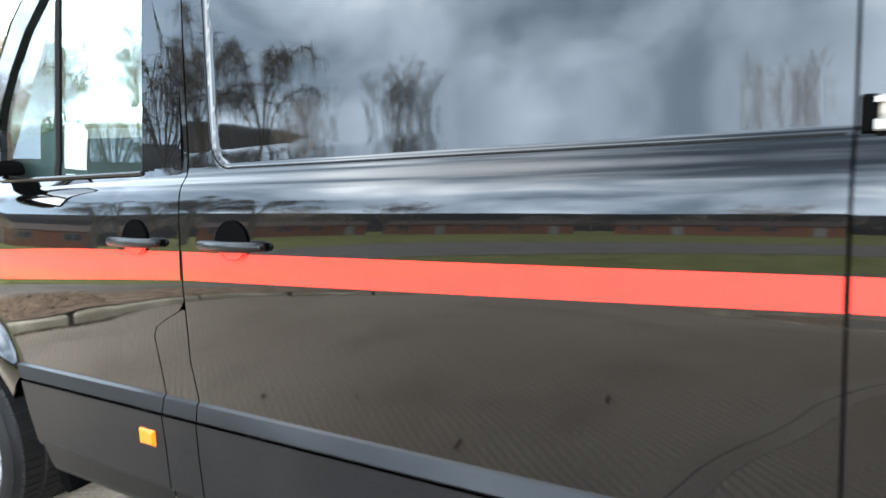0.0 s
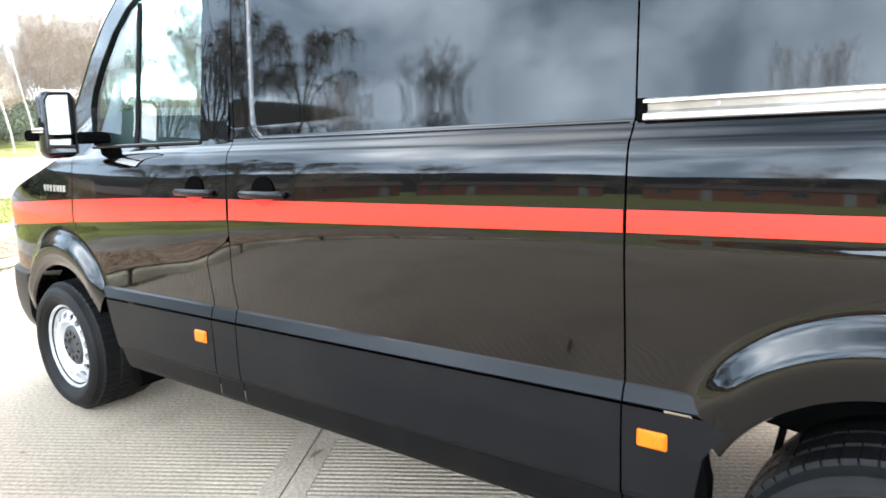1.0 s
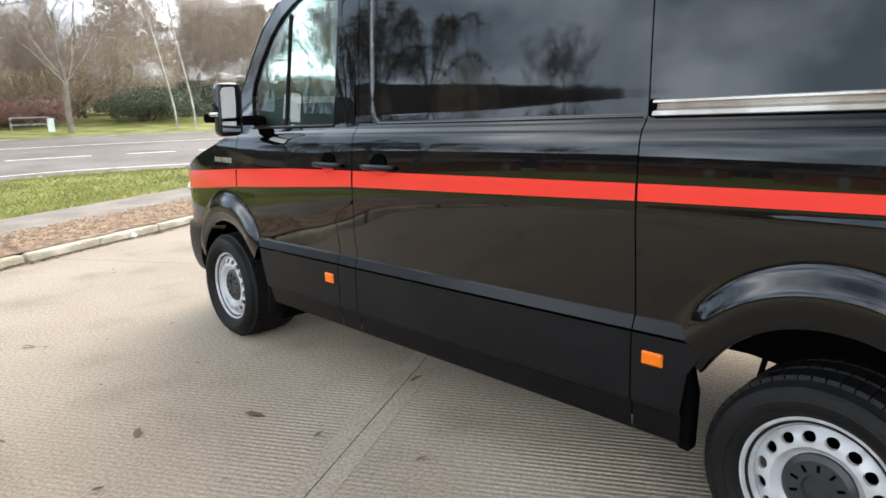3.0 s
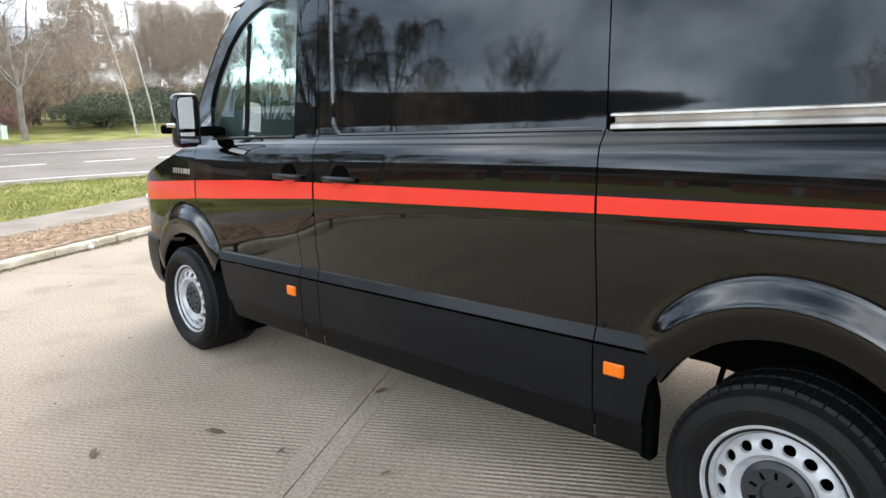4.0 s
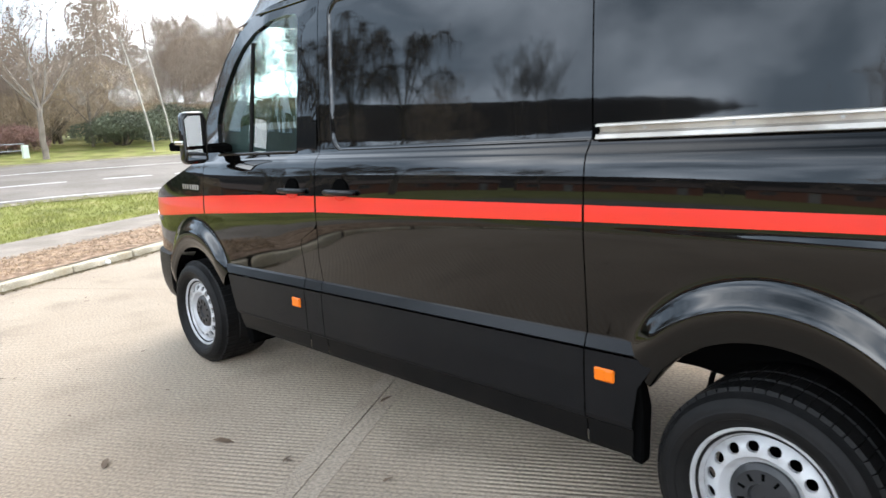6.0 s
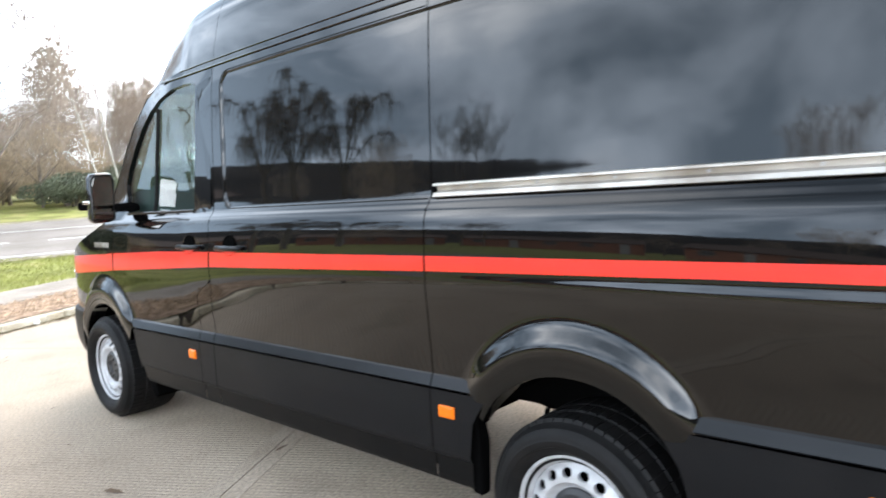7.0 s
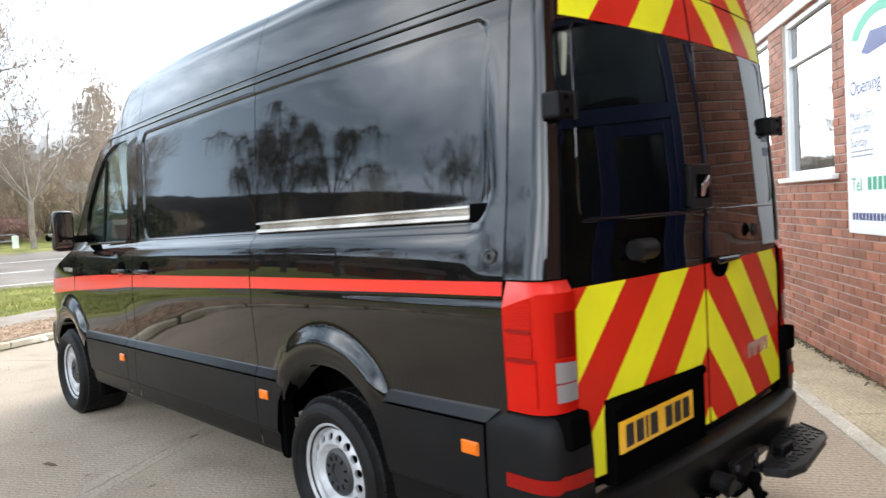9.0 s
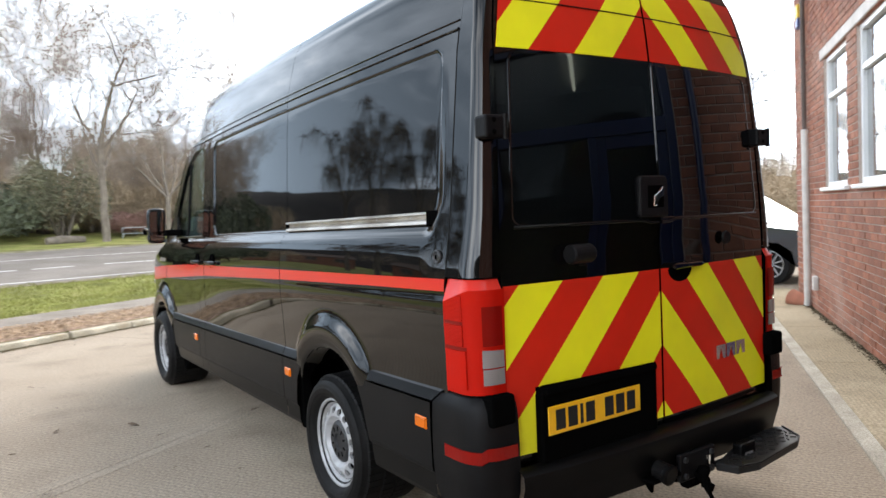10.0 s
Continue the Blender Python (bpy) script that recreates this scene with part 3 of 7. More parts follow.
def ring_mesh(out_pts, in_pts, depth, n=160):
    def resample(pts):
        """Points of the outline at even angles about the middle of the window."""
        pts = pts + [pts[0]]
        fine = [(a[0] + (b[0] - a[0]) * k / 40 + 2.85, a[1] + (b[1] - a[1]) * k / 40 - 1.76) for a, b in zip(pts, pts[1:]) for k in range(40)]
        polar = sorted((math.atan2(z, x), math.hypot(x, z)) for x, z in fine)
        t = np.linspace(-math.pi, math.pi, n, endpoint=False)
        r = np.interp(t, [p[0] for p in polar], [p[1] for p in polar], period=2 * math.pi)
        return [(-2.85 + d * math.cos(q), 1.76 + d * math.sin(q)) for q, d in zip(t, r)]
    o, i = resample(out_pts), resample(in_pts)
    bm = bmesh.new()
    layers = [[bm.verts.new(on_side(x, z, off)) for x, z in pts] for pts, off in ((o, -depth), (o, 0.0), (i, 0.0), (i, -depth))]
    for a, b in zip(layers, layers[1:]):
        for k in range(n):
            bm.faces.new((a[k], a[(k + 1) % n], b[(k + 1) % n], b[k]))
    return bm


part("window_frame", ring_mesh(outer, inner, 0.045), PAINT, fdoor, smooth=True)


def pane_mesh(pts, off):
    bm = bmesh.new()
    bm.faces.new([bm.verts.new(on_side(x, z, off)) for x, z in pts])
    bmesh.ops.triangulate(bm, faces=bm.faces)
    return bm


pane = part("side_window_pane", pane_mesh(inner, -0.015), SIDE_GLASS, fdoor)
pane.visible_shadow = False
part("window_divider", tube([on_side(-2.93 + (z - 1.40) * 0.10, z, -0.008) for z in steps(1.40, 2.01, 0.08)], 0.012, 6), RUBBER, fdoor)
part("window_seal", tube([on_side(x, 1.405, 0.004) for x in steps(-3.30, -2.43, 0.1)], 0.007, 6), STRIP, fdoor)
part("pillar_applique", pane_mesh([(-2.43, 1.408), (-2.372, 2.07), (-2.215, 2.10), (-2.235, 1.408)], 0.003), DARK_GLASS, fdoor)

# far front window, windscreen and A posts
far_inner = [Vector((p.x, 2 * MID - p.y, p.z)) for p in (on_side(x, z, -0.015) for x, z in inner)]
bm = ring_mesh(outer, inner, 0.045)
for v in bm.verts:
    v.co.y = 2 * MID - v.co.y
far_frame = part("far_window_frame", bm, PAINT, van)
bm = bmesh.new()
bm.faces.new([bm.verts.new(p) for p in far_inner])
p2 = part("far_window_pane", bm, SIDE_GLASS, far_frame)
p2.visible_shadow = False
rows = []
for x, z in A_POST:
    a = on_side(x, z, 0.0)
    row = []
    for s in steps(0, 1, 0.05):
        bulge = 0.30 * math.sin(math.pi * s) ** 0.7
        row.append(Vector((a.x - bulge, a.y + (2 * MID - 2 * a.y) * s, a.z - 0.03 * math.sin(math.pi * s))))
    rows.append(row)
ws = part("windscreen", sheet(rows, 0.0), SIDE_GLASS, van, smooth=True)
ws.visible_shadow = False
for flip in (False, True):
    pts = [on_side(x, z, -0.022) for x, z in A_POST[:6]]
    if flip:
        pts = [Vector((p.x, 2 * MID - p.y, p.z)) for p in pts]
    part("windscreen_pillar", tube(pts, 0.026, 8), PAINT, van, smooth=True)
# bonnet and nose
rows = []
for x in steps(-4.66, -3.46, 0.06):
    a = skin(x, bonnet_line(x))
    rows.append([Vector((a.x - 0.16 * math.sin(math.pi * s) ** 0.8 * (1 if x < -4.4 else 0.6), a.y + (2 * MID - 2 * a.y) * s, a.z + 0.05 * math.sin(math.pi * s))) for s in steps(0, 1, 0.1)])
part("bonnet", sheet(rows, 0.0), PAINT, van, smooth=True)
rows = []
for z in steps(0.36, 1.05, 0.1):
    a = skin(-4.64, z)
    rows.append([Vector((a.x - 0.14 * math.sin(math.pi * s) ** 0.6, a.y + (2 * MID - 2 * a.y) * s, a.z)) for s in steps(0, 1, 0.1)])
part("nose_panel", sheet(rows, 0.0), PLASTIC, van, smooth=True)
# front bumper wrapping the corner
rows = []
for x in steps(-4.66, -4.06, 0.05):
    lo = 0.33
    hi = 0.74
    row = []
    for z, off in ((hi, 0.0), (hi - 0.01, 0.022), (0.66, 0.03), (0.55, 0.028), (0.45, 0.016), (0.36, -0.01), (lo, -0.05)):
        xx = min(x, WB - math.sqrt(max(0.0, 0.50 ** 2 - (z - HUB) ** 2)) + 0.02)
        row.append(Vector((xx, section(0.7) + nose(xx) - off, rake(xx, z))))
    rows.append(row)
part("front_bumper", sheet(rows, 0.02), PLASTIC, van, smooth=True)
rows = [[skin(x, z, 0.008) for z in steps(1.0 + (x + 4.64) * -0.12, min(1.20, bonnet_line(x) - 0.01), 0.03)][:6] for x in steps(-4.64, -4.28, 0.04)]
m_ = min(len(r) for r in rows)
part("headlight", sheet([r[:m_] for r in rows], 0.01), CLEARLENS, wing, "headlight cover wrapping round the nose", smooth=True)
# cab inside
part("cab_floor", box((-3.6, 0.25, 0.50), (-2.28, 1.80, 0.54)), CABGREY, van)
bm = bmesh.new()
add_prism(bm, [(-3.72, 0.55), (-3.10, 0.60), (-2.98, 1.05), (-2.90, 1.36), (-2.96, 1.50), (-3.06, 1.54), (-3.40, 1.50), (-3.70, 1.42)], 1, 0.20, 1.84)
part("dashboard", bm, CABGREY, van)
bm = bmesh.new()
add_prism(bm, [(-3.00, 1.16), (-2.86, 1.20), (-2.80, 1.46), (-2.87, 1.56), (-3.06, 1.56)], 1, 0.80, 1.20)
dash = part("centre_console", bm, CABGREY, van)
part("air_vent", box((-2.835, 0.85, 1.355), (-2.795, 1.15, 1.49), 0.004), BLACK, dash)
for k in range(4):
    part("air_vent_slat", box((-2.80, 0.86, 1.462 - 0.032 * k), (-2.788, 1.14, 1.472 - 0.032 * k)), CABLIGHT, dash)
part("side_air_vent", box((-2.985, 0.792, 1.36), (-2.865, 0.81, 1.50), 0.004), BLACK, dash)
for k in range(5):
    part("air_vent_slat", box((-2.975, 0.786, 1.372 + 0.026 * k), (-2.875, 0.796, 1.382 + 0.026 * k)), CABGREY, dash)
part("far_door_card", box((-3.25, 1.84, 0.55), (-2.20, 1.88, 1.50), 0.01), CABLIGHT, van)
part("door_card", box((-3.2, 0.115, 0.6), (-2.25, 0.14, 1.37), 0.01), CABGREY, fdoor)
# steering wheel on the far side
bm = bmesh.new()
wm = pose(-2.78, 1.45, 1.28, 0, 62, 0)
add_tube(bm, [wm @ Vector((0.19 * math.cos(a), 0.19 * math.sin(a), 0)) for a in [2 * math.pi * k / 24 for k in range(25)]], 0.014, 8)
for a in (0.3, math.pi - 0.3, 1.5 * math.pi):
    add_tube(bm, [wm @ Vector((0, 0, 0)), wm @ Vector((0.19 * math.cos(a), 0.19 * math.sin(a), 0))], 0.016, 6)
part("steering_wheel", bm, BLACK, van, smooth=True)

# rear corner pillars and rear doors: back is x as a function of height
back = hermite([0.30, 0.50, 0.80, 1.20, 1.40, 1.60, 1.80, 2.05, 2.20, 2.32, 2.42, 2.50, 2.56], [1.238, 1.240, 1.242, 1.242, 1.240, 1.232, 1.222, 1.203, 1.186, 1.164, 1.135, 1.10, 1.06])
EDGE = 0.145


def door_edge(z):
    return EDGE + 0.006 + max(0.0, z - 1.3) * 0.055 + max(0.0, section(z) - 0.10) * 0.75


def corner(z, s):
    """Plan curve from the side panel round a soft bend to the rear door's edge: point and outward direction, s 0 to 1 along it."""
    y0, x1 = tail_section(z) + barrel(PILLAR, z), back(z) - 0.026
    edge = door_edge(z) - 0.006
    r = min(0.095, 0.8 * (edge - y0), 0.75 * (x1 - PILLAR))
    l1, la, l2 = x1 - PILLAR - r, r * math.pi / 2, edge - y0 - r
    d = s * (l1 + la + l2)
    zz = rake(PILLAR, z)
    if d <= l1:
        return Vector((PILLAR + d, y0, zz)), Vector((0, -1, 0))
    if d <= l1 + la:
        a = (d - l1) / r
        n = Vector((math.sin(a), -math.cos(a), 0))
        return Vector((x1 - r, y0 + r, zz)) + n * r, n
    return Vector((x1, y0 + r + d - l1 - la, zz)), Vector((1, 0, 0))


def corner_pt(z, s):
    return corner(z, s)[0]


def spread(z, s0, s1):
    """Stations along the corner, close together in the bend."""
    out = {s0, s1} | {round(0.02 * k, 4) for k in range(51) if s0 < 0.02 * k < s1}
    return sorted(out)


def corner_rows(z0, z1, off=0.0, s0=0.0, s1=1.0):
    out = []
    for z in steps(z0, z1, 0.03):
        row = []
        for s in spread(z, s0, s1):
            p, n = corner(z, s)
            row.append(p + n * off)
        out.append(row)
    return out


def both_sides(name, rows, mat, label="", rim=0.0, smooth=True):
    a = part(name, sheet(rows, rim), mat, van, label, smooth)
    bm = sheet([[Vector((p.x, 2 * MID - p.y, p.z)) for p in r] for r in rows], rim)
    b = part(name, bm, mat, van, label, smooth)
    return a, b


both_sides("rear_corner_pillar", corner_rows(1.207, 2.53), PAINT)
both_sides("rear_corner_pillar_foot", corner_rows(0.45, 0.77, -0.03), BLACK)
both_sides("tail_lamp_base", corner_rows(0.77, 1.207, -0.012), BLACK)
part("pillar_seam", tube([corner_pt(z, 0.0) + Vector((0.002, 0.001, 0)) for z in steps(1.21, 2.15, 0.06)], 0.0035, 6), RUBBER, van)
# tail lamps: slanted top facet, ribbed blocks, clear reversing lenses
def lamp_crease(s):
    return 1.115 + 0.048 * min(1.0, s / 0.52)


def lamp_rows(lo, hi, n, offs, s0, s1):
    """Rows of a lens between two heights that may vary round the corner."""
    out = []
    for i in range(n + 1):
        row = []
        for s in spread(0, s0, s1):
            z = lo(s) + (hi(s) - lo(s)) * i / n
            p, d = corner(z, s)
            row.append(p + d * (offs[0] + (offs[1] - offs[0]) * i / n))
        out.append(row)
    return out


def swap_side(rr, flip):
    return [[Vector((p.x, 2 * MID - p.y, p.z)) for p in r] for r in rr] if flip else rr


lamps = both_sides("tail_lamp", lamp_rows(lambda s: 0.776, lamp_crease, 14, (0.004, 0.010), 0.012, 0.985), REDSMOOTH, "red tail lamp cluster wrapping the corner", 0.012)
for la, flip in zip(lamps, (False, True)):
    # the facet's paler red stands for sky reflected in it
    part("top_facet", sheet(swap_side(lamp_rows(lamp_crease, lambda s: 1.200, 4, (0.010, -0.012), 0.012, 0.985), flip), 0.0), REDSHEEN, la, smooth=True)
    # thin dark red strips paint the shade between the lens blocks
    for z0, z1, s0, s1 in ((1.036, 1.048, 0.05, 0.43), (0.942, 0.955, 0.04, 0.48), (0.872, 0.878, 0.66, 0.97)):
        part("lens_groove", sheet(swap_side(lamp_rows(lambda s: z0, lambda s: z1, 1, (0.0112, 0.0112), s0, s1), flip), 0.0), REDDARK, la)
    for lo, hi, s0, s1, mat, nm in ((lambda s: 1.050, lambda s: lamp_crease(s) - 0.008, 0.06, 0.42, REDLENS, "lens_block"), (lambda s: 0.957, lambda s: 1.034, 0.06, 0.42, REDLENS, "lens_block"),
                                    (lambda s: 0.798, lambda s: 0.940, 0.05, 0.46, REDSMOOTH, "lens_block"), (lambda s: 0.957, lambda s: 1.102, 0.68, 0.95, REDDARK, "lens_block"),
                                    (lambda s: 0.877, lambda s: 0.947 - 0.02 * (s - 0.5), 0.67, 0.96, CLEARLENS, "reversing_lens"), (lambda s: 0.814, lambda s: 0.872, 0.675, 0.96, CLEARLENS, "reversing_lens")):
        part(nm, sheet(swap_side(lamp_rows(lo, hi, 4, (0.013, 0.013), s0, s1), flip), 0.006), mat, la, "clear reversing lens" if mat is CLEARLENS else "", smooth=False)


def rear_pt(y, z, off=0.0):
    c = abs(y - MID) / 0.81
    return Vector((back(z) - 0.027 + (0.040 + 0.014 * min(1.0, max(0.0, (z - 1.25) / 0.2))) * (1 - c * c) + off, y, rake(PILLAR, z)))


def rear_rows(y0, y1, z0, z1, off=0.0, dz=0.03, ny=14):
    return [[rear_pt(y0(z) + (y1(z) - y0(z)) * k / ny, z, off) for k in range(ny + 1)] for z in steps(z0, z1, dz)]


def sheet_x(rows, rim):
    bm = sheet(rows, 0.0)
    vs = list(bm.verts)
    n, m = len(rows), len(rows[0])
    loop = [vs[i] for i in range(m)] + [vs[r * m + m - 1] for r in range(1, n)] + [vs[(n - 1) * m + i] for i in range(m - 2, -1, -1)] + [vs[r * m] for r in range(n - 2, 0, -1)]
    inner_ = [bm.verts.new(v.co + Vector((-rim, 0, 0))) for v in loop]
    for i in range(len(loop)):
        j = (i + 1) % len(loop)
        bm.faces.new((loop[i], inner_[i], inner_[j], loop[j]))
    return bm


Z0D, Z1D = 0.50, 2.50
rdoors = []
for flip in (False, True):
    ya, yb = (lambda z: door_edge(z)), (lambda z: MID - 0.004)
    if flip:
        ya, yb = (lambda z: MID + 0.004), (lambda z: 2 * MID - door_edge(z))
    rdoors.append(part("rear_door", sheet_x(rear_rows(ya, yb, Z0D, Z1D), 0.02), PAINT, van, "black rear door with red and yellow chevrons", smooth=True))
part("rear_backing", box((1.10, 0.185, 0.45), (1.13, 1.825, 2.08)), BLACK, van)
def roof_z(y):
    """Height of the roof at its rear edge across the van."""
    y = min(y, 2 * MID - y)
    if y >= 0.575:
        f = (y - 0.575) / (MID - 0.575)
        return 2.63 + 0.022 * (1 - (1 - f) ** 2)
    lo, hi = 2.1, 2.63
    for _ in range(30):
        m = (lo + hi) / 2
        lo, hi = (m, hi) if section(m) + barrel(PILLAR, m) < y else (lo, m)
    return lo


hrows = []
for k in range(7):
    t = k / 6
    row = []
    for y in steps(0.315, 2 * MID - 0.315, 0.05):
        a = rear_pt(y, min(2.502, roof_z(y) - 0.012), 0.001)
        b = Vector((1.045, y, rake(1.045, roof_z(y))))
        bulge = math.sin(math.pi * t) * 0.012
        row.append(a.lerp(b, t) + Vector((bulge, 0, bulge)))
    hrows.append(row)
part("rear_door_header", sheet(hrows, 0.0), PAINT, van, smooth=True)

# rear windows
panes = []
for dr, flip in zip(rdoors, (False, True)):
    def yy(y):
        return 2 * MID - y if flip else y
    pts = []
    y0, y1, z0, z1, r = 0.212, MID - 0.008, 1.39, 2.04, 0.04
    tl = 0.035
    for cx, cz, a0 in ((y1 - 0.01, z0 + 0.01, 270), (y1 - 0.01, z1 - 0.01, 0), (y0 + tl + r, z1 - r, 90), (y0 + r, z0 + r, 180)):
        rr_ = 0.01 if cx > 0.9 else r
        for k in range(5):
            a = radians(a0 + 22.5 * k)
            pts.append((yy(cx + rr_ * math.cos(a)), cz + rr_ * math.sin(a)))
    panes.append((dr, flip, pts))


# chevrons
def clip(poly, a, b, c):
    """The part of a polygon of (y, z) where a*y + b*z <= c."""
    out = []
    for p, q in zip(poly, poly[1:] + poly[:1]):
        dp, dq = a * p[0] + b * p[1] - c, a * q[0] + b * q[1] - c
        if dp <= 0:
            out.append(p)
        if dp * dq < 0:
            t = dp / (dp - dq)
            out.append((p[0] + (q[0] - p[0]) * t, p[1] + (q[1] - p[1]) * t))
    return out


def decal(poly, off, mat, parent, name, flip):
    if len(poly) < 3:
        return
    bm = bmesh.new()
    zs = [p[1] for p in poly]
    z = min(zs)
    cuts = steps(min(zs), max(zs), 0.04)
    ysv = [p[0] for p in poly]
    ycuts = steps(min(ysv), max(ysv), 0.06)
    for lo, hi in zip(cuts, cuts[1:]):
        row = clip(clip(poly, 0, -1, -lo), 0, 1, hi)
        if len(row) < 3:
            continue
        for ya_, yb_ in zip(ycuts, ycuts[1:]):
            s = clip(clip(row, -1, 0, -ya_), 1, 0, yb_)
            if len(s) >= 3:
                bm.faces.new([bm.verts.new(rear_pt(2 * MID - y if flip else y, z, off)) for y, z in s])
    bmesh.ops.remove_doubles(bm, verts=bm.verts, dist=0.0003)
    part(name, bm, mat, parent, smooth=mat is DARK_GLASS)


for dr, flip, pts in panes:
    ccw = [(2 * MID - y if flip else y, z) for y, z in pts]
    decal(ccw, 0.003, DARK_GLASS, dr, "rear_window_pane", flip)
    rim_pts = [rear_pt(y, z, 0.002) for y, z in pts]
    part("window_rim", tube(rim_pts + rim_pts[:1], 0.0055, 6), PAINT, dr, smooth=True)
    ridge = [rear_pt(2 * MID - y if flip else y, 1.382 - 0.012 * (y > 0.93), 0.003) for y in steps(0.215, MID - 0.010, 0.05)]
    part("window_ledge", tube(ridge, 0.0075, 10), PAINT, dr, smooth=True)


def chevrons(dr, flip, y0, y1, z0, z1, zr, starts, width, hole=None):
    region = [(y0(z0), z0), (y1, z0), (y1, z1), (y0(z1), z1)]
    pieces = [region]
    if hole:
        hy0, hy1, hz0, hz1 = hole
        pieces = [clip(region, 1, 0, hy0), clip(clip(region, -1, 0, -hy1), 0, 1, 9), clip(clip(clip(region, -1, 0, -hy0), 1, 0, hy1), 0, -1, -hz1)]
    for reg in pieces:
        if len(reg) < 3:
            continue
        decal(reg, 0.0025, REDREFLEX, dr, "red_chevron_base", flip)
        for u in starts:
            decal(clip(clip(reg, -1, 1 / SL, -(u - zr / SL)), 1, -1 / SL, u + width - zr / SL), 0.0045, YELLOW, dr, "yellow_chevron", flip)


SL = 1.13
SEAM_Z = 2.245
for dr, flip in zip(rdoors, (False, True)):
    chevrons(dr, flip, lambda z: door_edge(z) + 0.006, MID - 0.006, 0.53, 1.168, 1.168, (0.226, 0.648, 1.071, 1.494, -0.198), 0.210,
             hole=None if flip else (0.286, 0.948, 0.5, 0.772))
    chevrons(dr, flip, lambda z: door_edge(z) + 0.004, MID - 0.006, 2.055, 2.40, 2.055, (0.132, 0.562, 0.99), 0.210)
for dr, flip in zip(rdoors, (False, True)):
    pts = [rear_pt(2 * MID - y if flip else y, SEAM_Z, 0.0045) for y in steps(door_edge(SEAM_Z) + 0.01, MID - 0.008, 0.05)]
    part("door_top_joint", tube(pts, 0.003, 5), RUBBER, dr)
# a lever and locks
part("door_lever", prism([(1.040, 1.196), (1.06, 1.210), (1.245, 1.207), (1.270, 1.196), (1.245, 1.187), (1.06, 1.182)], 0, 1.243, 1.293, 0.006), PAINT, rdoors[1])
# raised matt black shape paints the shade of the lever's hollow
part("lever_recess", prism([(1.125 + 0.080 * math.cos(radians(a)), 1.185 + 0.06 * math.sin(radians(a))) for a in range(180, 361, 20)], 0, 1.243, 1.262), BLACK, rdoors[1])
hb = part("latch_box", prism([(0.850, 1.425), (0.860, 1.415), (1.025, 1.415), (1.035, 1.425), (1.032, 1.575), (1.018, 1.590), (0.868, 1.590), (0.853, 1.575)], 0, 1.235, 1.282, 0.006), PLASTIC, rdoors[0])
# black plate on the box face paints the latch hollow's shade
part("latch_recess", prism([(0.900, 1.455), (1.000, 1.455), (1.000, 1.548), (0.900, 1.548)], 0, 1.27, 1.2835), BLACK, hb)
part("latch_lever", prism([(0.922, 1.462), (0.945, 1.462), (0.955, 1.494), (0.992, 1.504), (0.994, 1.542), (0.979, 1.542), (0.972, 1.520), (0.932, 1.508)], 0, 1.282, 1.294, 0.003), CHROME, hb)
part("deadlock_tube", lathe([(0, 0.001), (0, 0.033), (0.006, 0.038), (0.11, 0.038), (0.118, 0.033), (0.118, 0.001)], (1.272, 0.445, 1.290), (0, 1, 0), 20), PLASTIC, rdoors[0], "black slam lock housing", smooth=False)
part("deadlock_foot", box((1.250, 0.51, 1.240), (1.263, 0.545, 1.295), 0.004), PLASTIC, rdoors[0])
part("door_lock", lathe([(0, 0.001), (0.02, 0.032), (0.028, 0.028), (0.028, 0.001)], (rear_pt(1.468, 1.29).x - 0.004, 1.468, 1.30), (1, 0, 0), 20), PLASTIC, rdoors[1])
for y, parent in ((0.140, rdoors[0]), (2 * MID - 0.165, rdoors[1])):
    for z in (1.775,):
        hg = part("door_hinge", box((1.18, y - 0.058, z - 0.042), (1.25, y + 0.03, z + 0.042), 0.010, seg=2), PLASTIC, parent)
        part("hinge_pin", tube([(1.245, y + 0.034, z - 0.046), (1.245, y + 0.034, z + 0.046)], 0.011, 10), PLASTIC, hg)
        for k in (-1, 1):
            part("hinge_bolt", lathe([(0, 0.001), (0.008, 0.010), (0.010, 0.001)], (1.25, y - 0.025, z + 0.022 * k), (1, 0, 0), 8), BLACK, hg)
# maker's badge as plain chrome shapes
for k in range(3):
    y = 1.38 + 0.085 * k
    x = rear_pt(y + 0.035, 0.77).x
    part("badge_block", prism([(y, 0.735), (y + 0.02, 0.735), (y + 0.035, 0.785), (y + 0.05, 0.735), (y + 0.07, 0.735), (y + 0.07, 0.80), (y, 0.80)], 0, x - 0.006, x + 0.011), CHROME, rdoors[1])
# number plate in its black housing
hp = part("plate_housing", prism([(0.283, 0.50), (0.945, 0.50), (0.945, 0.782), (0.935, 0.797), (0.308, 0.797), (0.283, 0.772)], 0, 1.205, 1.264, 0.008), BLACK, rdoors[0])
part("plate_lamp_bar", box((1.250, 0.295, 0.764), (1.284, 0.930, 0.797), 0.012, seg=2), BLACK, hp)
pl = part("number_plate", box((1.263, 0.310, 0.608), (1.269, 0.830, 0.719), 0.003), PLATE, hp)
for k, (y, w) in enumerate([(0.352, 0.050), (0.417, 0.050), (0.482, 0.016), (0.513, 0.050), (0.620, 0.050), (0.685, 0.050), (0.750, 0.050)]):
    part("plate_bar", box((1.2692, y - 0.005, 0.624), (1.2702, y - 0.005 + w, 0.703)), PLATEBAR, pl)
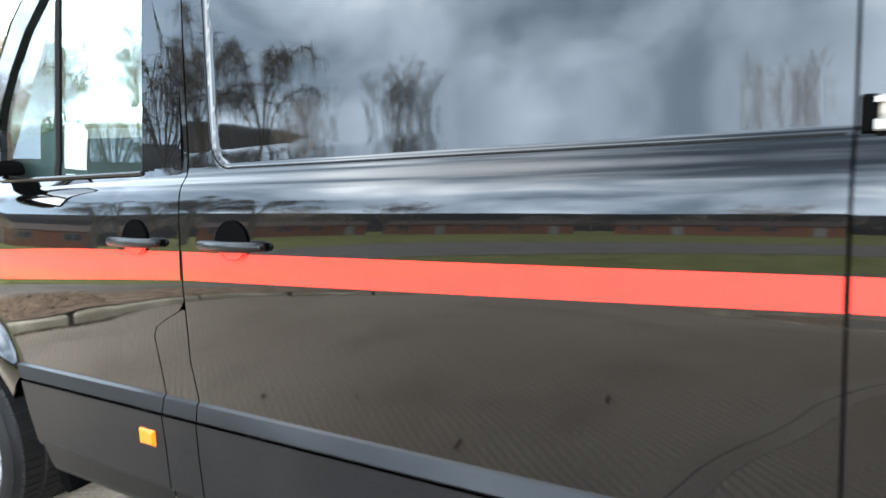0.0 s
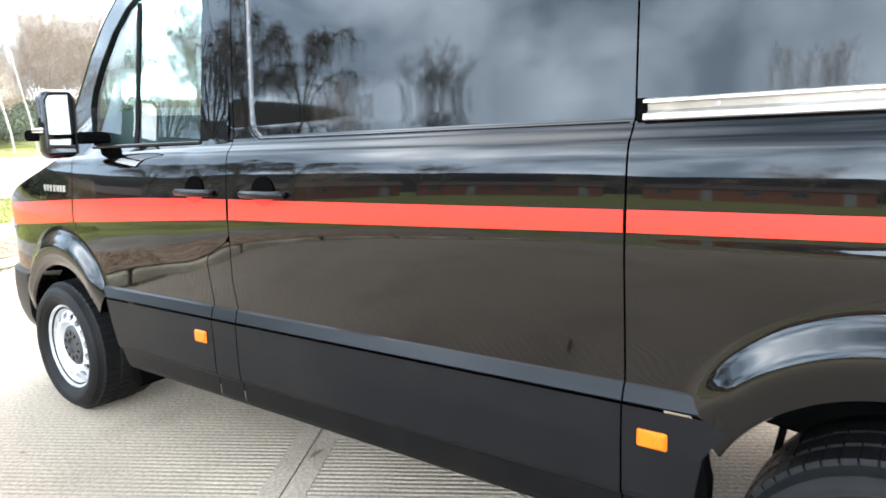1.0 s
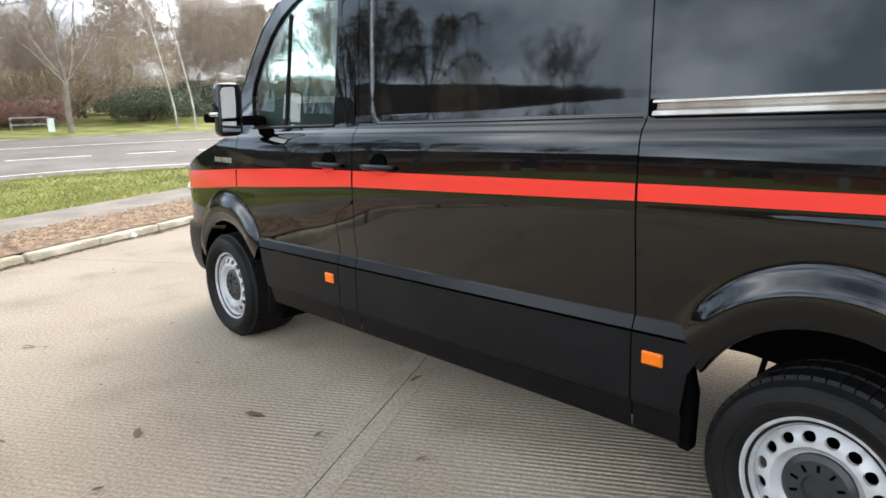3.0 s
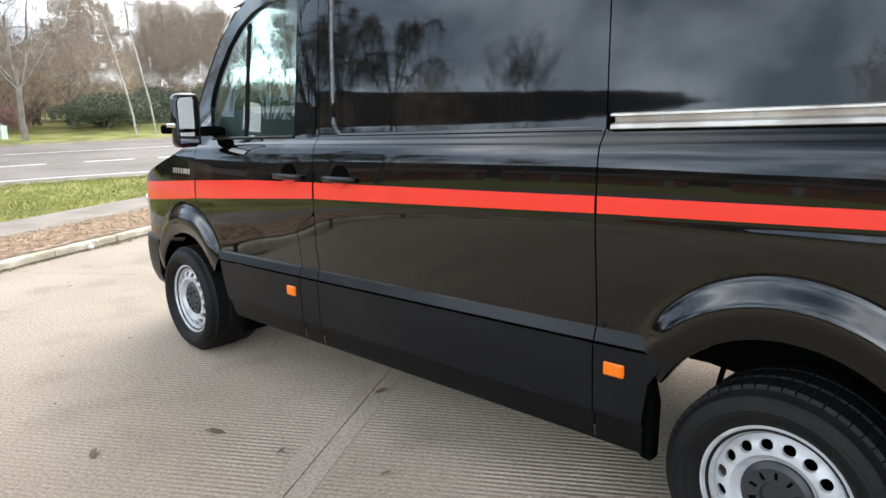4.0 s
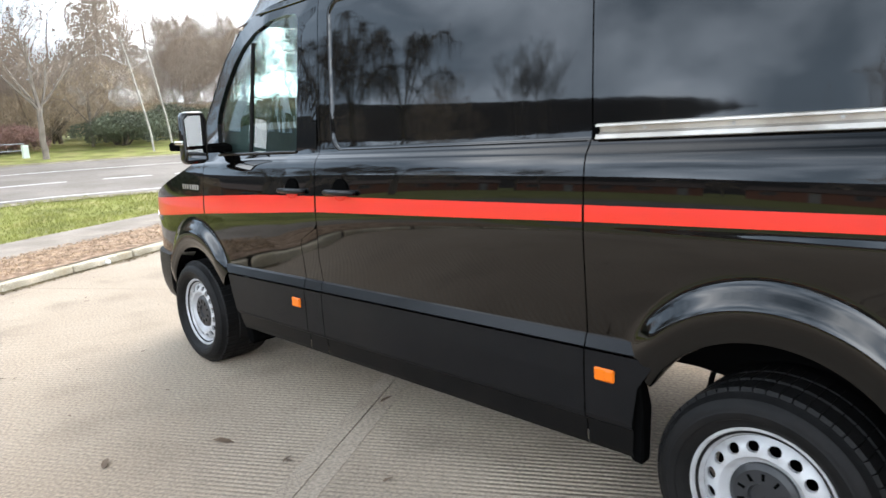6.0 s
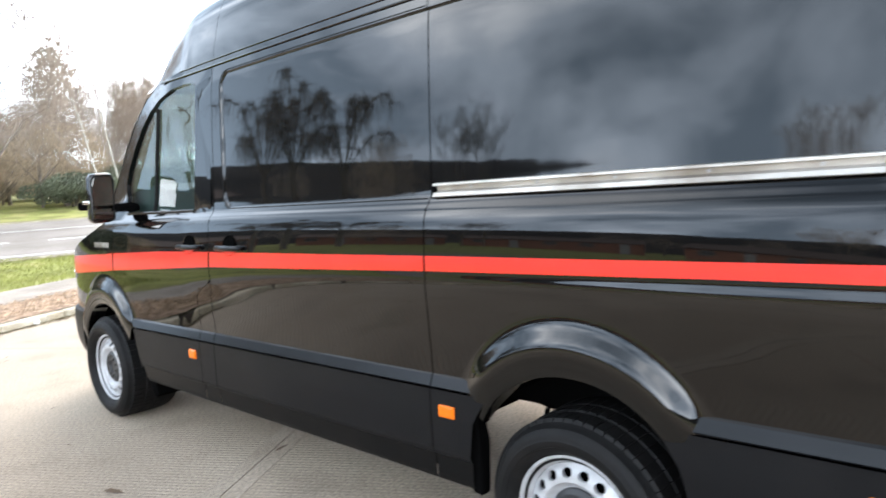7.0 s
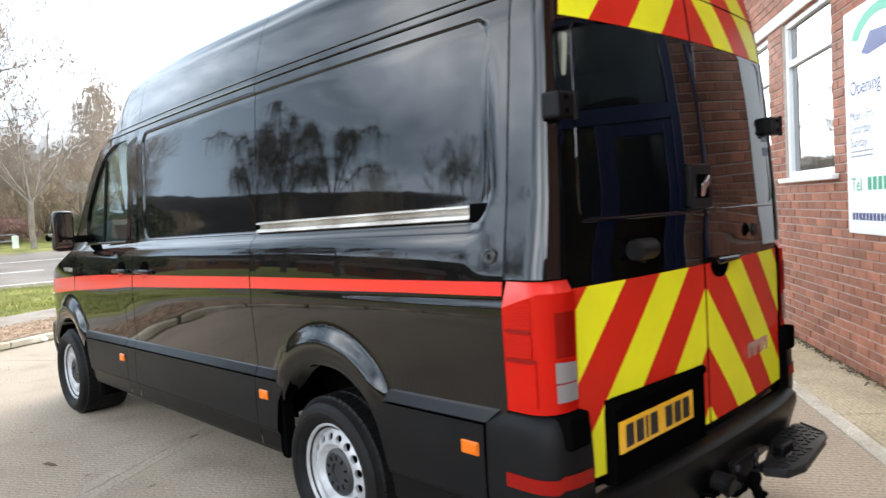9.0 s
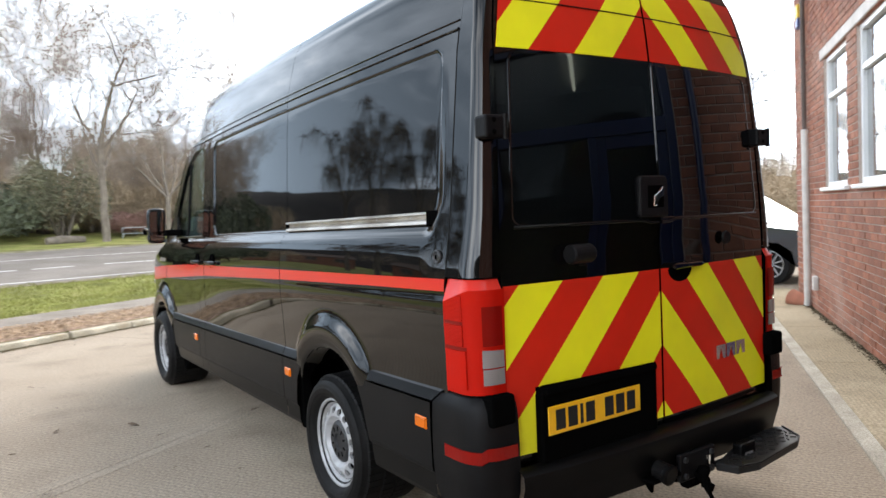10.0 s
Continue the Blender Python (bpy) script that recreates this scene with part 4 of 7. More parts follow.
# rear bumper with a step-down ledge, side caps and reflectors
rows = []
bprof = [(0.768, -0.012), (0.756, 0.002), (0.715, 0.016), (0.66, 0.020), (0.58, 0.022), (0.50, 0.022), (0.42, 0.016), (0.33, -0.015), (0.30, -0.06)]
for z, off in bprof:
    row = [Vector((x, section(0.7) - off, rake(x, z))) for x in steps(0.951, PILLAR + 0.06, 0.05)]
    for a in steps(10, 90, 10):
        row.append(Vector((1.10 + (0.132 + off) * math.sin(radians(a)) ** 0.7, section(0.7) + 0.145 - (0.145 + off) * max(0.0, math.cos(radians(a))) ** 0.7, rake(1.1, z))))
    rows.append(row)
both_sides("bumper_corner", rows, PLASTIC, "", 0.02, smooth=True)
bm = bmesh.new()
bow = lambda y: 1.27 + 0.055 * math.sin(math.pi * (y - 0.16) / 1.69) ** 0.5
brow = []
for y in steps(0.165, 1.82, 0.08):
    b_ = bow(y)
    brow.append([Vector((1.24, y, rake(1.2, 0.495))), Vector((b_ - 0.015, y, rake(1.2, 0.492))), Vector((b_ + 0.008, y, rake(1.2, 0.478))), Vector((b_ + 0.012, y, rake(1.2, 0.44))), Vector((b_ - 0.012, y, rake(1.2, 0.37))), Vector((b_ - 0.03, y, rake(1.2, 0.30))), Vector((1.2, y, rake(1.2, 0.27)))])
part("rear_bumper", sheet(brow, 0.0), BUMPER, van, smooth=True)
for flip in (False, True):
    rows = [[Vector((1.10 + 0.159 * max(0.0, math.sin(radians(a))) ** 0.7 - (0.06 if a == 0 else 0.0), section(0.7) + 0.145 - 0.172 * max(0.0, math.cos(radians(a))) ** 0.7, rake(1.1, z + (0.012 if a > 45 else 0.0)))) for a in (0, 6, 12, 20, 28, 36, 45, 54, 62, 70, 78, 84, 90)] for z in (0.536, 0.540, 0.574, 0.578)]
    if flip:
        rows = [[Vector((p.x, 2 * MID - p.y, p.z)) for p in r] for r in rows]
    part("bumper_reflector", sheet(rows, 0.008), REDDARK, van, "red bumper reflector")
    sgn = (lambda y: 2 * MID - y) if flip else (lambda y: y)
    part("bumper_pad", box((1.13, min(sgn(0.050), sgn(0.165)), 0.685), (1.258, max(sgn(0.050), sgn(0.165)), 0.800), 0.014, seg=2), BLACK, van)

# side markers, handles, lock, rail, badge
for x, z, w, h in ((-2.400, 0.598, 0.075, 0.05), (-0.513, 0.624, 0.078, 0.046), (0.880, 0.648, 0.082, 0.048)):
    y = section(0.66) - 0.028
    mk = part("side_marker_lamp", box((x - w / 2, y - 0.006, z - h / 2), (x + w / 2, y + 0.006, z + h / 2), 0.004), AMBER, van, "amber side marker lamp")
    part("reflector_block", box((x + 0.004, y - 0.009, z - h / 2 + 0.006), (x + w / 2 - 0.006, y - 0.002, z + h / 2 - 0.006), 0.002), AMBER, mk)


def cup(cx, cz, r, lower, mat, parent, name):
    """Flat half disc on the skin behind a door handle."""
    bm = bmesh.new()
    angs = range(180, 361, 15) if lower else range(0, 181, 15)
    c = bm.verts.new(skin(cx, cz, 0.005))
    vs = [bm.verts.new(skin(cx + r * math.cos(radians(a)), cz + r * math.sin(radians(a)) * (0.62 if lower else 0.95), 0.005)) for a in angs]
    for a, b in zip(vs, vs[1:]):
        bm.faces.new((c, a, b))
    part(name, bm, mat, parent)


for cx, parent, w in ((-2.410, fdoor, 0.122), (-1.972, slide, 0.120)):
    z = 1.209
    tagged(part("door_handle", tube([skin(cx - w, z, 0.006), skin(cx - w * 0.985, z, 0.014), skin(cx - w * 0.86, z, 0.021), skin(cx, z, 0.025), skin(cx + w * 0.86, z, 0.021), skin(cx + w * 0.985, z, 0.014), skin(cx + w, z, 0.006)],
                [0.010, 0.012, 0.014, 0.015, 0.014, 0.012, 0.010], 10), STRIP, parent, smooth=True), "satin black pull handle")
    # black half disc paints the recess's shade; no hollow is cut
    cup(cx - 0.005, z + 0.002, 0.066, False, BLACK, parent, "handle_recess")
    cup(cx, z - 0.008, 0.058, True, RED, parent, "handle_cup")
    # pale red line paints the highlight along the cup's edge
    part("cup_rim", tube([skin(cx + 0.046 * math.cos(radians(a)), z - 0.008 + 0.030 * math.sin(radians(a)), 0.006) for a in range(195, 346, 10)], 0.0018, 5), REDSHEEN, parent, smooth=True)
lk = part("fuel_lock", lathe([(0, 0.027), (0.008, 0.027), (0.012, 0.022), (0.008, 0.016), (0.010, 0.001)], skin(0.978, 1.283, -0.003), (0, -1, 0), 24), LOCKMETAL, quarter, "round dull metal lock", smooth=False)
part("lock_slot", box((0.976, skin(0.978, 1.283).y - 0.013, 1.296), (0.980, skin(0.978, 1.283).y - 0.003, 1.312), 0.001), BLACK, lk)
rl = part("slide_rail", sheet([[skin(x, z, off - 0.0) for x in steps(-0.570, 0.858, 0.1)] for z, off in ((1.460, -0.004), (1.460, 0.010), (1.457, 0.020), (1.450, 0.021), (1.448, 0.004), (1.432, 0.001), (1.426, 0.008), (1.424, 0.018), (1.411, 0.021), (1.408, 0.014), (1.407, -0.004))], 0.0), ALU, quarter, "bare aluminium sliding door rail")
for k in range(5):
    x = -0.40 + 0.28 * k
    part("rail_screw", lathe([(0, 0.001), (0.003, 0.006), (0.004, 0.001)], skin(x, 1.440, 0.002), (0, -1, 0), 8), STEEL, rl)
part("rail_end_cap", prism([(0.857, 1.424), (0.92, 1.425), (1.0, 1.484), (0.86, 1.484)], 1, skin(0.92, 1.44).y - 0.014, skin(0.92, 1.44).y + 0.02, 0.004), BLACK, rl)
part("rail_front_buffer", prism([(-0.590, 1.405), (-0.565, 1.405), (-0.565, 1.462), (-0.590, 1.462)], 1, skin(-0.58, 1.44).y - 0.014, skin(-0.58, 1.44).y + 0.02, 0.004), BLACK, rl)
# model badge as plain bars
for k, w in enumerate((0.028, 0.03, 0.026, 0.026, 0.008, 0.02, 0.028, 0.03)):
    x = -3.76 + [0, 0.036, 0.074, 0.115, 0.149, 0.164, 0.190, 0.225][k]
    part("badge_bar", box((x, skin(x, 1.21).y - 0.004, 1.150), (x + w * 0.55, skin(x, 1.21).y + 0.002, 1.182)), ALU, wing)
# the stripe, panel by panel, broader towards the nose
STRIPE_HI = lin([(-4.5, 1.108), (-3.45, 1.157), (-2.8, 1.179), (-2.2, 1.186), (-0.58, 1.197), (1.05, 1.199)])
STRIPE_LO = lin([(-4.5, 0.978), (-3.45, 1.047), (-2.8, 1.078), (-2.2, 1.107), (-0.58, 1.141), (0.5, 1.152), (1.05, 1.152)])
def stripe(x0, x1, parent):
    rows = [[skin(x, STRIPE_LO(x) + (STRIPE_HI(x) - STRIPE_LO(x)) * k / 6, 0.0016) for x in steps(x0, x1, 0.05)] for k in range(7)]
    part("red_stripe", sheet(rows, 0.0), RED, parent, "red vinyl stripe", smooth=True)


stripe(-4.44, -3.450, wing)
stripe(-3.432, -2.203, fdoor)
stripe(-2.187, GAP_C - 0.005, slide)
stripe(GAP_C + 0.005, PILLAR - 0.004, quarter)

# door mirror
part("mirror_arm", prism([(-3.30, 1.385), (-3.16, 1.385), (-3.17, 1.43), (-3.27, 1.44)], 1, -0.02, 0.12, 0.010), BLACK, fdoor)
bm = bmesh.new()
add_box(bm, (-3.25, -0.118, 1.325), (-3.15, 0.03, 1.628), 0.035, seg=3)
for v_ in bm.verts:
    v_.co.y -= 0.035 * (1.48 - v_.co.z)
mh = part("mirror_housing", bm, PAINT, fdoor, "black door mirror housing", smooth=True)
part("mirror_glass", prism([(-0.108, 1.43), (0.008, 1.43), (0.014, 1.585), (0.0, 1.605), (-0.085, 1.605), (-0.106, 1.585)], 0, -3.153, -3.146), MIRROR, mh)
part("wide_angle_glass", prism([(-0.110, 1.35), (0.0, 1.35), (0.006, 1.41), (-0.108, 1.41)], 0, -3.153, -3.146), MIRROR, mh)
part("mirror_bezel", tube([(-3.15, -0.118, 1.345), (-3.15, -0.112, 1.58), (-3.15, -0.088, 1.613), (-3.15, 0.004, 1.613), (-3.15, 0.020, 1.58), (-3.15, 0.010, 1.345), (-3.15, -0.118, 1.345)], 0.007, 8), STRIP, mh, smooth=True)
part("mirror_indicator", box((-3.265, -0.130, 1.440), (-3.16, -0.105, 1.462), 0.006), CHROME, mh, "silver indicator strip")
mh.location.x, mh.location.y = -0.07, -0.03
part("mirror_indicator_cap", box((-3.36, -0.125, 1.405), (-3.24, -0.07, 1.455), 0.01), BLACK, mh)
# far mirror seen past the nose
part("far_mirror_housing", box((-3.27, 2 * MID - 0.05, 1.325), (-3.15, 2 * MID + 0.145, 1.628), 0.04, seg=3), PAINT, van)


# wheels
def wheel(cx, y_face, name_label):
    w = part("wheel", lathe([(0.215, 0.20), (0.230, 0.226), (0.244, 0.234), (0.256, 0.250), (0.258, 0.256), (0.262, 0.258), (0.266, 0.268), (0.267, 0.280), (0.264, 0.284), (0.264, 0.288), (0.258, 0.302), (0.246, 0.316), (0.243, 0.316), (0.226, 0.328), (0.205, 0.336), (0.10, 0.342), (0.02, 0.343), (-0.06, 0.342), (-0.09, 0.331)][::-1], (cx, y_face + 0.20, HUB), (0, -1, 0), 72), TYRE, van, "black tyre on a silver steel rim", smooth=True)
    bm = bmesh.new()
    # tread blocks round the shoulder
    for k in range(56):
        a0 = 2 * math.pi * k / 56
        for (r0, r1, d0, d1) in ((0.330, 0.3425, 0.150, 0.222), (0.338, 0.3455, 0.075, 0.140), (0.339, 0.3465, 0.00, 0.065)):
            pts = []
            for a in (a0, a0 + 0.098):
                for r, d in ((r0, d1), (r1, d1 - 0.006), (r1, d0), (r0, d0)):
                    pts.append(bm.verts.new((cx + r * math.cos(a), y_face + 0.20 - d, HUB + r * math.sin(a))))
            for q in ((0, 1, 2, 3), (7, 6, 5, 4), (0, 4, 5, 1), (1, 5, 6, 2), (2, 6, 7, 3)):
                bm.faces.new([pts[i] for i in q])
    part("tread", bm, TYRE, w)
    rim = part("rim", lathe([(0.20, 0.226), (0.222, 0.226), (0.230, 0.222), (0.230, 0.215), (0.218, 0.208), (0.210, 0.198), (0.196, 0.190)], (cx, y_face + 0.20, HUB), (0, -1, 0), 64), STEEL, w, smooth=True)
    # disc with a ring of real holes
    n, r0, r1, rc, rh = 16, 0.189, 0.131, 0.160, 0.0198
    bm = bmesh.new()

    def dish(r):
        return 0.196 + 0.028 * (1 - ((r - 0.140) / 0.05) ** 2) if r > 0.1 else 0.2
    for k in range(n):
        a0, a1 = 2 * math.pi * k / n, 2 * math.pi * (k + 1) / n
        am = (a0 + a1) / 2
        m = 4
        edge = [(r1, a0 + (a1 - a0) * i / m) for i in range(m)] + [(r1 + (r0 - r1) * i / m, a1) for i in range(m)] + [(r0, a1 - (a1 - a0) * i / m) for i in range(m)] + [(r0 - (r0 - r1) * i / m, a0) for i in range(m)]

        def pt(r, a, back_=0.0):
            return (cx + r * math.cos(a), y_face + 0.20 - dish(r) + back_, HUB + r * math.sin(a))
        ov = [bm.verts.new(pt(r, a)) for r, a in edge]
        iv, bv = [], []
        for r, a in edge:
            th = math.atan2((a - am) * rc, r - rc)
            hr, ha = rc + rh * 0.85 * math.cos(th), am + rh * math.sin(th) / rc
            iv.append(bm.verts.new(pt(hr, ha)))
            bv.append(bm.verts.new(pt(hr, ha, 0.014)))
        for i in range(len(edge)):
            j = (i + 1) % len(edge)
            bm.faces.new((ov[i], ov[j], iv[j], iv[i]))
            bm.faces.new((iv[i], iv[j], bv[j], bv[i]))
    bmesh.ops.remove_doubles(bm, verts=bm.verts, dist=0.0004)
    part("rim_disc", bm, STEEL, rim, smooth=True)
    part("rim_nave", lathe([(0.2225, 0.132), (0.217, 0.126), (0.206, 0.119), (0.199, 0.112), (0.196, 0.10)], (cx, y_face + 0.20, HUB), (0, -1, 0), 48), STEEL, rim, smooth=True)
    cap = part("hub_cap", lathe([(0.188, 0.108), (0.206, 0.104), (0.216, 0.088), (0.216, 0.045), (0.205, 0.040), (0.205, 0.001)], (cx, y_face + 0.20, HUB), (0, -1, 0), 40), CAP, w, smooth=False)
    for k in range(10):
        a = 2 * math.pi * k / 10
        part("cap_slot", box((-0.0045, -0.003, 0.056), (0.0045, 0.002, 0.078), 0.0, pose(cx, y_face - 0.015, HUB) @ Matrix.Rotation(a, 4, "Y")), BLACK, cap)
    part("brake_drum", lathe([(0.10, 0.001), (0.10, 0.19), (0.02, 0.20), (0.0, 0.20)], (cx, y_face + 0.20, HUB), (0, -1, 0), 24), BLACK, w)


for cx in (0.0, WB):
    wheel(cx, 0.045, "")
for cx in (0.0, WB):
    part("far_wheel", lathe([(0.11, 0.001), (0.11, 0.25), (0.11, 0.30), (0.08, 0.34), (0, 0.347), (-0.08, 0.34), (-0.1, 0.30), (-0.1, 0.001)], (cx, 2 * MID - 0.17, HUB), (0, 1, 0), 40), TYRE, van, smooth=True)

# tow bar with a folding step plate
tb = part("tow_bar", tube([(1.10, 0.9, 0.30), (1.25, 1.0, 0.285), (1.34, 1.08, 0.28)], 0.03, 8), BLACK, van)
part("hitch_bracket", box((1.29, 1.03, 0.235), (1.345, 1.13, 0.335), 0.012), BLACK, tb)
part("tow_ball", lathe([(0, 0.012), (0.03, 0.014), (0.05, 0.02), (0.065, 0.027), (0.085, 0.024), (0.095, 0.001)], (1.40, 1.06, 0.26), (0, 0, 1), 16), BLACK, tb, smooth=True)
part("hitch_pin", tube([(1.36, 1.15, 0.33), (1.36, 1.15, 0.37)], 0.012, 8), CHROME, tb)
part("hitch_plate", box((1.335, 0.96, 0.285), (1.36, 1.20, 0.405), 0.006), PLASTIC, tb)
for y in (0.99, 1.17):
    for z in (0.31, 0.38):
        part("hitch_bolt", lathe([(0, 0.001), (0, 0.014), (0.010, 0.013), (0.012, 0.001)], (1.36, y, z), (1, 0, 0), 6), LOCKMETAL, tb)
part("swan_neck", tube([(1.36, 1.07, 0.31), (1.40, 1.07, 0.285), (1.425, 1.068, 0.245), (1.43, 1.068, 0.275)], [0.022, 0.022, 0.019, 0.016], 10), BLACK, tb, smooth=True)
part("socket_bracket", box((1.30, 0.78, 0.325), (1.365, 0.96, 0.340), 0.003), BLACK, tb)
sk = part("hitch_socket", lathe([(0, 0.001), (0, 0.038), (0.05, 0.040), (0.055, 0.036), (0.055, 0.001)], (1.335, 0.84, 0.375), (1, 0, -0.15), 18), PLASTIC, tb, "black round trailer socket")
part("socket_lid", lathe([(0, 0.001), (0, 0.044), (0.012, 0.044), (0.018, 0.034), (0.018, 0.001)], (1.392, 0.84, 0.365), (1, 0, -0.15), 18), BUMPER, sk)
part("socket_cable", tube([(1.335, 0.84, 0.36), (1.30, 0.82, 0.30), (1.27, 0.88, 0.25), (1.22, 0.95, 0.28)], 0.009, 6), BLACK, tb, smooth=True)
part("step_arm", box((1.335, 1.20, 0.296), (1.425, 1.42, 0.318), 0.006), PLASTIC, tb)
sh = part("step_hinge", box((1.375, 1.30, 0.318), (1.425, 1.41, 0.392), 0.010, seg=2), BUMPER, tb)
part("hinge_label", box((1.424, 1.325, 0.330), (1.4265, 1.385, 0.352)), CLEARLENS, sh, "small pale label")
part("safety_chain", tube([(1.36, 1.12, 0.27), (1.375, 1.14, 0.19), (1.37, 1.17, 0.16), (1.36, 1.15, 0.20)], 0.008, 6), BLACK, tb)
TREADPLATE = material("step_tread_plastic", (0.010, 0.010, 0.0105), 0.5, spec=0.25, var=0.2, scale=12, dirt=(0.03, 0.027, 0.023), dirt_amount=0.4, dirt_scale=9)
STEP = [(1.395, 1.15), (1.485, 1.18), (1.515, 1.29), (1.47, 1.67), (1.44, 1.735), (1.31, 1.82), (1.28, 1.80), (1.27, 1.56)]
stp = part("step_plate", prism(STEP, 2, 0.305, 0.340, 0.006), TREADPLATE, tb, "black chequer step plate")
part("step_lip", tube([(x, y, 0.341) for x, y in STEP[1:6]], 0.006, 6), TREADPLATE, stp, smooth=True)
for i in range(7):
    for j in range(13):
        x, y = 1.300 + 0.032 * i, 1.20 + 0.046 * j
        if 1.40 - 0.30 * (y - 1.15) < x - 0.012 and x + 0.02 < min(1.505 - 0.11 * (y - 1.29), 1.515 - 1.2 * max(0.0, y - 1.67)):
            part("tread_stud", box((-0.013, -0.0035, 0), (0.013, 0.0035, 0.005), 0, pose(x, y, 0.340, 0, 0, 45 if (i + j) % 2 else -45)), TREADPLATE, stp)


# ---------------------------------------------------------------- ground
def smooth_line(pts, n=10):
    """A rounded line through points (Catmull-Rom)."""
    p = [np.array(q, float) for q in pts]
    p = [2 * p[0] - p[1]] + p + [2 * p[-1] - p[-2]]
    out = []
    for a, b, c, d in zip(p, p[1:], p[2:], p[3:]):
        for k in range(n):
            t = k / n
            out.append(0.5 * (2 * b + (c - a) * t + (2 * a - 5 * b + 4 * c - d) * t * t + (3 * b - a - 3 * c + d) * t ** 3))
    return out + [p[-2]]


KERB = smooth_line([(-17.0, 17.0), (-12.6, 9.6), (-10.0, 4.6), (-8.62, 1.87), (-7.72, 0.02), (-7.15, -1.18), (-6.45, -3.0), (-5.2, -5.0), (-2.4, -7.6), (2.5, -9.8), (9.0, -11.2), (24.0, -12.5)])
EDGE_ROAD = smooth_line([(-9.0, 40.0), (-12.2, 20.0), (-14.2, 9.0), (-15.3, 5.0), (-16.1, 2.6), (-15.9, 0.5), (-15.4, -2.5), (-13.6, -7.5), (-9.5, -13.0), (-3.0, -17.5), (6.0, -20.5), (22.0, -23.0), (48.0, -25.0)])


def signed(line):
    """Signed distance from a line, positive on the road's side (to the right going along it reversed)."""
    a = np.array(line[:-1])
    b = np.array(line[1:])
    ab = b - a
    ll = (ab ** 2).sum(1)

    def at(x, y):
        p = np.array((x, y))
        t = np.clip(((p - a) * ab).sum(1) / ll, 0, 1)
        q = a + ab * t[:, None]
        d = ((p - q) ** 2).sum(1)
        i = int(d.argmin())
        c = ab[i, 0] * (p - a[i])[1] - ab[i, 1] * (p - a[i])[0]
        return math.sqrt(d[i]) * (-1 if c > 0 else 1)
    return at


from_kerb, from_road = signed(KERB), signed(EDGE_ROAD)


def rise(x, y):
    """Height of the land: level yard, then a bank that climbs past the road."""
    s = from_road(x, y) + 2.8
    k = 0.25 + 0.75 * min(1.0, max(0.0, (y + 14.0) / 12.0))
    return k * (0.06 * min(max(0.0, s), 20.0) + 0.02 * max(0.0, min(s, 120.0) - 20.0))


def noise_mix_material(name, ca, cb, scale, rough=0.9, bump=0.5, bscale=40, third=None, fine=90):
    m = bpy.data.materials.new(name)
    m.use_nodes = True
    n, l = m.node_tree.nodes, m.node_tree.links
    b = n["Principled BSDF"]
    b.inputs["Roughness"].default_value, b.inputs["Specular IOR Level"].default_value = rough, 0.12
    tc = n.new("ShaderNodeTexCoord")
    n1, n2, n3 = n.new("ShaderNodeTexNoise"), n.new("ShaderNodeTexNoise"), n.new("ShaderNodeTexNoise")
    for node, sc, dt in ((n1, scale, 8), (n2, fine, 6), (n3, bscale, 8)):
        node.inputs["Scale"].default_value, node.inputs["Detail"].default_value = sc, dt
        l.new(tc.outputs["Object"], node.inputs["Vector"])
    r = n.new("ShaderNodeValToRGB")
    r.color_ramp.elements[0].position, r.color_ramp.elements[0].color = 0.36, (*ca, 1)
    r.color_ramp.elements[1].position, r.color_ramp.elements[1].color = 0.64, (*cb, 1)
    if third:
        r.color_ramp.elements.new(0.5).color = (*third, 1)
    l.new(n1.outputs["Fac"], r.inputs["Fac"])
    hs = n.new("ShaderNodeHueSaturation")
    mr = n.new("ShaderNodeMapRange")
    mr.inputs["From Min"].default_value, mr.inputs["From Max"].default_value = 0.3, 0.7
    mr.inputs["To Min"].default_value, mr.inputs["To Max"].default_value = 0.7, 1.3
    l.new(n2.outputs["Fac"], mr.inputs["Value"])
    l.new(mr.outputs["Result"], hs.inputs["Value"])
    l.new(r.outputs["Color"], hs.inputs["Color"])
    l.new(hs.outputs["Color"], b.inputs["Base Color"])
    bp = n.new("ShaderNodeBump")
    bp.inputs["Strength"].default_value, bp.inputs["Distance"].default_value = bump, 0.02
    l.new(n3.outputs["Fac"], bp.inputs["Height"])
    l.new(bp.outputs["Normal"], b.inputs["Normal"])
    return m


GRASS = noise_mix_material("grass_turf", (0.14, 0.137, 0.047), (0.265, 0.24, 0.095), 1.1, 0.9, 0.6, 60, (0.20, 0.212, 0.060))
MULCH = noise_mix_material("leaf_mulch", (0.16, 0.11, 0.075), (0.40, 0.29, 0.21), 9.0, 0.95, 0.8, 70, (0.28, 0.19, 0.13))
ASPHALT = noise_mix_material("worn_asphalt", (0.150, 0.132, 0.116), (0.205, 0.182, 0.162), 0.8, 0.75, 0.3, 160, None, 220)
PATHTAR = noise_mix_material("path_tarmac", (0.19, 0.163, 0.138), (0.26, 0.226, 0.193), 1.6, 0.85, 0.3, 150, None, 240)
KERBSTONE = noise_mix_material("kerb_concrete", (0.38, 0.315, 0.22), (0.60, 0.52, 0.40), 3.0, 0.9, 0.5, 60, (0.44, 0.39, 0.30))
WHITELINE = noise_mix_material("road_paint", (0.40, 0.39, 0.37), (0.72, 0.71, 0.69), 7.0, 0.7, 0.2, 90)


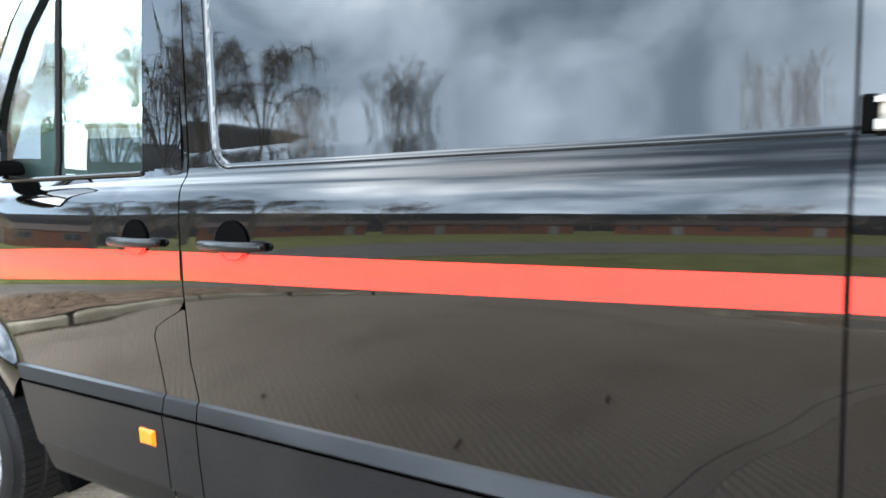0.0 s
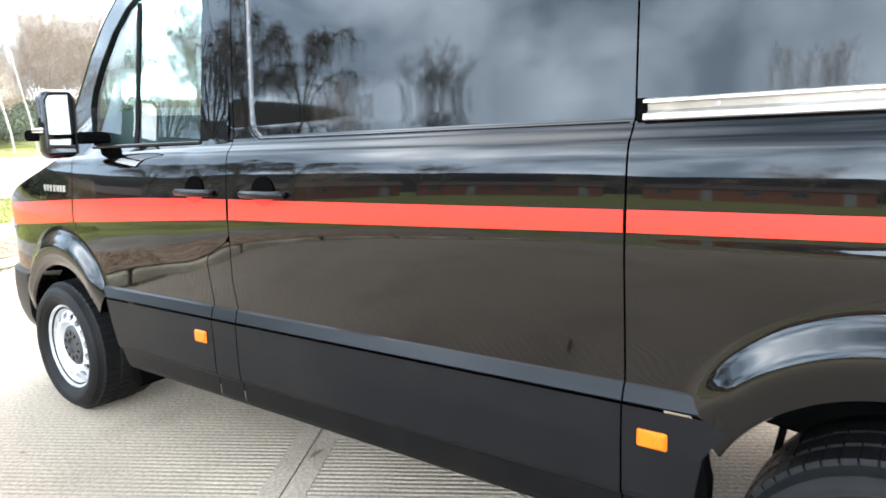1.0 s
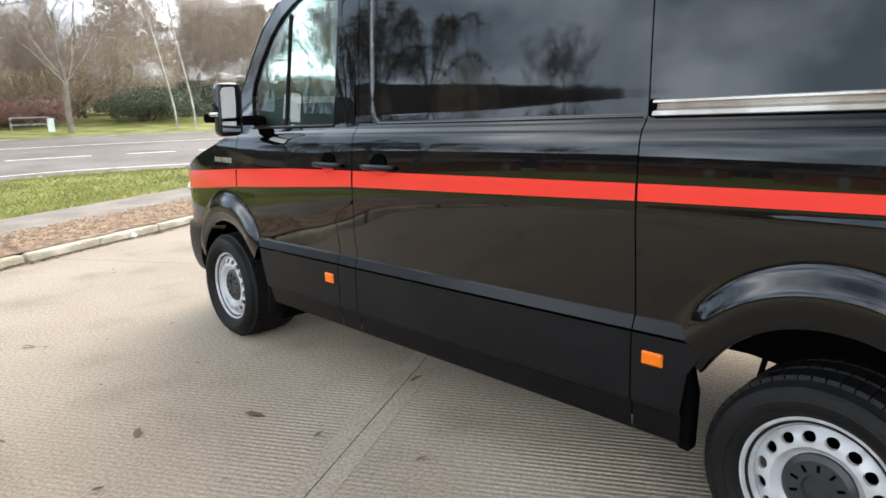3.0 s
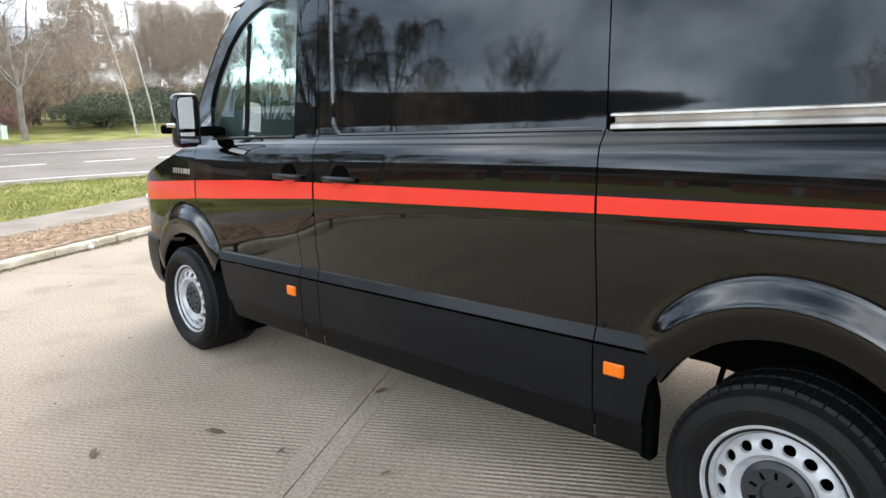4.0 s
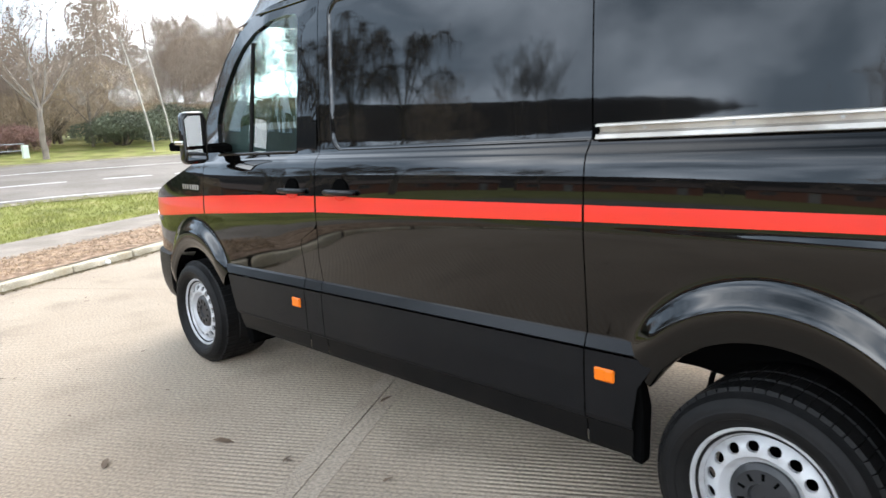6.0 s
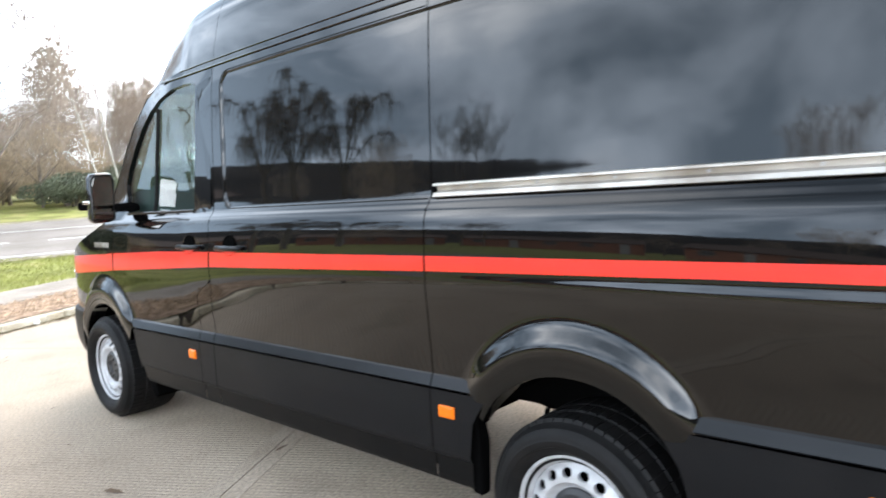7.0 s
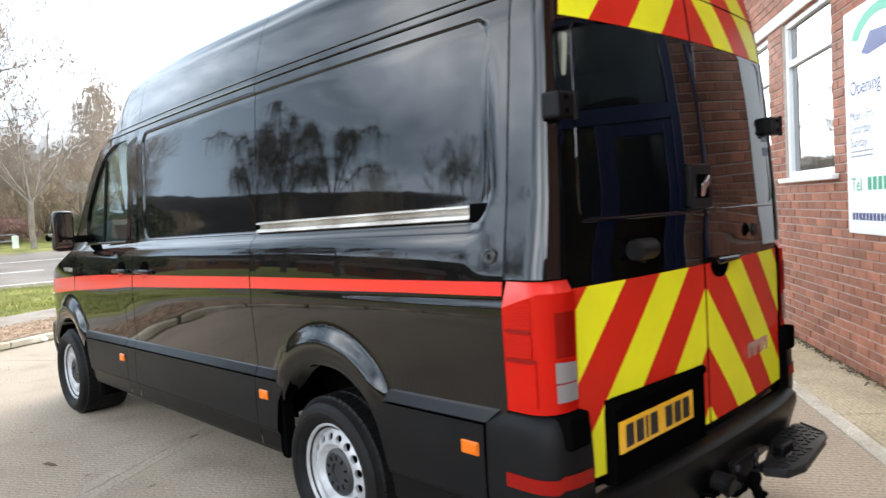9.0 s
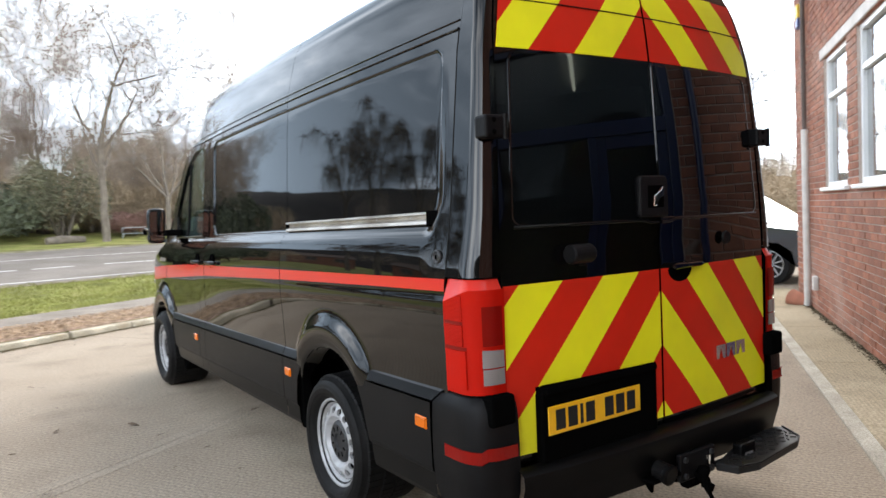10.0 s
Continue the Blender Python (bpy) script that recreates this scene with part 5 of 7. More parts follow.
def groove_material(name, ca, cb, angle, pitch, depth):
    """Tamped concrete: shallow ridges across the bay, stains at two sizes."""
    m = noise_mix_material(name, ca, cb, 0.55, 0.85, 0.12, 120, None, 60)
    n, l = m.node_tree.nodes, m.node_tree.links
    b = n["Principled BSDF"]
    tc, mp, wv, nz = n.new("ShaderNodeTexCoord"), n.new("ShaderNodeMapping"), n.new("ShaderNodeTexWave"), n.new("ShaderNodeTexNoise")
    mp.inputs["Rotation"].default_value = (0, 0, radians(angle))
    wv.wave_type, wv.bands_direction, wv.wave_profile = "BANDS", "X", "SIN"
    wv.inputs["Scale"].default_value = 0.314 / pitch
    wv.inputs["Distortion"].default_value, wv.inputs["Detail"].default_value, wv.inputs["Detail Scale"].default_value = 0.5, 2, 0.5
    l.new(tc.outputs["Object"], mp.inputs["Vector"])
    l.new(mp.outputs["Vector"], wv.inputs["Vector"])
    bp2 = n.new("ShaderNodeBump")
    bp2.inputs["Strength"].default_value, bp2.inputs["Distance"].default_value = 1.0, depth
    l.new(wv.outputs["Fac"], bp2.inputs["Height"])
    # the ridges are worn down in patches
    nz.inputs["Scale"].default_value, nz.inputs["Detail"].default_value = 1.1, 4
    l.new(tc.outputs["Object"], nz.inputs["Vector"])
    wr = n.new("ShaderNodeMapRange")
    wr.inputs["From Min"].default_value, wr.inputs["From Max"].default_value = 0.36, 0.62
    wr.inputs["To Min"].default_value, wr.inputs["To Max"].default_value = 0.22, 0.95
    l.new(nz.outputs["Fac"], wr.inputs["Value"])
    l.new(wr.outputs["Result"], bp2.inputs["Strength"])
    old = b.inputs["Normal"].links[0].from_node
    l.new(bp2.outputs["Normal"], old.inputs["Normal"])
    # the colour is darker in the grooves
    src = b.inputs["Base Color"].links[0].from_socket
    mx = n.new("ShaderNodeMix"); mx.data_type, mx.blend_type = "RGBA", "MULTIPLY"
    mr = n.new("ShaderNodeMapRange")
    mr.inputs["To Min"].default_value, mr.inputs["To Max"].default_value = 0.90, 1.02
    l.new(wv.outputs["Fac"], mr.inputs["Value"])
    mx.inputs["Factor"].default_value = 1.0
    l.new(src, mx.inputs["A"]); l.new(mr.outputs["Result"], mx.inputs["B"])
    # broad oil and tyre stains
    st = n.new("ShaderNodeTexNoise")
    st.inputs["Scale"].default_value, st.inputs["Detail"].default_value = 1.5, 9
    l.new(tc.outputs["Object"], st.inputs["Vector"])
    sr = n.new("ShaderNodeMapRange")
    sr.inputs["From Min"].default_value, sr.inputs["From Max"].default_value = 0.53, 0.76
    sr.inputs["To Min"].default_value, sr.inputs["To Max"].default_value = 1.0, 0.72
    l.new(st.outputs["Fac"], sr.inputs["Value"])
    m2 = n.new("ShaderNodeMix"); m2.data_type, m2.blend_type = "RGBA", "MULTIPLY"
    m2.inputs["Factor"].default_value = 1.0
    l.new(mx.outputs["Result"], m2.inputs["A"]); l.new(sr.outputs["Result"], m2.inputs["B"])
    l.new(m2.outputs["Result"], b.inputs["Base Color"])
    return m


CONCRETE = groove_material("tamped_concrete", (0.278, 0.224, 0.171), (0.345, 0.286, 0.224), 59, 0.033, 0.0042)
TROWEL = noise_mix_material("trowelled_concrete", (0.275, 0.225, 0.175), (0.336, 0.280, 0.222), 1.5, 0.85, 0.25, 120, None, 60)
FOOTWAY = groove_material("brushed_footway_concrete", (0.29, 0.235, 0.155), (0.40, 0.335, 0.235), 90, 0.03, 0.002)

# one sheet of land, turf for its skin
def land_z(x, y):
    k = from_kerb(x, y)
    low = -0.10 if k < 0.55 else 0.085 if k > 1.25 else -0.10 + 0.185 * (k - 0.55) / 0.7
    return rise(x, y) + low


xs = sorted({round(v, 3) for v in np.concatenate((np.linspace(-900, -70, 12), np.linspace(-70, -32, 16), np.linspace(-32, 14, 62), np.linspace(14, 70, 14), np.linspace(70, 900, 10)))})
ys = sorted({round(v, 3) for v in np.concatenate((np.linspace(-900, -70, 12), np.linspace(-70, -26, 16), np.linspace(-26, 16, 57), np.linspace(16, 60, 14), np.linspace(60, 900, 10)))})
verts = [(x, y, land_z(x, y) if abs(x) < 200 and abs(y) < 200 else rise(max(-200, min(200, x)), max(-200, min(200, y)))) for y in ys for x in xs]
nx = len(xs)
faces = [(j * nx + i, j * nx + i + 1, (j + 1) * nx + i + 1, (j + 1) * nx + i) for j in range(len(ys) - 1) for i in range(nx - 1)]
# the yard lies in a dip of the sheet
ground = tagged(raw("ground", verts, faces, GRASS), "green winter turf of the verges", "ground", kind="structure")


def band(name, line, o0, o1, dz, mat, label, category, i0=0, i1=None, crown=0.0, na=3, zfun=None):
    """A strip that follows a line between two offsets on its road side."""
    pts = line[i0:i1]
    rows = []
    for i, p in enumerate(pts):
        d = np.array(pts[min(i + 1, len(pts) - 1)]) - np.array(pts[max(i - 1, 0)])
        d = d / np.linalg.norm(d)
        nrm = np.array((d[1], -d[0]))
        row = []
        for k in range(na + 1):
            q = np.array(p) + nrm * (o0 + (o1 - o0) * k / na)
            z = (rise(q[0], q[1]) if zfun is None else zfun(q[0], q[1])) + dz + crown * math.sin(math.pi * k / na)
            row.append((q[0], q[1], z))
        rows.append(row)
    m = na + 1
    vs = [v for r in rows for v in r]
    fs = [(i * m + k, i * m + k + 1, (i + 1) * m + k + 1, (i + 1) * m + k) for i in range(len(rows) - 1) for k in range(na)]
    return tagged(raw(name, vs, fs, mat), label, category, kind="structure")


band("mulch_bed", KERB, 0.10, 1.32, 0.10, MULCH, "brown leaf mulch strip behind the kerb", "bed", crown=0.03, na=6)
band("footpath", KERB, 1.30, 2.60, 0.105, PATHTAR, "grey tarmac footpath between mulch and grass", "path")
band("road", EDGE_ROAD, 0.0, 8.9, 0.10, ASPHALT, "pale grey worn two-lane road", "road", na=8)
VERGE_MUD = noise_mix_material("muddy_verge", (0.15, 0.125, 0.09), (0.30, 0.265, 0.20), 3.0, 0.95, 0.8, 50, (0.22, 0.19, 0.13))
band("verge_edge", EDGE_ROAD, 8.9, 9.5, 0.104, VERGE_MUD, "brown muddy edge of the verge past the road", "verge", na=2)
band("verge_edge", EDGE_ROAD, -0.32, 0.0, 0.104, VERGE_MUD, "brown muddy edge of the verge along the road", "verge", na=2)
for o in (0.35, 6.1):
    band("edge_line", EDGE_ROAD, o, o + 0.10, 0.106, WHITELINE, "white painted road edge line", "road marking", na=1)
for i in range(24, 80, 7):
    band("centre_dash", EDGE_ROAD, 3.14, 3.28, 0.106, WHITELINE, "white painted centre line dash", "road marking", i, i + 6, na=1)

# the yard: bays of tamped concrete with open joints, their edge at the kerb
JD = np.array((-0.515, 0.857))       # along a joint
JN = np.array((0.857, 0.515))        # across
JO = np.array((-1.84, -0.27))


def yard_poly():
    pts = [tuple(p) for p in KERB]
    return pts + [(24.0, 18.0), (-17.0, 18.0)]


def clip2(poly, a, b, c):
    out = []
    for p, q in zip(poly, poly[1:] + poly[:1]):
        dp, dq = a * p[0] + b * p[1] - c, a * q[0] + b * q[1] - c
        if dp <= 0:
            out.append(p)
        if dp * dq < 0:
            t = dp / (dp - dq)
            out.append((p[0] + (q[0] - p[0]) * t, p[1] + (q[1] - p[1]) * t))
    return out


yard = tagged(new("yard"), "tamped pale concrete yard with joints", "yard", kind="structure")
WIDTH = 4.6
for k in range(-5, 7):
    c0 = float(JN @ JO) + WIDTH * k
    for j in range(-4, 5):
        e0 = float(JD @ JO) + 3.1 + 6.5 * j
        poly = clip2(clip2(yard_poly(), -JN[0], -JN[1], -(c0 + 0.003)), JN[0], JN[1], c0 + WIDTH - 0.003)
        poly = clip2(clip2(poly, -JD[0], -JD[1], -(e0 + 0.003)), JD[0], JD[1], e0 + 6.5 - 0.003) if len(poly) > 2 else []
        if len(poly) < 3:
            continue
        bm = bmesh.new()
        tp = [bm.verts.new((x, y, 0.0)) for x, y in poly]
        bt = [bm.verts.new((x, y, -0.06)) for x, y in poly]
        bm.faces.new(tp)
        for i in range(len(tp)):
            bm.faces.new((tp[i], bt[i], bt[(i + 1) % len(tp)], tp[(i + 1) % len(tp)]))
        bmesh.ops.triangulate(bm, faces=[f for f in bm.faces if len(f.verts) > 4])
        part("concrete_bay", bm, CONCRETE, yard)
for k in range(-2, 3):
    c0 = float(JN @ JO) + WIDTH * k
    for lo, hi in ((-0.10, -0.003), (0.003, 0.10)):
        a, b = JN * (c0 + lo) + JD * -9.0, JN * (c0 + hi) + JD * -9.0
        c, d = b + JD * 17, a + JD * 17
        poly = [tuple(q) for q in (a, b, c, d)]
        if from_kerb(*(JN * c0)) > -3:
            continue
        bm = bmesh.new()
        add_prism(bm, poly, 2, -0.01, 0.002)
        part("trowelled_margin", bm, TROWEL, yard)
JOINT = material("joint_filler", (0.24, 0.205, 0.165), 0.9, var=0.25, scale=12)
part("joint_bed", box((-30, -30, -0.03), (30, 25, -0.018)), JOINT, yard)

# kerb stones one by one along the curve
kerb = tagged(new("yard_kerb"), "row of worn mossy concrete kerb stones", "kerb", kind="structure")
stones = []
dens = []
for a, b in zip(KERB, KERB[1:]):
    n = max(1, int(np.linalg.norm(b - a) / 0.05))
    dens += [a + (b - a) * i / n for i in range(n)]
start = dens[0]
for p in dens:
    if np.linalg.norm(p - start) >= 0.91:
        stones.append((start, p))
        start = p
stone_bm = box((0.0, -0.065, -0.08), (0.912, 0.065, 0.088), 0.022, seg=2)
first = part("kerb_stone", stone_bm, KERBSTONE, kerb)
for i, (a, b) in enumerate(stones):
    d = b - a
    ob = first if i == 0 else first.copy()
    if i:
        scene.collection.objects.link(ob)
    nrm = np.array((d[1], -d[0])) / np.linalg.norm(d)
    c = a + nrm * 0.065
    ob.matrix_basis = pose(c[0], c[1], random.uniform(-0.006, 0.003), random.uniform(-1.2, 1.2), 0, math.degrees(math.atan2(d[1], d[0])) + random.uniform(-0.6, 0.6))

# litter on the concrete: leaves, twigs, a pale stone at the kerb
LEAF = material("dead_leaf", (0.10, 0.065, 0.04), 0.8, random_tint=0.4, var=0.2)
SCRAP = material("pale_scrap", (0.75, 0.75, 0.73), 0.7, var=0.1)
bm = bmesh.new()
bmesh.ops.create_icosphere(bm, subdivisions=2, radius=0.045)
for v in bm.verts:
    v.co = Vector((v.co.x * 1.3, v.co.y * 0.9, v.co.z * 0.8)) * (1 + 0.25 * noise.noise(v.co * 18))
st = part("stone", bm, SCRAP)
st.location = (-8.18, 0.95, 0.025)
tagged(st, "pale broken stone lying by the kerb", "stone")
bm = bmesh.new()
rnd = random.Random(5)
for k in range(70):
    x, y = rnd.uniform(-8, 2.5), rnd.uniform(-4.5, 1.0)
    if k < 12:
        x, y = [(-2.60, -1.00), (-2.375, -0.52), (-2.14, 0.325), (-4.44, -1.04), (-1.2, -0.5), (-1.9, -0.9), (-2.2, -1.3), (-3.3, -0.4), (-0.9, -0.2), (-3.6, -1.4), (0.3, -0.4), (-0.3, 0.2)][k]
    s = rnd.uniform(0.012, 0.035) * (1.6 if k < 4 else 1)
    m = pose(x, y, 0.008, rnd.uniform(-12, 12), rnd.uniform(-12, 12), rnd.uniform(0, 360))
    pts = [(-1, 0, 0), (-0.4, 0.35, 0.15), (0.5, 0.3, 0.1), (1.1, 0, 0.05), (0.4, -0.32, 0.12), (-0.5, -0.3, 0.1)]
    bm.faces.new([bm.verts.new(m @ Vector((px * s, py * s, pz * s))) for px, py, pz in pts])
tagged(part("leaf_litter", bm, LEAF), "scattered dead leaves on the concrete", "leaves", kind="stuff")

# grass blades in tufts on the near verge
BLADE = material("grass_blade", (0.215, 0.22, 0.064), 0.8, var=0.3, scale=1.6, spec=0.1)
rg = random.Random(9)
v, f = [], []
while len(v) < 120000:
    x, y = rg.uniform(-16.2, -10.2), rg.uniform(-3.5, 7.0)
    if from_kerb(x, y) < 2.65 or from_road(x, y) > -0.05:
        continue
    z = land_z(x, y)
    h = rg.uniform(0.02, 0.06) * (1.5 if noise.noise(Vector((x * 0.9, y * 0.9, 0))) > 0.15 else 1)
    for k in range(3):
        a = rg.uniform(0, 6.28)
        dx, dy = math.cos(a) * 0.006, math.sin(a) * 0.006
        lx, ly = rg.uniform(-0.04, 0.04), rg.uniform(-0.04, 0.04)
        i = len(v)
        v += [(x - dx, y - dy, z - 0.01), (x + dx, y + dy, z - 0.01), (x + lx, y + ly, z + h)]
        f.append((i, i + 1, i + 2))
tagged(raw("grass_blades", v, f, BLADE, smooth=False), "short green grass blades of the verge", "grass", kind="stuff")
# bark chips and dead leaves over the mulch
CHIP = material("bark_chip", (0.34, 0.235, 0.15), 0.9, var=0.6, scale=9)
v, f = [], []
kp = [p for p in KERB if -2.6 < p[1] < 4.5]
for k in range(18000):
    i = rg.randrange(len(kp) - 1)
    a, b = kp[i], kp[i + 1]
    d = (b - a) / np.linalg.norm(b - a)
    q = a + (b - a) * rg.random() + np.array((d[1], -d[0])) * rg.uniform(0.16, 1.28)
    m = Euler((rg.uniform(-0.8, 0.8), rg.uniform(-0.8, 0.8), rg.uniform(0, 6.3))).to_matrix()
    c, s_ = Vector((q[0], q[1], 0.135 + rise(q[0], q[1])+ rg.uniform(-0.01, 0.012))), rg.uniform(0.004, 0.017)
    i = len(v)
    v += [tuple(c + m @ Vector(p) * s_) for p in ((-1, -0.25, 0), (1, -0.3, 0), (0.9, 0.3, 0.05), (-0.8, 0.3, 0.05))]
    f.append((i, i + 1, i + 2, i + 3))
tagged(raw("bark_chips", v, f, CHIP, smooth=False), "brown bark chips and dead leaves", "mulch", kind="stuff")
# soil and moss washed against the kerb's foot
v, f = [], []
for k in range(5000):
    i = rg.randrange(len(kp) - 1)
    a, b = kp[i], kp[i + 1]
    d = (b - a) / np.linalg.norm(b - a)
    q = a + (b - a) * rg.random()
    w_ = 0.035 + 0.05 * max(0.0, noise.noise(Vector((q[0] * 1.3, q[1] * 1.3, 4))) + 0.2)
    q = q - np.array((d[1], -d[0])) * abs(rg.gauss(0, w_))
    m = Euler((rg.uniform(-0.5, 0.5), rg.uniform(-0.5, 0.5), rg.uniform(0, 6.3))).to_matrix()
    c, s_ = Vector((q[0], q[1], 0.006)), rg.uniform(0.004, 0.018)
    i = len(v)
    v += [tuple(c + m @ Vector(p) * s_) for p in ((-1, -0.5, 0), (1, -0.5, 0), (0.9, 0.5, 0.05), (-0.8, 0.5, 0.05))]
    f.append((i, i + 1, i + 2, i + 3))
tagged(raw("kerb_foot_soil", v, f, material("mossy_soil", (0.16, 0.125, 0.07), 0.95, var=0.4, scale=5), smooth=False), "brown soil and moss along the kerb's foot", "soil", kind="stuff")


# ---------------------------------------------------------------- the brick building
# wall coordinates: s along the wall towards the far corner, z up, out = towards the yard
WO, WD, WN = Vector((0.37, 5.012, 0)), Vector((-0.601, 0.799, 0)).normalized(), Vector((-0.799, -0.601, 0)).normalized()
WM = Matrix.Translation(WO) @ Matrix((( WD.x, WN.x, 0, 0), (WD.y, WN.y, 0, 0), (0, 0, 1, 0), (0, 0, 0, 1)))
# local axes: x = s, y = out, z = up

BRICK = material("red_brick", (0.30, 0.115, 0.07), 0.88, var=0.22, scale=7, bump=0.35, bscale=130, random_tint=0.28, dirt=(0.46, 0.31, 0.25), dirt_amount=0.55, dirt_scale=0.9)
MORTAR = material("pale_mortar", (0.46, 0.38, 0.33), 0.95, var=0.15, scale=14, bump=0.4, bscale=120)
UPVC = material("white_upvc", (0.80, 0.81, 0.81), 0.35, var=0.03)
LINTEL = material("pale_stone_lintel", (0.62, 0.58, 0.55), 0.8, var=0.1, scale=5)
BLUE = material("blue_door_paint", (0.012, 0.024, 0.085), 0.35, var=0.06, coat=0.3)
WINGLASS = material("window_glass", (0.045, 0.05, 0.052), 0.03, coat=1.0, coat_rough=0.01, spec=0.8)
SIGNWHITE = material("sign_panel", (0.80, 0.82, 0.83), 0.4, coat=0.3, var=0.02)
SIGNBLUE = material("sign_ink_blue", (0.035, 0.05, 0.17), 0.5)
SIGNGREEN = material("sign_ink_green", (0.03, 0.33, 0.20), 0.5)
SIGNGREY = material("sign_ink_grey", (0.22, 0.25, 0.30), 0.5)
PIPEWHITE = material("pale_downpipe", (0.62, 0.6, 0.57), 0.5, var=0.1, scale=9)
DARKPIPE = material("brown_downpipe", (0.10, 0.075, 0.065), 0.6, var=0.1)
TERRACOTTA = material("clay_pipe", (0.42, 0.17, 0.11), 0.8, var=0.15, scale=9)
ALARM_Y, ALARM_B = material("alarm_yellow", (0.75, 0.5, 0.05), 0.4), material("alarm_blue", (0.04, 0.06, 0.2), 0.4)

CORNER, NEAR_END, TOP = 4.72, -12.0, 4.5
openings = [(1.31, 2.50, 1.575, 3.085, "window"), (-0.40, 0.84, 1.575, 3.085, "window"), (-4.95, -3.06, 0.02, 2.95, "door")]
building = tagged(new("building"), "red brick commercial building with white windows", "building", kind="structure")
building.matrix_basis = WM


def wall_part(name, bm, mat, parent=building, label="", smooth=False):
    ob = part(name, bm, mat, None, label, smooth)
    ob.parent = parent
    return ob


def loose_part(name, bm, mat, label="", smooth=False):
    ob = part(name, bm, mat, None, label, smooth)
    ob.matrix_basis = WM
    return ob


def wall_slab():
    bm = bmesh.new()
    cuts = sorted({NEAR_END, CORNER, *(o[0] for o in openings), *(o[1] for o in openings)})
    for a, b in zip(cuts, cuts[1:]):
        zs = [0.0, TOP]
        inside = [o for o in openings if o[0] <= a + 1e-6 and o[1] >= b - 1e-6]
        spans = [(-0.3, TOP)] if not inside else [(-0.3, inside[0][2]), (inside[0][3], TOP)]
        for z0, z1 in spans:
            add_box(bm, (a, -0.25, z0), (b, -0.009, z1))
    bmesh.ops.remove_doubles(bm, verts=bm.verts, dist=0.0001)
    return bm


wall_part("wall_north", wall_slab(), MORTAR)
wall_part("wall_end", box((CORNER - 0.25, -9.0, -0.3), (CORNER - 0.009, -0.25, TOP)), MORTAR)
wall_part("wall_back", box((NEAR_END, -9.0, -0.3), (CORNER - 0.25, -8.75, TOP)), MORTAR)
wall_part("wall_near", box((NEAR_END, -8.75, -0.3), (NEAR_END + 0.25, -0.25, TOP)), MORTAR)
wall_part("roof", box((NEAR_END - 0.2, -9.2, TOP), (CORNER + 0.2, 0.2, TOP + 0.15)), LINTEL)
wall_part("ceiling", box((NEAR_END + 0.25, -8.75, 3.3), (CORNER - 0.25, -0.25, 3.4)), UPVC)
wall_part("inner_floor", box((NEAR_END + 0.25, -8.75, -0.05), (CORNER - 0.25, -0.25, 0.02)), CABGREY)


COURSE, BRICK_L = 0.075, 0.225
MESHES = {}


def brick_mesh(length):
    key = round(length, 2)
    if key not in MESHES:
        bm = box((0, -0.05, 0), (max(key - 0.010, 0.02), 0.0, COURSE - 0.011), 0.0035)
        me = bpy.data.meshes.new("brick")
        bmesh.ops.recalc_face_normals(bm, faces=bm.faces)
        bm.to_mesh(me)
        bm.free()
        me.materials.append(BRICK)
        MESHES[key] = me
    return MESHES[key]


def lay_bricks():
    """Stretcher bond; whole bricks near the yard's corner are single pieces, the rest one joined mesh."""
    rb = random.Random(11)
    single = []
    verts, faces = [], []
    for row in range(int(TOP / COURSE)):
        z = row * COURSE
        s = NEAR_END - (BRICK_L / 2 if row % 2 else 0)
        if z > 4.4:
            continue
        while s < CORNER:
            a, b = max(s, NEAR_END), min(s + BRICK_L, CORNER)
            s += BRICK_L
            pieces = [(a, b)]
            for o in openings:
                nxt = []
                for p, q in pieces:
                    if q > o[0] and p < o[1] and z + COURSE * 0.6 > o[2] and z + COURSE * 0.4 < o[3]:
                        if p < o[0]:
                            nxt.append((p, o[0]))
                        if q > o[1]:
                            nxt.append((o[1], q))
                    else:
                        nxt.append((p, q))
                pieces = nxt
            for p, q in pieces:
                if q - p < 0.04:
                    continue
                d = rb.uniform(-0.0035, 0.0025)
                if -0.75 < p < 1.45 and 0.15 < z < 1.42 and len(single) < 300:
                    single.append((p + 0.005, d, z + 0.005, q - p))
                else:
                    i = len(verts)
                    x0, x1, y0, y1, z0, z1, e = p + 0.005, q - 0.005, -0.05, d, z + 0.0055, z + COURSE - 0.0055, 0.0035
                    verts += [(x0, y0, z0), (x1, y0, z0), (x1, y0, z1), (x0, y0, z1), (x0, y1 - e, z0), (x1, y1 - e, z0), (x1, y1 - e, z1), (x0, y1 - e, z1),
                              (x0 + e, y1, z0 + e), (x1 - e, y1, z0 + e), (x1 - e, y1, z1 - e), (x0 + e, y1, z1 - e)]
                    for q_ in ((0, 1, 5, 4), (1, 2, 6, 5), (2, 3, 7, 6), (3, 0, 4, 7), (4, 5, 9, 8), (5, 6, 10, 9), (6, 7, 11, 10), (7, 4, 8, 11), (8, 9, 10, 11)):
                        faces.append(tuple(i + k for k in q_))
    return single, verts, faces


BRICK_ISLE = BRICK.copy()
BRICK_ISLE.name = "red_brick_joined"
for nd in BRICK_ISLE.node_tree.nodes:
    if nd.bl_idname == "ShaderNodeObjectInfo":
        geo = BRICK_ISLE.node_tree.nodes.new("ShaderNodeNewGeometry")
        for lk_ in list(nd.outputs["Random"].links):
            BRICK_ISLE.node_tree.links.new(geo.outputs["Random Per Island"], lk_.to_socket)


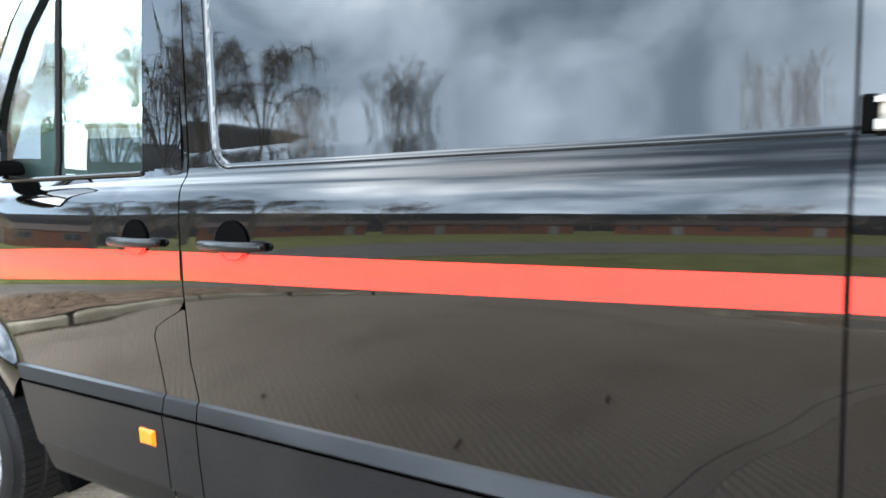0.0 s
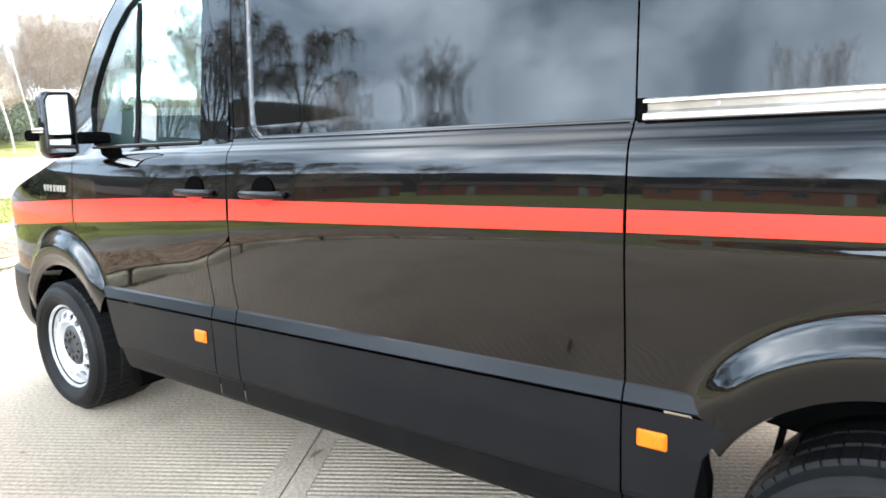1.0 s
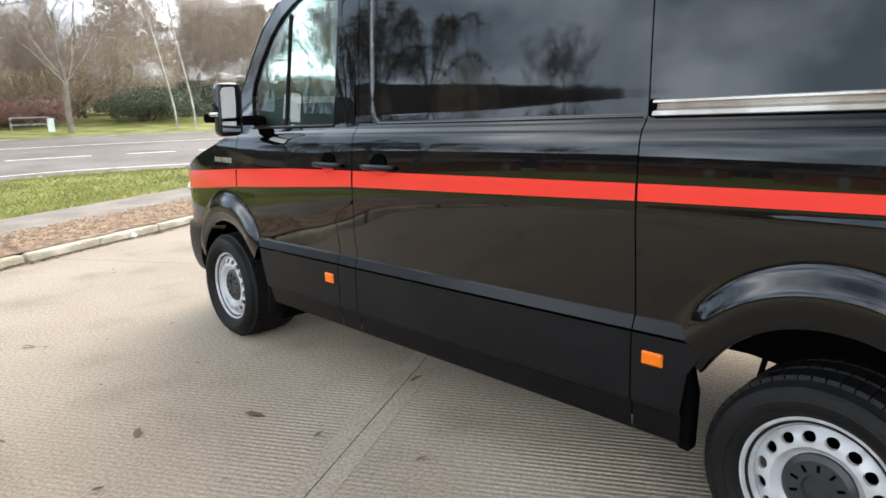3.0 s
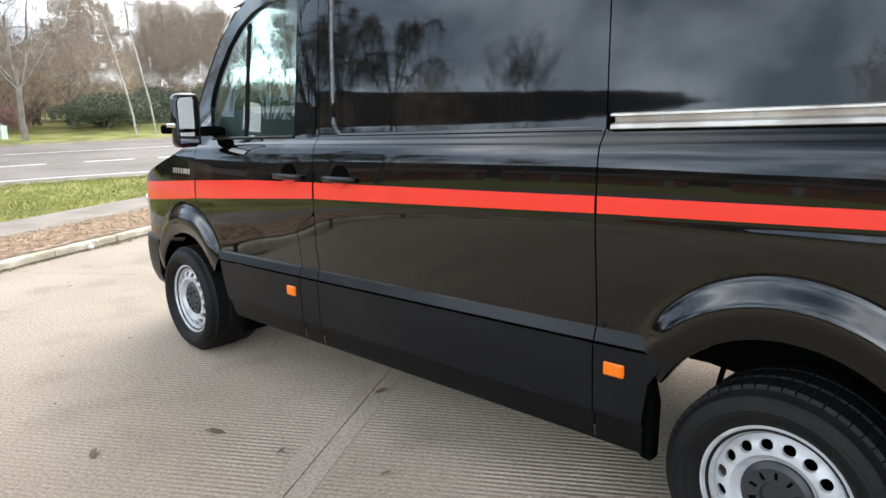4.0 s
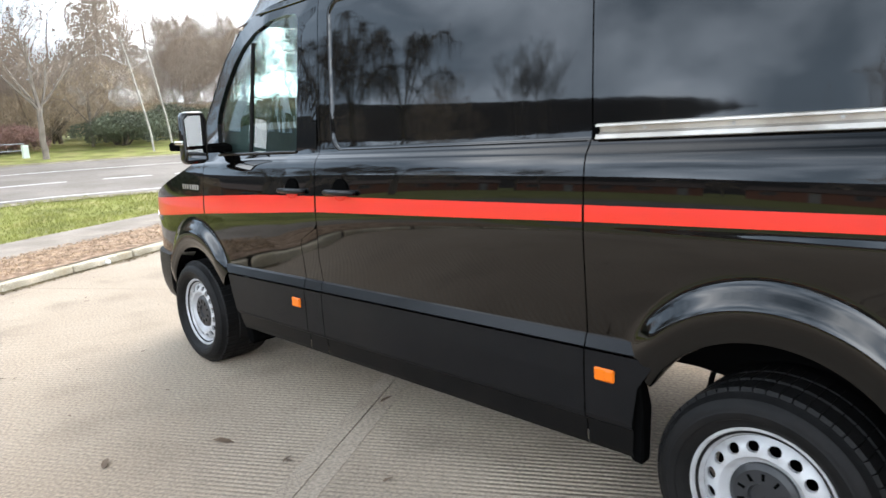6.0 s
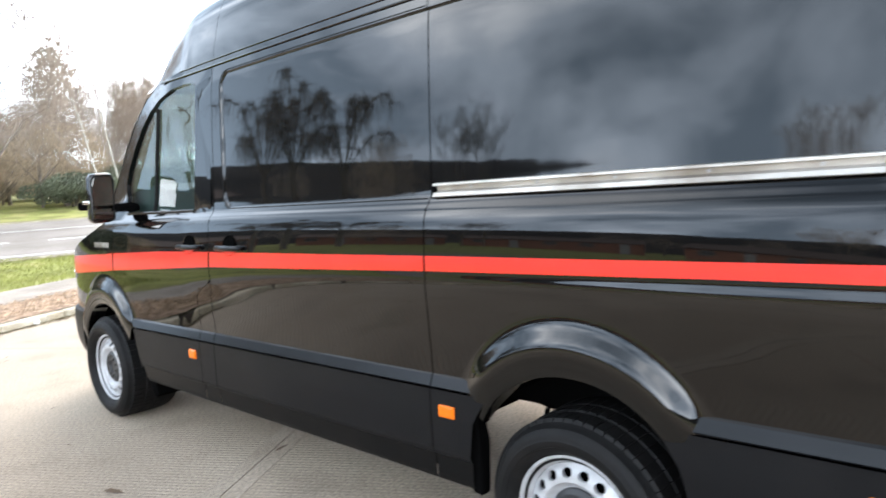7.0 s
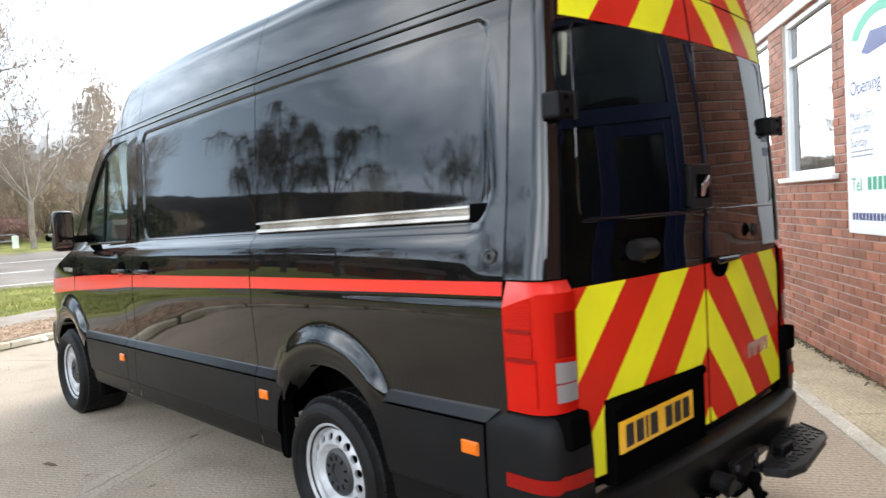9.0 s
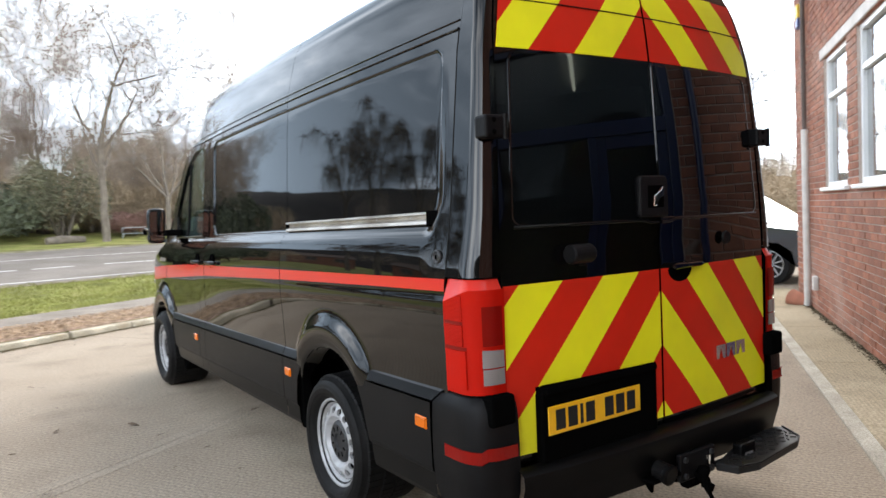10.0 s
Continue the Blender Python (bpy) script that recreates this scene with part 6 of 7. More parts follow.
def window(s0, s1, z0, z1, transom):
    """White casement: outer frame, mullion bar, two panes, sill."""
    w = tagged(new("window_1"), "white plastic framed office window", "window", kind="structure")
    w.matrix_basis = WM
    fw = 0.06
    bm = bmesh.new()
    for lo, hi in (((s0, -0.10, z0), (s0 + fw, -0.035, z1)), ((s1 - fw, -0.10, z0), (s1, -0.035, z1)), ((s0 + fw, -0.10, z0), (s1 - fw, -0.035, z0 + fw)),
                   ((s0 + fw, -0.10, z1 - fw), (s1 - fw, -0.035, z1)), ((s0 + fw, -0.10, transom - 0.03), (s1 - fw, -0.04, transom + 0.03))):
        add_box(bm, lo, hi, 0.006)
    wall_part("window_frame", bm, UPVC, w)
    wall_part("window_sill", box((s0 - 0.09, -0.10, z0 - 0.045), (s1 + 0.09, 0.045, z0 - 0.002), 0.008), UPVC, w)
    wall_part("pane", box((s0 + fw, -0.085, z0 + fw), (s1 - fw, -0.078, transom - 0.03)), WINGLASS, w)
    wall_part("pane", box((s0 + fw, -0.085, transom + 0.03), (s1 - fw, -0.078, z1 - fw)), WINGLASS, w)
    return w


window(1.31, 2.50, 1.575, 3.085, 2.63)
window(-0.40, 0.84, 1.575, 3.085, 2.68)
wall_part("lintel", box((-0.55, -0.08, 3.088), (2.66, 0.012, 3.21), 0.006), LINTEL)

# entrance with blue frame, mullion, transom light
door = tagged(new("door_1"), "blue framed glazed entrance door", "door", kind="structure")
door.matrix_basis = WM
bm = bmesh.new()
for lo, hi in (((-4.95, -0.12, 0.02), (-4.87, -0.02, 2.95)), ((-3.16, -0.12, 0.02), (-3.06, -0.02, 2.95)), ((-4.87, -0.12, 2.87), (-3.16, -0.02, 2.95)), ((-4.87, -0.12, 2.08), (-3.16, -0.02, 2.20)),
               ((-3.98, -0.12, 0.02), (-3.90, -0.02, 2.08)), ((-3.90, -0.11, 0.02), (-3.80, -0.04, 2.08)), ((-3.26, -0.11, 0.02), (-3.16, -0.04, 2.08)), ((-3.80, -0.11, 1.98), (-3.26, -0.04, 2.08)), ((-3.80, -0.11, 0.02), (-3.26, -0.04, 0.30))):
    add_box(bm, lo, hi, 0.006)
wall_part("door_frame", bm, BLUE, door)
for lo, hi in (((-4.87, -0.08, 0.02), (-3.98, -0.073, 2.08)), ((-3.80, -0.08, 0.30), (-3.26, -0.073, 1.98)), ((-4.87, -0.08, 2.20), (-3.16, -0.073, 2.87))):
    p_ = wall_part("pane", box(lo, hi), glass("entrance_glass", (0.75, 0.82, 0.80)), door)
    p_.visible_shadow = False
tube_l = loose_part("strip_light", tube([(-4.0, -2.6, 3.22), (-4.0, -1.2, 3.22)], 0.03, 8), lamp_material("fluorescent_tube", (1.0, 0.96, 0.88), 25.0))
tagged(tube_l, "lit fluorescent ceiling tube inside the entrance", "ceiling light")
wall_part("inner_partition", box((-5.6, -3.2, 0.02), (-2.6, -3.1, 3.3)), CABLIGHT)
# blue rain pipe beside the door
rp = tagged(new("rain_pipe"), "blue painted rain pipe on the brick wall", "pipe", kind="structure")
rp.matrix_basis = WM
wall_part("pipe_tube", tube([(-2.86, 0.05, 0.0), (-2.86, 0.05, 4.45)], 0.038, 10), BLUE, rp, smooth=True)

# sign board
sign = tagged(new("sign_board"), "white opening hours sign on the brick wall", "sign")
sign.matrix_basis = WM
S1, S0 = -0.72, -2.08
wall_part("sign_panel", box((S0, 0.004, 1.1), (S1, 0.018, 2.78), 0.004), SIGNWHITE, sign)


def lettering(text, s, z, size, mat, name):
    cu = bpy.data.curves.new(name, "FONT")
    cu.body, cu.size, cu.extrude = text, size, 0.0006
    tmp = bpy.data.objects.new(name, cu)
    me = bpy.data.meshes.new_from_object(tmp)
    bpy.data.objects.remove(tmp)
    me.materials.append(mat)
    ob = new(name, me)
    ob.parent = sign
    ob.matrix_basis = Matrix(((-1, 0, 0, s), (0, 0, 1, 0.0192), (0, 1, 0, z), (0, 0, 0, 1)))
    return ob


lettering("Opening", S1 - 0.09, 2.145, 0.15, SIGNBLUE, "heading")
for k, word in enumerate(("Mon - Fri", "Saturday", "Sunday")):
    lettering(word, S1 - 0.075, 1.955 - 0.10 * k, 0.105, SIGNGREY, "day_line")
lettering("Tel", S1 - 0.075, 1.425, 0.145, SIGNGREEN, "phone_line")
for k in range(9):
    wall_part("phone_bar", box((S1 - 0.42 - 0.085 * k, 0.018, 1.43), (S1 - 0.36 - 0.085 * k, 0.0195, 1.525)), SIGNGREEN, sign)
for z in (1.715, 1.68):
    wall_part("small_print_bar", box((S1 - 0.46, 0.018, z), (S1 - 0.075, 0.0192, z + 0.012)), SIGNGREY, sign)
for k in range(14):
    wall_part("web_address_bar", box((S1 - 0.125 - 0.06 * k, 0.018, 1.205), (S1 - 0.08 - 0.06 * k, 0.0192, 1.26)), SIGNBLUE, sign)
for k in range(3):
    wall_part("hours_bar", box((S1 - 1.15, 0.018, 1.955 - 0.10 * k), (S1 - 0.70, 0.0192, 2.015 - 0.10 * k)), SIGNGREY, sign)
bm = bmesh.new()
add_prism(bm, [(S1 - 0.60 + r * math.cos(radians(a)), 2.46 + r * math.sin(radians(a)) * 0.55) for r, rng in ((0.50, range(20, 161, 14)), (0.36, range(160, 19, -14))) for a in rng], 1, 0.0181, 0.0196)
wall_part("emblem_arc", bm, SIGNGREEN, sign)
wall_part("emblem_shape", prism([(S1 - 0.30, 2.43), (S1 - 0.42, 2.40), (S1 - 0.80, 2.43), (S1 - 0.72, 2.54), (S1 - 0.45, 2.56)], 1, 0.0182, 0.0197), SIGNBLUE, sign)

# downpipe, clay gully, alarm box, small meter box
dp = tagged(new("downpipe"), "downpipe with a pale lower length at the building corner", "pipe", kind="structure")
dp.matrix_basis = WM
wall_part("pipe_lower", tube([(3.58, 0.05, 0.02), (3.58, 0.05, 2.37)], 0.042, 10), PIPEWHITE, dp, smooth=True)
wall_part("pipe_upper", tube([(3.58, 0.05, 2.37), (3.58, 0.05, 4.45)], 0.030, 10), DARKPIPE, dp, smooth=True)
tagged(loose_part("clay_gully", tube([(3.75, 0.02, 0.02), (3.78, 0.12, 0.06), (3.86, 0.22, 0.10)], [0.09, 0.11, 0.12], 14), TERRACOTTA, smooth=True), "terracotta clay drain pipe", "drain pipe")
al = tagged(new("alarm_box"), "yellow and blue alarm bell box on the wall", "alarm box")
al.matrix_basis = WM
wall_part("alarm_top", box((3.82, 0.0, 3.90), (4.06, 0.08, 4.08), 0.012), ALARM_Y, al)
wall_part("alarm_base", prism([(3.82, 3.90), (4.06, 3.90), (4.03, 3.78), (3.85, 3.78)], 1, 0.0, 0.075, 0.008), ALARM_B, al)
tagged(loose_part("meter_box", box((3.05, 0.0, 0.28), (3.17, 0.06, 0.46), 0.008), PIPEWHITE), "small pale box low on the wall", "box")

# footway along the wall with a pale edging
EDGING = noise_mix_material("pale_edging_concrete", (0.34, 0.31, 0.255), (0.46, 0.43, 0.365), 4.0, 0.85, 0.3, 90)
fw_ = tagged(new("wall_footway"), "smooth concrete footway along the wall", "pavement", kind="structure")
fw_.matrix_basis = WM
for k in range(-6, 3):
    wall_part("slab", box((k * 1.9, 0.0, -0.05), (k * 1.9 + 1.892, 0.55, 0.012), 0.006), FOOTWAY, fw_)
wall_part("edging", box((-12, 0.552, -0.05), (5.7, 0.66, 0.014), 0.004), EDGING, fw_)

# damp soil, moss and dead leaves where the wall meets the footway
rs = random.Random(31)
v, f = [], []
for k in range(2600):
    s_, d_ = rs.uniform(-5.0, 4.6), 0.012 + abs(rs.gauss(0, 0.035))
    m = Euler((rs.uniform(-0.6, 0.6), rs.uniform(-0.6, 0.6), rs.uniform(0, 6.3))).to_matrix()
    w = rs.uniform(0.004, 0.017)
    i = len(v)
    v += [tuple(Vector((s_, d_, 0.018)) + m @ Vector(q) * w) for q in ((-1, -0.4, 0), (1, -0.4, 0), (1.1, 0.4, 0.1), (-0.9, 0.4, 0.1))]
    f.append((i, i + 1, i + 2, i + 3))
wl_ = tagged(raw("wall_foot_litter", v, f, material("damp_litter", (0.085, 0.065, 0.035), 0.95, var=0.4, scale=6), smooth=False), "dark damp litter and moss along the wall's foot", "litter", kind="stuff")
wl_.matrix_basis = WM

single, bv, bf = lay_bricks()
tagged(raw("brickwork", bv, bf, BRICK_ISLE, None, "red bricks with pale mortar joints", smooth=False), kind="stuff").parent = building
for i, (s, d, z, ln) in enumerate(single):
    ob = new("brick", brick_mesh(ln))
    ob.parent = building
    ob.matrix_basis = pose(s, d, z)


# ---------------------------------------------------------------- trees, shrubs, distance
BARK = material("grey_brown_bark", (0.16, 0.132, 0.105), 0.95, var=0.3, scale=5, bump=0.6, bscale=30)
TWIG = material("twig_bark", (0.27, 0.215, 0.17), 0.95, var=0.25, scale=2, random_tint=0.2)
PALE_BARK = material("pale_birch_bark", (0.30, 0.275, 0.235), 0.9, var=0.3, scale=6)
DEADLEAF = material("dry_brown_leaf", (0.42, 0.315, 0.22), 0.9, var=0.35, scale=2, random_tint=0.2)
REDTWIG = material("red_dogwood_twig", (0.24, 0.135, 0.11), 0.9, var=0.2, scale=2)
# leaf colour is greyed and lightened to carry the distance haze
EVERGREEN = material("hazed_evergreen_leaf", (0.095, 0.108, 0.066), 0.7, var=0.4, scale=1.2, random_tint=0.2)
OLIVE = material("olive_leaf", (0.12, 0.115, 0.07), 0.6, var=0.35, scale=1.5, random_tint=0.2)


class Branches:
    """Collects tapered tubes into plain lists."""
    def __init__(self):
        self.v, self.f = [], []

    def limb(self, pts, r0, r1, sides):
        n = len(pts)
        a = None
        base = len(self.v)
        for i, p in enumerate(pts):
            d = (pts[min(i + 1, n - 1)] - pts[max(i - 1, 0)]).normalized()
            a = d.orthogonal().normalized() if a is None else (a - d * a.dot(d)).normalized()
            b = d.cross(a)
            r = r0 + (r1 - r0) * i / (n - 1)
            for k in range(sides):
                t = 2 * math.pi * k / sides
                self.v.append(p + (a * math.cos(t) + b * math.sin(t)) * r)
        for i in range(n - 1):
            for k in range(sides):
                q = base + i * sides
                self.f.append((q + k, q + (k + 1) % sides, q + sides + (k + 1) % sides, q + sides + k))


def grow(br, tw, rnd, p, d, length, r, depth, up, spread, droop, split):
    """One limb and its children; thin ones go to the twig list."""
    n = 5 if depth > 1 else 3
    pts = [p]
    d = d.normalized()
    for i in range(n):
        d = (d + Vector((rnd.uniform(-1, 1), rnd.uniform(-1, 1), rnd.uniform(-1, 1))) * 0.16 + Vector((0, 0, up * (1 if depth > 2 else 0.6) - droop * (i + 1) / n))).normalized()
        pts.append(pts[-1] + d * length / n)
    r1 = r * 0.5
    (br if r > 0.03 else tw).limb(pts, r, r1, 7 if r > 0.08 else 5 if r > 0.03 else 3)
    if depth == 0:
        return
    kids = split + (1 if rnd.random() < 0.5 else 0)
    for k in range(kids):
        t = rnd.uniform(0.35, 1.0) if k else 1.0
        i = min(int(t * n), n - 1)
        q = pts[i] + (pts[i + 1] - pts[i]) * (t * n - i)
        axis = Vector((rnd.uniform(-1, 1), rnd.uniform(-1, 1), rnd.uniform(-0.4, 0.4)))
        side = d.cross(axis).normalized() if d.cross(axis).length > 0.01 else Vector((1, 0, 0))
        nd = (d + side * rnd.uniform(0.5, 1.2) * spread).normalized()
        grow(br, tw, rnd, q, nd, length * rnd.uniform(0.62, 0.86), max(0.009, r1 * rnd.uniform(0.6, 0.95)), depth - 1, up, spread, droop, split)


def tree(kind, seed, height, at, label, depth=5, spread=0.8, up=0.12, droop=0.0, split=2, trunk=0.32, r=0.2, bark=None, twig=None, group="", forks=4, lean=(0, 0), leaves=0):
    rnd = random.Random(seed)
    br, tw = Branches(), Branches()
    h0 = height * trunk
    pts = [Vector((lean[0] * (i / 6) ** 1.3 + rnd.uniform(-0.04, 0.04) * (i > 0), lean[1] * (i / 6) ** 1.3 + rnd.uniform(-0.04, 0.04) * (i > 0), h0 * i / 6 - (0.3 if i == 0 else 0))) for i in range(7)]
    br.limb([pts[0], pts[0] + Vector((0, 0, 0.35))], r * 1.45, r * 1.08, 9)
    br.limb(pts, r * 1.1, r * 0.8, 9)
    for k in range(forks):
        a = 2 * math.pi * (k + rnd.uniform(-0.3, 0.3)) / forks
        tilt = rnd.uniform(0.35, 0.95) * spread if k else 0.1
        q = pts[-1] if k < 2 else pts[4] + (pts[-1] - pts[4]) * rnd.random()
        grow(br, tw, rnd, q, Vector((math.cos(a) * tilt, math.sin(a) * tilt, 1)), height * 0.27 * rnd.uniform(0.8, 1.15) * (1.25 if k == 0 else 1), r * (0.72 if k == 0 else 0.5), depth, up, spread, droop, split)
    t = thing(kind, (0, 0, 0), label, "tree", group)
    raw("trunk", br.v, br.f, bark or BARK, t)
    raw("crown", tw.v, tw.f, twig or TWIG, t, smooth=False)
    lv, lf = [], []
    for k in range(leaves):
        c = tw.v[rnd.randrange(len(tw.v))] + Vector((rnd.gauss(0, 0.12), rnd.gauss(0, 0.12), rnd.gauss(0, 0.12)))
        m = Euler((rnd.uniform(-1.5, 1.5), rnd.uniform(-1.5, 1.5), rnd.uniform(0, 6.3))).to_matrix()
        w = rnd.uniform(0.02, 0.045)
        i = len(lv)
        lv += [c + m @ Vector(q) * w for q in ((-1, 0, 0), (0, 0.5, 0.1), (1, 0, 0), (0, -0.5, 0.1))]
        lf.append((i, i + 1, i + 2, i + 3))
    if leaves:
        raw("dry_leaves", lv, lf, DEADLEAF, t, smooth=False)
    t.matrix_basis = Matrix.Translation(at)
    for ch in t.children:
        ch.matrix_parent_inverse = Matrix.Identity(4)
    return t


def at_ground(x, y, dz=0.08):
    return (x, y, rise(x, y) + dz)


def again(t, x, y, turn, size):
    c = copy_thing(t, pose(*at_ground(x, y), 0, 0, turn))
    c.scale = (size, size, size * random.uniform(0.9, 1.1))
    return c


G_TREES = "bare trees along the verge"
big = tree("bare_tree", 3, 13.6, at_ground(-28.2, 3.35), "tall bare spreading tree on the far verge", 5, 1.35, 0.03, 0.0, 3, 0.27, 0.145, group=G_TREES, forks=5)
mid = tree("bare_tree", 8, 8.0, at_ground(-26.8, 5.5), "bare round-headed tree on the far verge", 6, 1.2, 0.04, 0.02, 2, 0.22, 0.105, group=G_TREES, forks=5)
thin_a = tree("bare_tree", 21, 13.0, at_ground(-38, 2), "slender bare woodland tree", 5, 0.75, 0.14, 0.0, 3, 0.30, 0.10, group="bare woodland trees", forks=5, leaves=4500)
thin_b = tree("bare_tree", 33, 11.0, at_ground(-37, 9), "slender bare woodland tree", 5, 0.9, 0.10, 0.0, 3, 0.22, 0.09, group="bare woodland trees", forks=5, leaves=5000)
birch = tree("birch_tree", 41, 10.0, at_ground(-26.0, 9.0), "leaning pale-barked birch on the verge", 4, 0.5, 0.2, 0.0, 2, 0.42, 0.038, bark=PALE_BARK, group="birches", forks=3, lean=(-0.2, -0.7))
again(birch, -25.9, 9.7, 25, 0.95)
rw = random.Random(77)
woods = lin([(-22, 0.60), (-4, 0.58), (2, 0.50), (8, 0.47), (14, 0.46), (20, 0.54), (50, 0.64)])
for k in range(128):
    x, y = rw.uniform(-62, -33), rw.uniform(-10, 26) if k < 113 else rw.uniform(22, 50)
    again((thin_a, thin_b, thin_b, thin_b, mid)[k % 5], x, y, rw.uniform(0, 360), rw.uniform(0.8, 1.25) * woods(y))
for x, y, s in ((-30.5, -1.5, 0.6), (-31, 8.5, 0.6), (-33, 13.5, 0.55), (-32, 17, 0.5), (-32, -6, 0.7)):
    again(mid if s < 0.9 else big, x, y, rw.uniform(0, 360), s)


def leaf_cloud(rnd, blobs, n, size, slim=0.45):
    """Many small leaves on the shells of overlapping clumps."""
    v, f = [], []
    for k in range(n):
        cx, cy, cz, rx, ry, rz = blobs[rnd.randrange(len(blobs))]
        a, b = rnd.uniform(0, 2 * math.pi), math.acos(rnd.uniform(-0.6, 1))
        s = rnd.uniform(0.55, 1.05) ** 0.5
        c = Vector((cx + rx * s * math.cos(a) * math.sin(b), cy + ry * s * math.sin(a) * math.sin(b), max(0.02, cz + rz * s * math.cos(b))))
        m = Euler((rnd.uniform(-1.2, 1.2), rnd.uniform(-1.2, 1.2), rnd.uniform(0, 6.3))).to_matrix()
        w = size * rnd.uniform(0.6, 1.4)
        i = len(v)
        v += [c + m @ Vector(q) * w for q in ((-1, 0, 0), (0, slim, slim * 0.25), (1, 0, 0), (0, -slim, slim * 0.25))]
        f.append((i, i + 1, i + 2, i + 3))
    return v, f


def shrub(seed, w, d, h, at, label, mat, n, size, name="evergreen_shrub", group="", slim=0.45):
    rnd = random.Random(seed)
    blobs = [(rnd.uniform(-w, w) * 0.42, rnd.uniform(-d, d) * 0.42, h * rnd.uniform(0.25, 0.62), w * rnd.uniform(0.16, 0.30), d * rnd.uniform(0.2, 0.34), h * rnd.uniform(0.25, 0.42)) for _ in range(16)]
    v, f = leaf_cloud(rnd, blobs, n, size, slim)
    t = thing(name, (0, 0, 0), label, "shrub", group)
    raw("foliage", v, f, mat, t, smooth=False)
    br = Branches()
    for k in range(14):
        a = rnd.uniform(0, 6.28)
        tip = Vector((math.cos(a) * w * 0.35, math.sin(a) * d * 0.35, h * rnd.uniform(0.5, 0.8)))
        br.limb([Vector((math.cos(a) * 0.1, math.sin(a) * 0.1, -0.2)), tip * 0.5, tip], 0.05, 0.015, 4)
    raw("branchwork", br.v, br.f, BARK, t)
    t.matrix_basis = Matrix.Translation(at)
    for ch in t.children:
        ch.matrix_parent_inverse = Matrix.Identity(4)
    return t


s1 = shrub(2, 4.8, 3.0, 1.45, at_ground(-30.5, 9.5), "dense dark evergreen shrub behind the verge", EVERGREEN, 20000, 0.05, group="evergreen shrubs")
s2 = shrub(5, 6.0, 3.6, 2.6, at_ground(-32.0, -1.0), "dense dark evergreen shrub behind the verge", EVERGREEN, 14000, 0.11, group="evergreen shrubs")
again(s1, -33.0, 13.6, 70, 1.25)
again(s2, -33.5, -7.0, 40, 1.45)
again(s1, -34.0, 20.0, 100, 1.0)
ol = shrub(9, 3.6, 3.2, 4.2, at_ground(-30.2, 2.0), "olive-green bush beside the bare tree", OLIVE, 9000, 0.06, group="olive bushes")
again(ol, -31.5, -2.6, 80, 1.2)


shrub(4, 3.0, 2.2, 1.2, at_ground(-31.2, 5.2), "bush of bare dark red stems", REDTWIG, 9000, 0.16, "twig_bush", "red-stemmed bushes", 0.05)
# brown undergrowth behind
UNDER = material("brown_undergrowth", (0.36, 0.275, 0.185), 0.95, var=0.3, scale=1.2)
ub = shrub(14, 9.0, 5.0, 3.4, at_ground(-36, 4), "tangle of bare brown undergrowth", UNDER, 15000, 0.20, "undergrowth", "undergrowth in the wood", 0.045)
for k in range(40):
    x, y = rw.uniform(-50, -34), rw.uniform(-12, 36)
    again(ub, x, y, rw.uniform(0, 360), rw.uniform(0.9, 1.5) * (1.0 if y < 14 else 0.6))

# metal guard rail and posts by the trees
RAILM = material("galvanised_rail", (0.34, 0.35, 0.35), 0.5, metal=0.4, var=0.1)
gr = thing("guard_rail", at_ground(-29.0, 4.6), "low galvanised pedestrian guard rail", "railing")
zg = rise(-29.0, 4.6) + 0.05
for y in (4.1, 5.4):
    part("post", tube([(-29.0, y, zg - 0.1), (-29.0, y, zg + 0.50)], 0.02, 8), RAILM, gr)
for z in (0.24, 0.49):
    part("rail", tube([(-29.0, 4.1, zg + z), (-29.0, 5.4, zg + z)], 0.018, 8), RAILM, gr)
sb = thing("utility_box", at_ground(-27.9, 5.15), "small pale green roadside utility post", "post")
part("body", box((-28.0, 5.05, rise(-27.9, 5.15)), (-27.8, 5.25, rise(-27.9, 5.15) + 0.55), 0.02), material("pale_green_post", (0.45, 0.5, 0.42), 0.6, var=0.1), sb)
lg = thing("fallen_log", at_ground(-28.6, 2.1), "grey fallen log lying on the verge", "log")
zl = rise(-28.6, 2.1) + 0.18
part("log", tube([(-28.2, 1.2, zl), (-28.4, 1.8, zl + 0.03), (-28.5, 2.6, zl)], [0.16, 0.18, 0.14], 10), BARK, lg, smooth=True)

# far wooded ridge all round
RIDGE = noise_mix_material("far_winter_wood", (0.016, 0.016, 0.016), (0.034, 0.031, 0.028), 0.05, 1.0, 0.0, 1, None, 0.6)
crest = lin([(-180, 9.0), (-172, 17.0), (-160, 21.0), (-148, 23.0), (-130, 22.0), (-120, 22.5), (-104, 21.0), (-70, 19.0), (-20, 12.0), (0, 7.0), (172, 7.0), (180, 9.0)])
v, f = [], []
na, rows_ = 420, 7
for j in range(rows_):
    for i in range(na):
        a = 2 * math.pi * i / na
        d = 170 + 22 * j
        hx, hy = math.cos(a) * d, math.sin(a) * d
        amp = crest(math.degrees(math.atan2(hy, hx))) * (1.0 + 0.12 * noise.noise(Vector((math.cos(a) * 4, math.sin(a) * 4, 3))))
        v.append((hx, hy, 2.0 + amp * math.sin(min(1, j / (rows_ - 2)) * math.pi / 2) + (0.9 * noise.noise(Vector((i * 1.3, j * 1.7, 0))) if j else -3)))
for j in range(rows_ - 1):
    for i in range(na):
        f.append((j * na + i, j * na + (i + 1) % na, (j + 1) * na + (i + 1) % na, (j + 1) * na + i))
